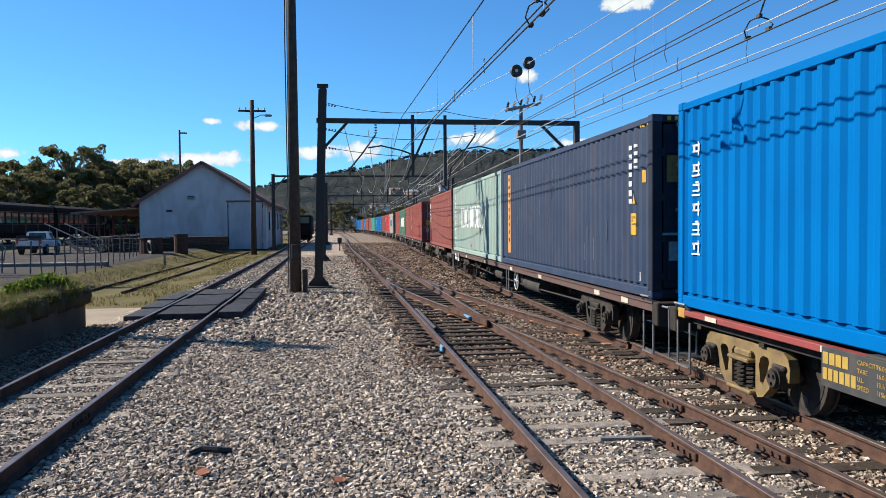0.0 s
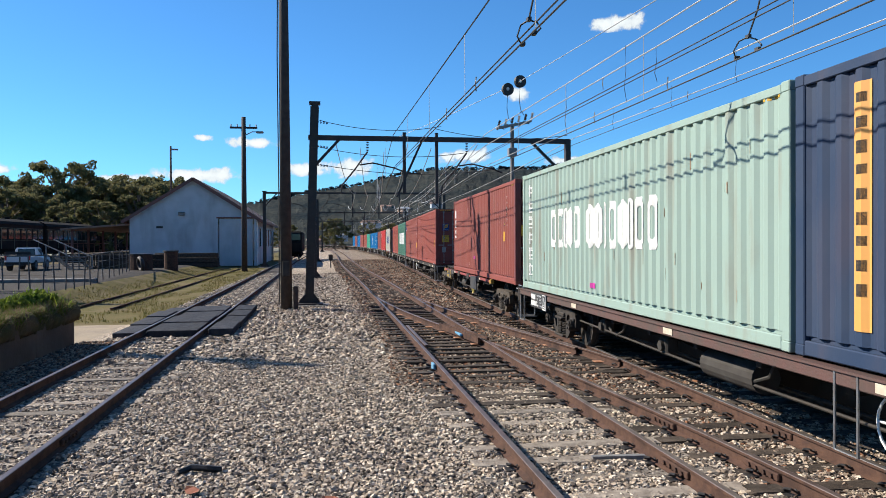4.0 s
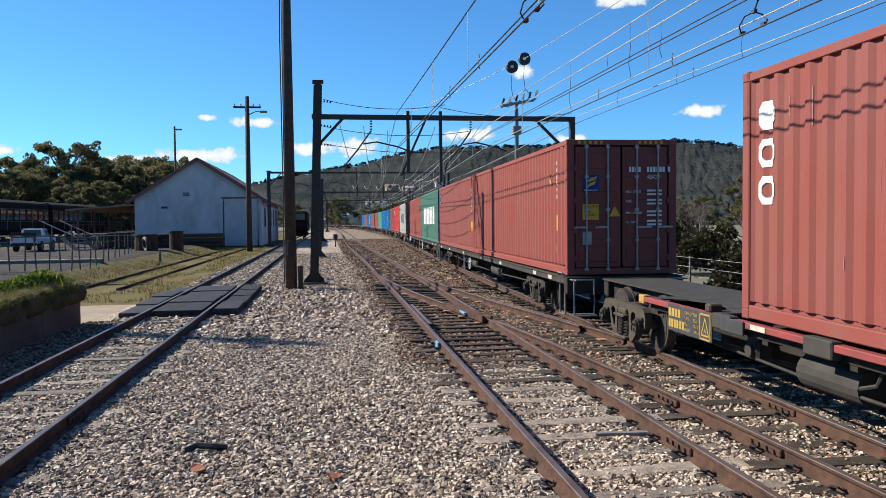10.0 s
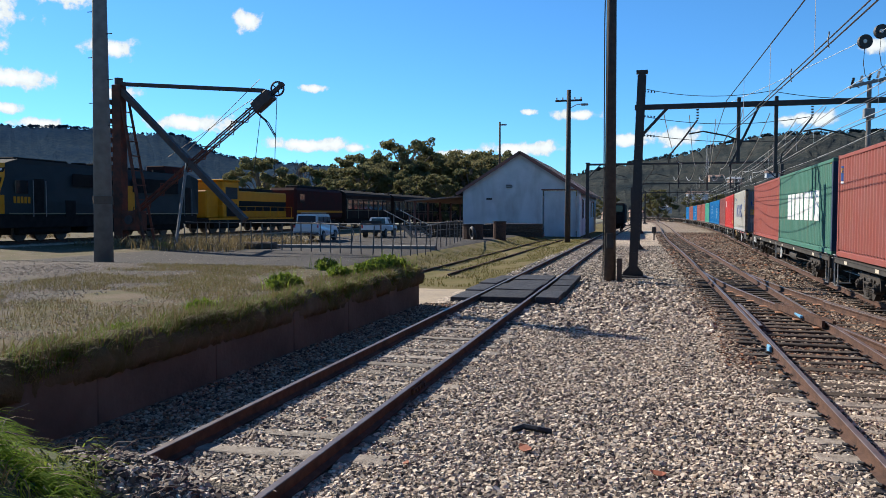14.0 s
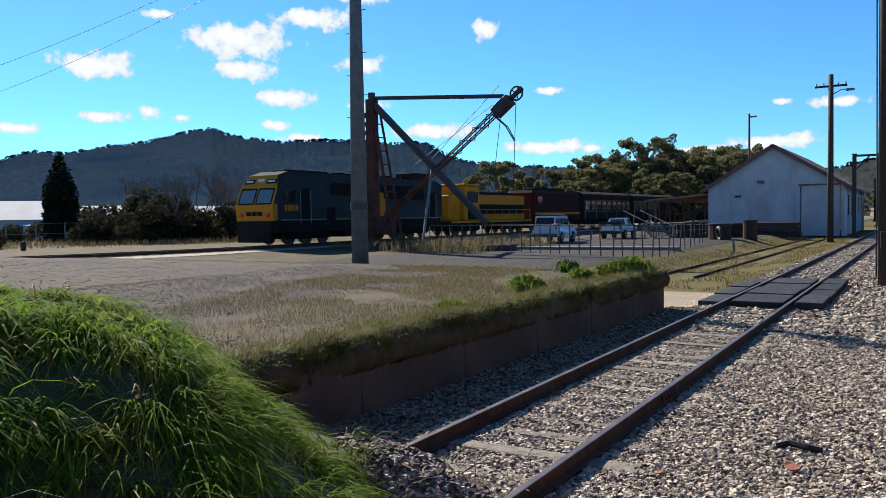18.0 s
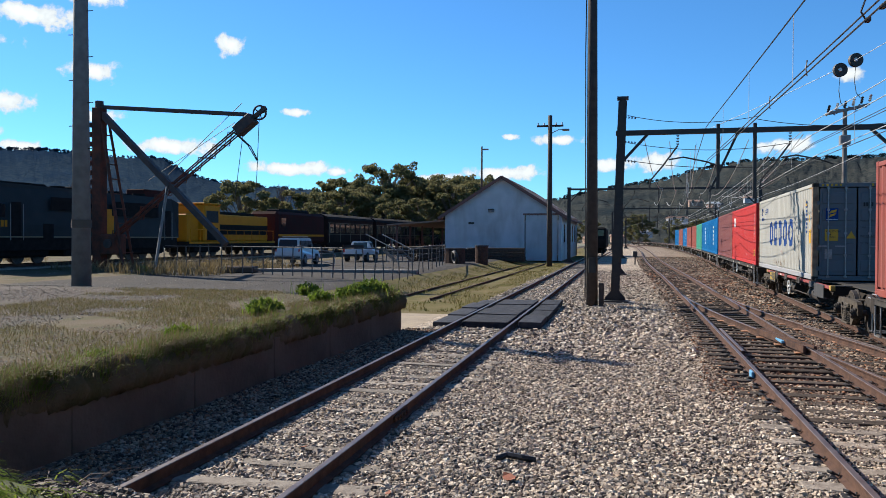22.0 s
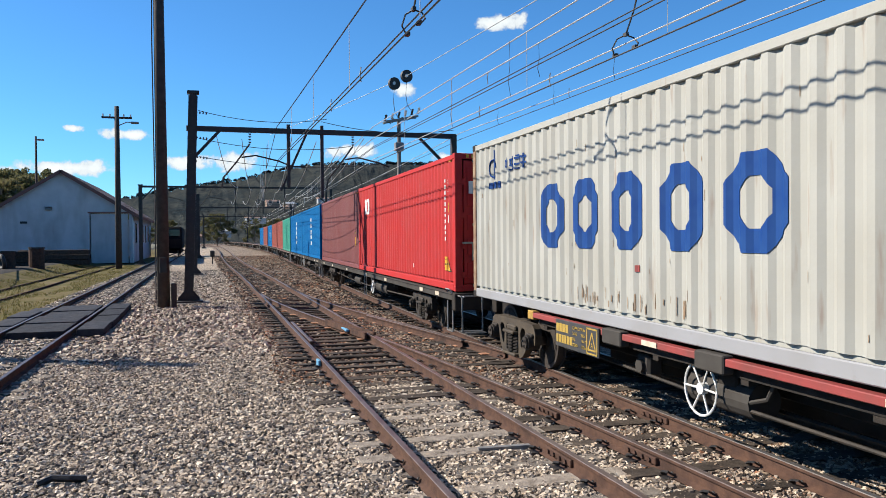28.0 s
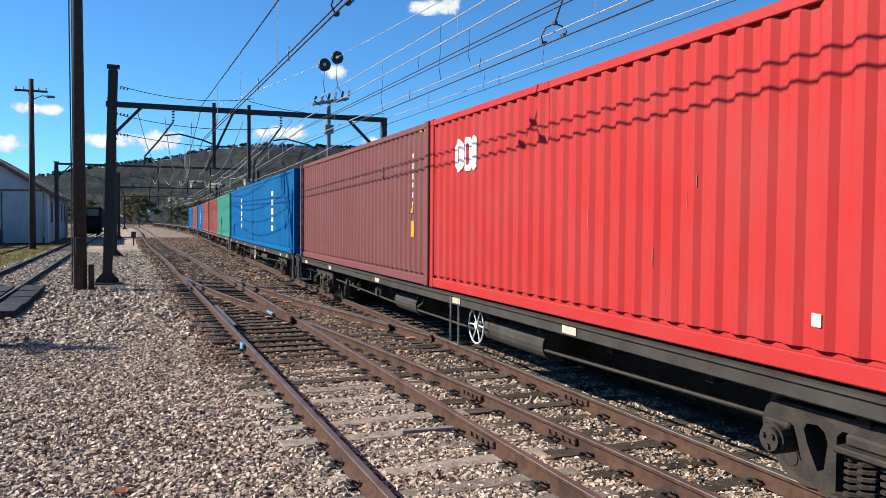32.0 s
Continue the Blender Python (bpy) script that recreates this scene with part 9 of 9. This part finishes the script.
for k in range(60):
    x, y = r.uniform(-5.6, -3.2), r.uniform(4.8, 6.3)
    a, ln = r.uniform(0, math.tau), r.uniform(0.15, 0.5)
    z = height(x, y)
    tube(bm, [(x, y, z), (x + math.cos(a) * ln * 0.5, y + math.sin(a) * ln * 0.5, z + ln * 0.35), (x + math.cos(a) * ln, y + math.sin(a) * ln, z + ln * 0.4)], 0.005, 4)
tagged(part("dry_twigs", bm, M["twig"]), "dry grey twigs on the spoil heap", "twigs", kind="stuff")

# ---- loose stones of the near ballast ----
def stone_material(name, palette):
    sm = bpy.data.materials.new(name)
    sm.use_nodes = True
    nt = sm.node_tree
    b = nt.nodes["Principled BSDF"]
    b.inputs["Roughness"].default_value, b.inputs["Specular IOR Level"].default_value = 0.85, 0.3
    geo, ramp = nt.nodes.new("ShaderNodeNewGeometry"), nt.nodes.new("ShaderNodeValToRGB")
    tones = palette
    ramp.color_ramp.elements.remove(ramp.color_ramp.elements[1])
    ramp.color_ramp.elements[0].color = (*(min(1, v) for v in tones[0]), 1)
    for i, c in enumerate(tones[1:], 1):
      ramp.color_ramp.elements.new(i / len(tones)).color = (*(min(0.85, v) for v in c), 1)
    ramp.color_ramp.interpolation = "CONSTANT"
    nt.links.new(geo.outputs["Random Per Island"], ramp.inputs[0])
    tcn, nzz, mxx = nt.nodes.new("ShaderNodeTexCoord"), nt.nodes.new("ShaderNodeTexNoise"), nt.nodes.new("ShaderNodeMix")
    nzz.inputs["Scale"].default_value, nzz.inputs["Detail"].default_value = 40, 4
    mxx.data_type, mxx.blend_type = "RGBA", "MULTIPLY"
    mxx.inputs[0].default_value = 0.3
    nt.links.new(tcn.outputs["Object"], nzz.inputs["Vector"])
    nt.links.new(ramp.outputs[0], mxx.inputs[6])
    nt.links.new(nzz.outputs["Fac"], mxx.inputs[7])
    nt.links.new(mxx.outputs[2], b.inputs["Base Color"])
    return sm


def stones(name, n, x0, x1, y0, y1, seed, size, keep, label, mat):
    r = np.random.RandomState(seed)
    u = r.rand(n)
    y = y0 * (y1 / y0) ** u
    x = r.uniform(x0, x1, n)
    ok = np.array([keep(a, b) for a, b in zip(x, y)])
    x, y = x[ok], y[ok]
    n = len(x)
    z = np.array([height(a, b) for a, b in zip(x, y)])
    tips = np.array([(i, j, k) for k in (-1, 1) for j in (-1, 1) for i in (-1, 1)], float)
    s = size * (0.55 + 0.95 * r.rand(n) ** 2)[:, None, None] * np.stack([0.75 + 0.55 * r.rand(n), 0.6 + 0.4 * r.rand(n), 0.34 + 0.26 * r.rand(n)], 1)[:, None]
    v = tips[None] * (0.72 + 0.5 * r.rand(n, 8, 3)) * s
    v[:, 4:, :2] *= (0.5 + 0.4 * r.rand(n))[:, None, None]
    yaw, lean, side = r.uniform(0, math.tau, n), r.normal(size=n) * 0.3, r.normal(size=n) * 0.3
    c, k = np.cos(lean)[:, None], np.sin(lean)[:, None]
    v[..., 1], v[..., 2] = v[..., 1] * c - v[..., 2] * k, v[..., 1] * k + v[..., 2] * c
    c, k = np.cos(side)[:, None], np.sin(side)[:, None]
    v[..., 0], v[..., 2] = v[..., 0] * c - v[..., 2] * k, v[..., 0] * k + v[..., 2] * c
    c, k = np.cos(yaw)[:, None], np.sin(yaw)[:, None]
    v[..., 0], v[..., 1] = v[..., 0] * c - v[..., 1] * k, v[..., 0] * k + v[..., 1] * c
    v += np.stack([x, y, z + size * (0.1 + 0.75 * r.rand(n))], 1)[:, None]
    f = np.array([(4, 5, 7), (4, 7, 6), (0, 1, 5), (0, 5, 4), (1, 3, 7), (1, 7, 5), (3, 2, 6), (3, 6, 7), (2, 0, 4), (2, 4, 6)])
    faces = (np.arange(n)[:, None, None] * 8 + f).reshape(-1, 3)
    me = bpy.data.meshes.new(name)
    me.vertices.add(n * 8)
    me.vertices.foreach_set("co", v.ravel())
    me.loops.add(len(faces) * 3)
    me.loops.foreach_set("vertex_index", faces.ravel())
    me.polygons.add(len(faces))
    me.polygons.foreach_set("loop_start", np.arange(len(faces)) * 3)
    me.materials.append(mat)
    me.update(calc_edges=True)
    me.shade_flat()
    return tagged(new(name, me), label, "ballast", kind="stuff")


dice = random.Random(8)


def on_sleeper(x, y, w):
    return any(x0 - 0.01 < x < x1 + 0.01 and abs(y - yy) < w for x0, x1, yy in BEDS.get(int(y * 2), ()))


def clear_of_rails(x, y):
    for at in (line_a(y) - HALF, line_a(y) + HALF, line_b(y) - HALF, line_c(y) if y < 36 else 99, line_s(y) - HALF, line_s(y) + HALF):
        if abs(x - at) < 0.085:
            return False
    if on_sleeper(x, y, 0.105) and dice.random() > (0.78 if x < 0 else 0.34):
        return False
    return x > wall_x(y) + 0.05 and mound(x, y) < 0.12 and not (20.4 < y < 28.5 and -5.2 < x < -2.1)


def stained(x, y):
    if y < 20 and x < wall_x(y) + 1.0 + 0.35 * dice.random():
        return True
    if x > 4.2 and dice.random() < 0.45:
        return True
    return y > 12 + dice.random() and x > line_a(y) - 1.3 - 0.5 * dice.random()


buff_stone = stone_material("ballast_stone", STONES + [(0.252, 0.2, 0.155), (0.389, 0.309, 0.235), (0.114, 0.0915, 0.0755), (0.503, 0.423, 0.338), (0.32, 0.268, 0.217), (0.16, 0.132, 0.109)])
rust_stone = stone_material("rust_stained_stone", RUSTY + [(0.27, 0.125, 0.065), (0.289, 0.216, 0.16), (0.0618, 0.0412, 0.0309), (0.196, 0.119, 0.0773), (0.371, 0.299, 0.226)])
stones("ballast_stones", 205000, -5.9, 6.5, 3.6, 19.0, 11, 0.0225, lambda x, y: clear_of_rails(x, y) and not stained(x, y), "loose angular buff and grey ballast stones", buff_stone)
stones("ballast_stones_far", 40000, -5.2, 6.4, 16.0, 60.0, 12, 0.043, lambda x, y: clear_of_rails(x, y) and not stained(x, y), "loose ballast stones farther along the line", buff_stone)
stones("rusty_stones", 46000, 1.2, 6.6, 11.5, 34.0, 13, 0.028, lambda x, y: clear_of_rails(x, y) and stained(x, y), "rust-stained ballast stones round the turnout", rust_stone)


def on_bank(x, y):
    return x < wall_x(y) - 0.15 and mound(x, y) < 0.1 and noise.noise(Vector((x * 0.6, y * 0.6, 9))) > -0.35


stones("rail_stones", 24000, 4.2, 6.6, 3.6, 12.0, 19, 0.0225, lambda x, y: clear_of_rails(x, y) and stained(x, y), "brown-stained stones beside the goods line", rust_stone)
stones("dirty_stones", 22000, -5.9, -4.4, 4.0, 20.0, 18, 0.022, lambda x, y: clear_of_rails(x, y) and stained(x, y), "ballast stones at the wall foot, darkened by dirt and painted shade", rust_stone)
stones("rusty_stones_far", 26000, 1.2, 9.6, 30.0, 105.0, 16, 0.055, lambda x, y: clear_of_rails(x, y) and stained(x, y), "rust-stained ballast stones farther along the lines", rust_stone)
stones("bank_litter", 40000, -17, -6.2, 5.0, 19.5, 14, 0.0095, on_bank, "small stones and clods lying on the bank", stone_material("bank_clod", [(0.09, 0.0675, 0.051), (0.195, 0.15, 0.108), (0.3, 0.24, 0.18), (0.135, 0.105, 0.0675), (0.54, 0.465, 0.375), (0.24, 0.135, 0.075)]))
stones("spoil_clods", 4200, -5.9, -2.9, 4.4, 6.2, 15, 0.03, lambda x, y: spoil(x, y) > 0.05, "dark clods of the spoil heap", stone_material("spoil_clod", [(0.05, 0.035, 0.03), (0.09, 0.065, 0.05), (0.14, 0.10, 0.08), (0.3, 0.25, 0.2)]))
stones("yard_gravel", 12000, -32, -9.5, 8.0, 33.0, 17, 0.014, lambda x, y: height(x, y) > 0.2 and x < -8.5 - 0.1 * y, "scattered gravel on the worn yard", stone_material("yard_chip", [(0.091, 0.0754, 0.065), (0.169, 0.143, 0.12), (0.247, 0.215, 0.182), (0.13, 0.111, 0.091), (0.39, 0.351, 0.299)]))


motions()
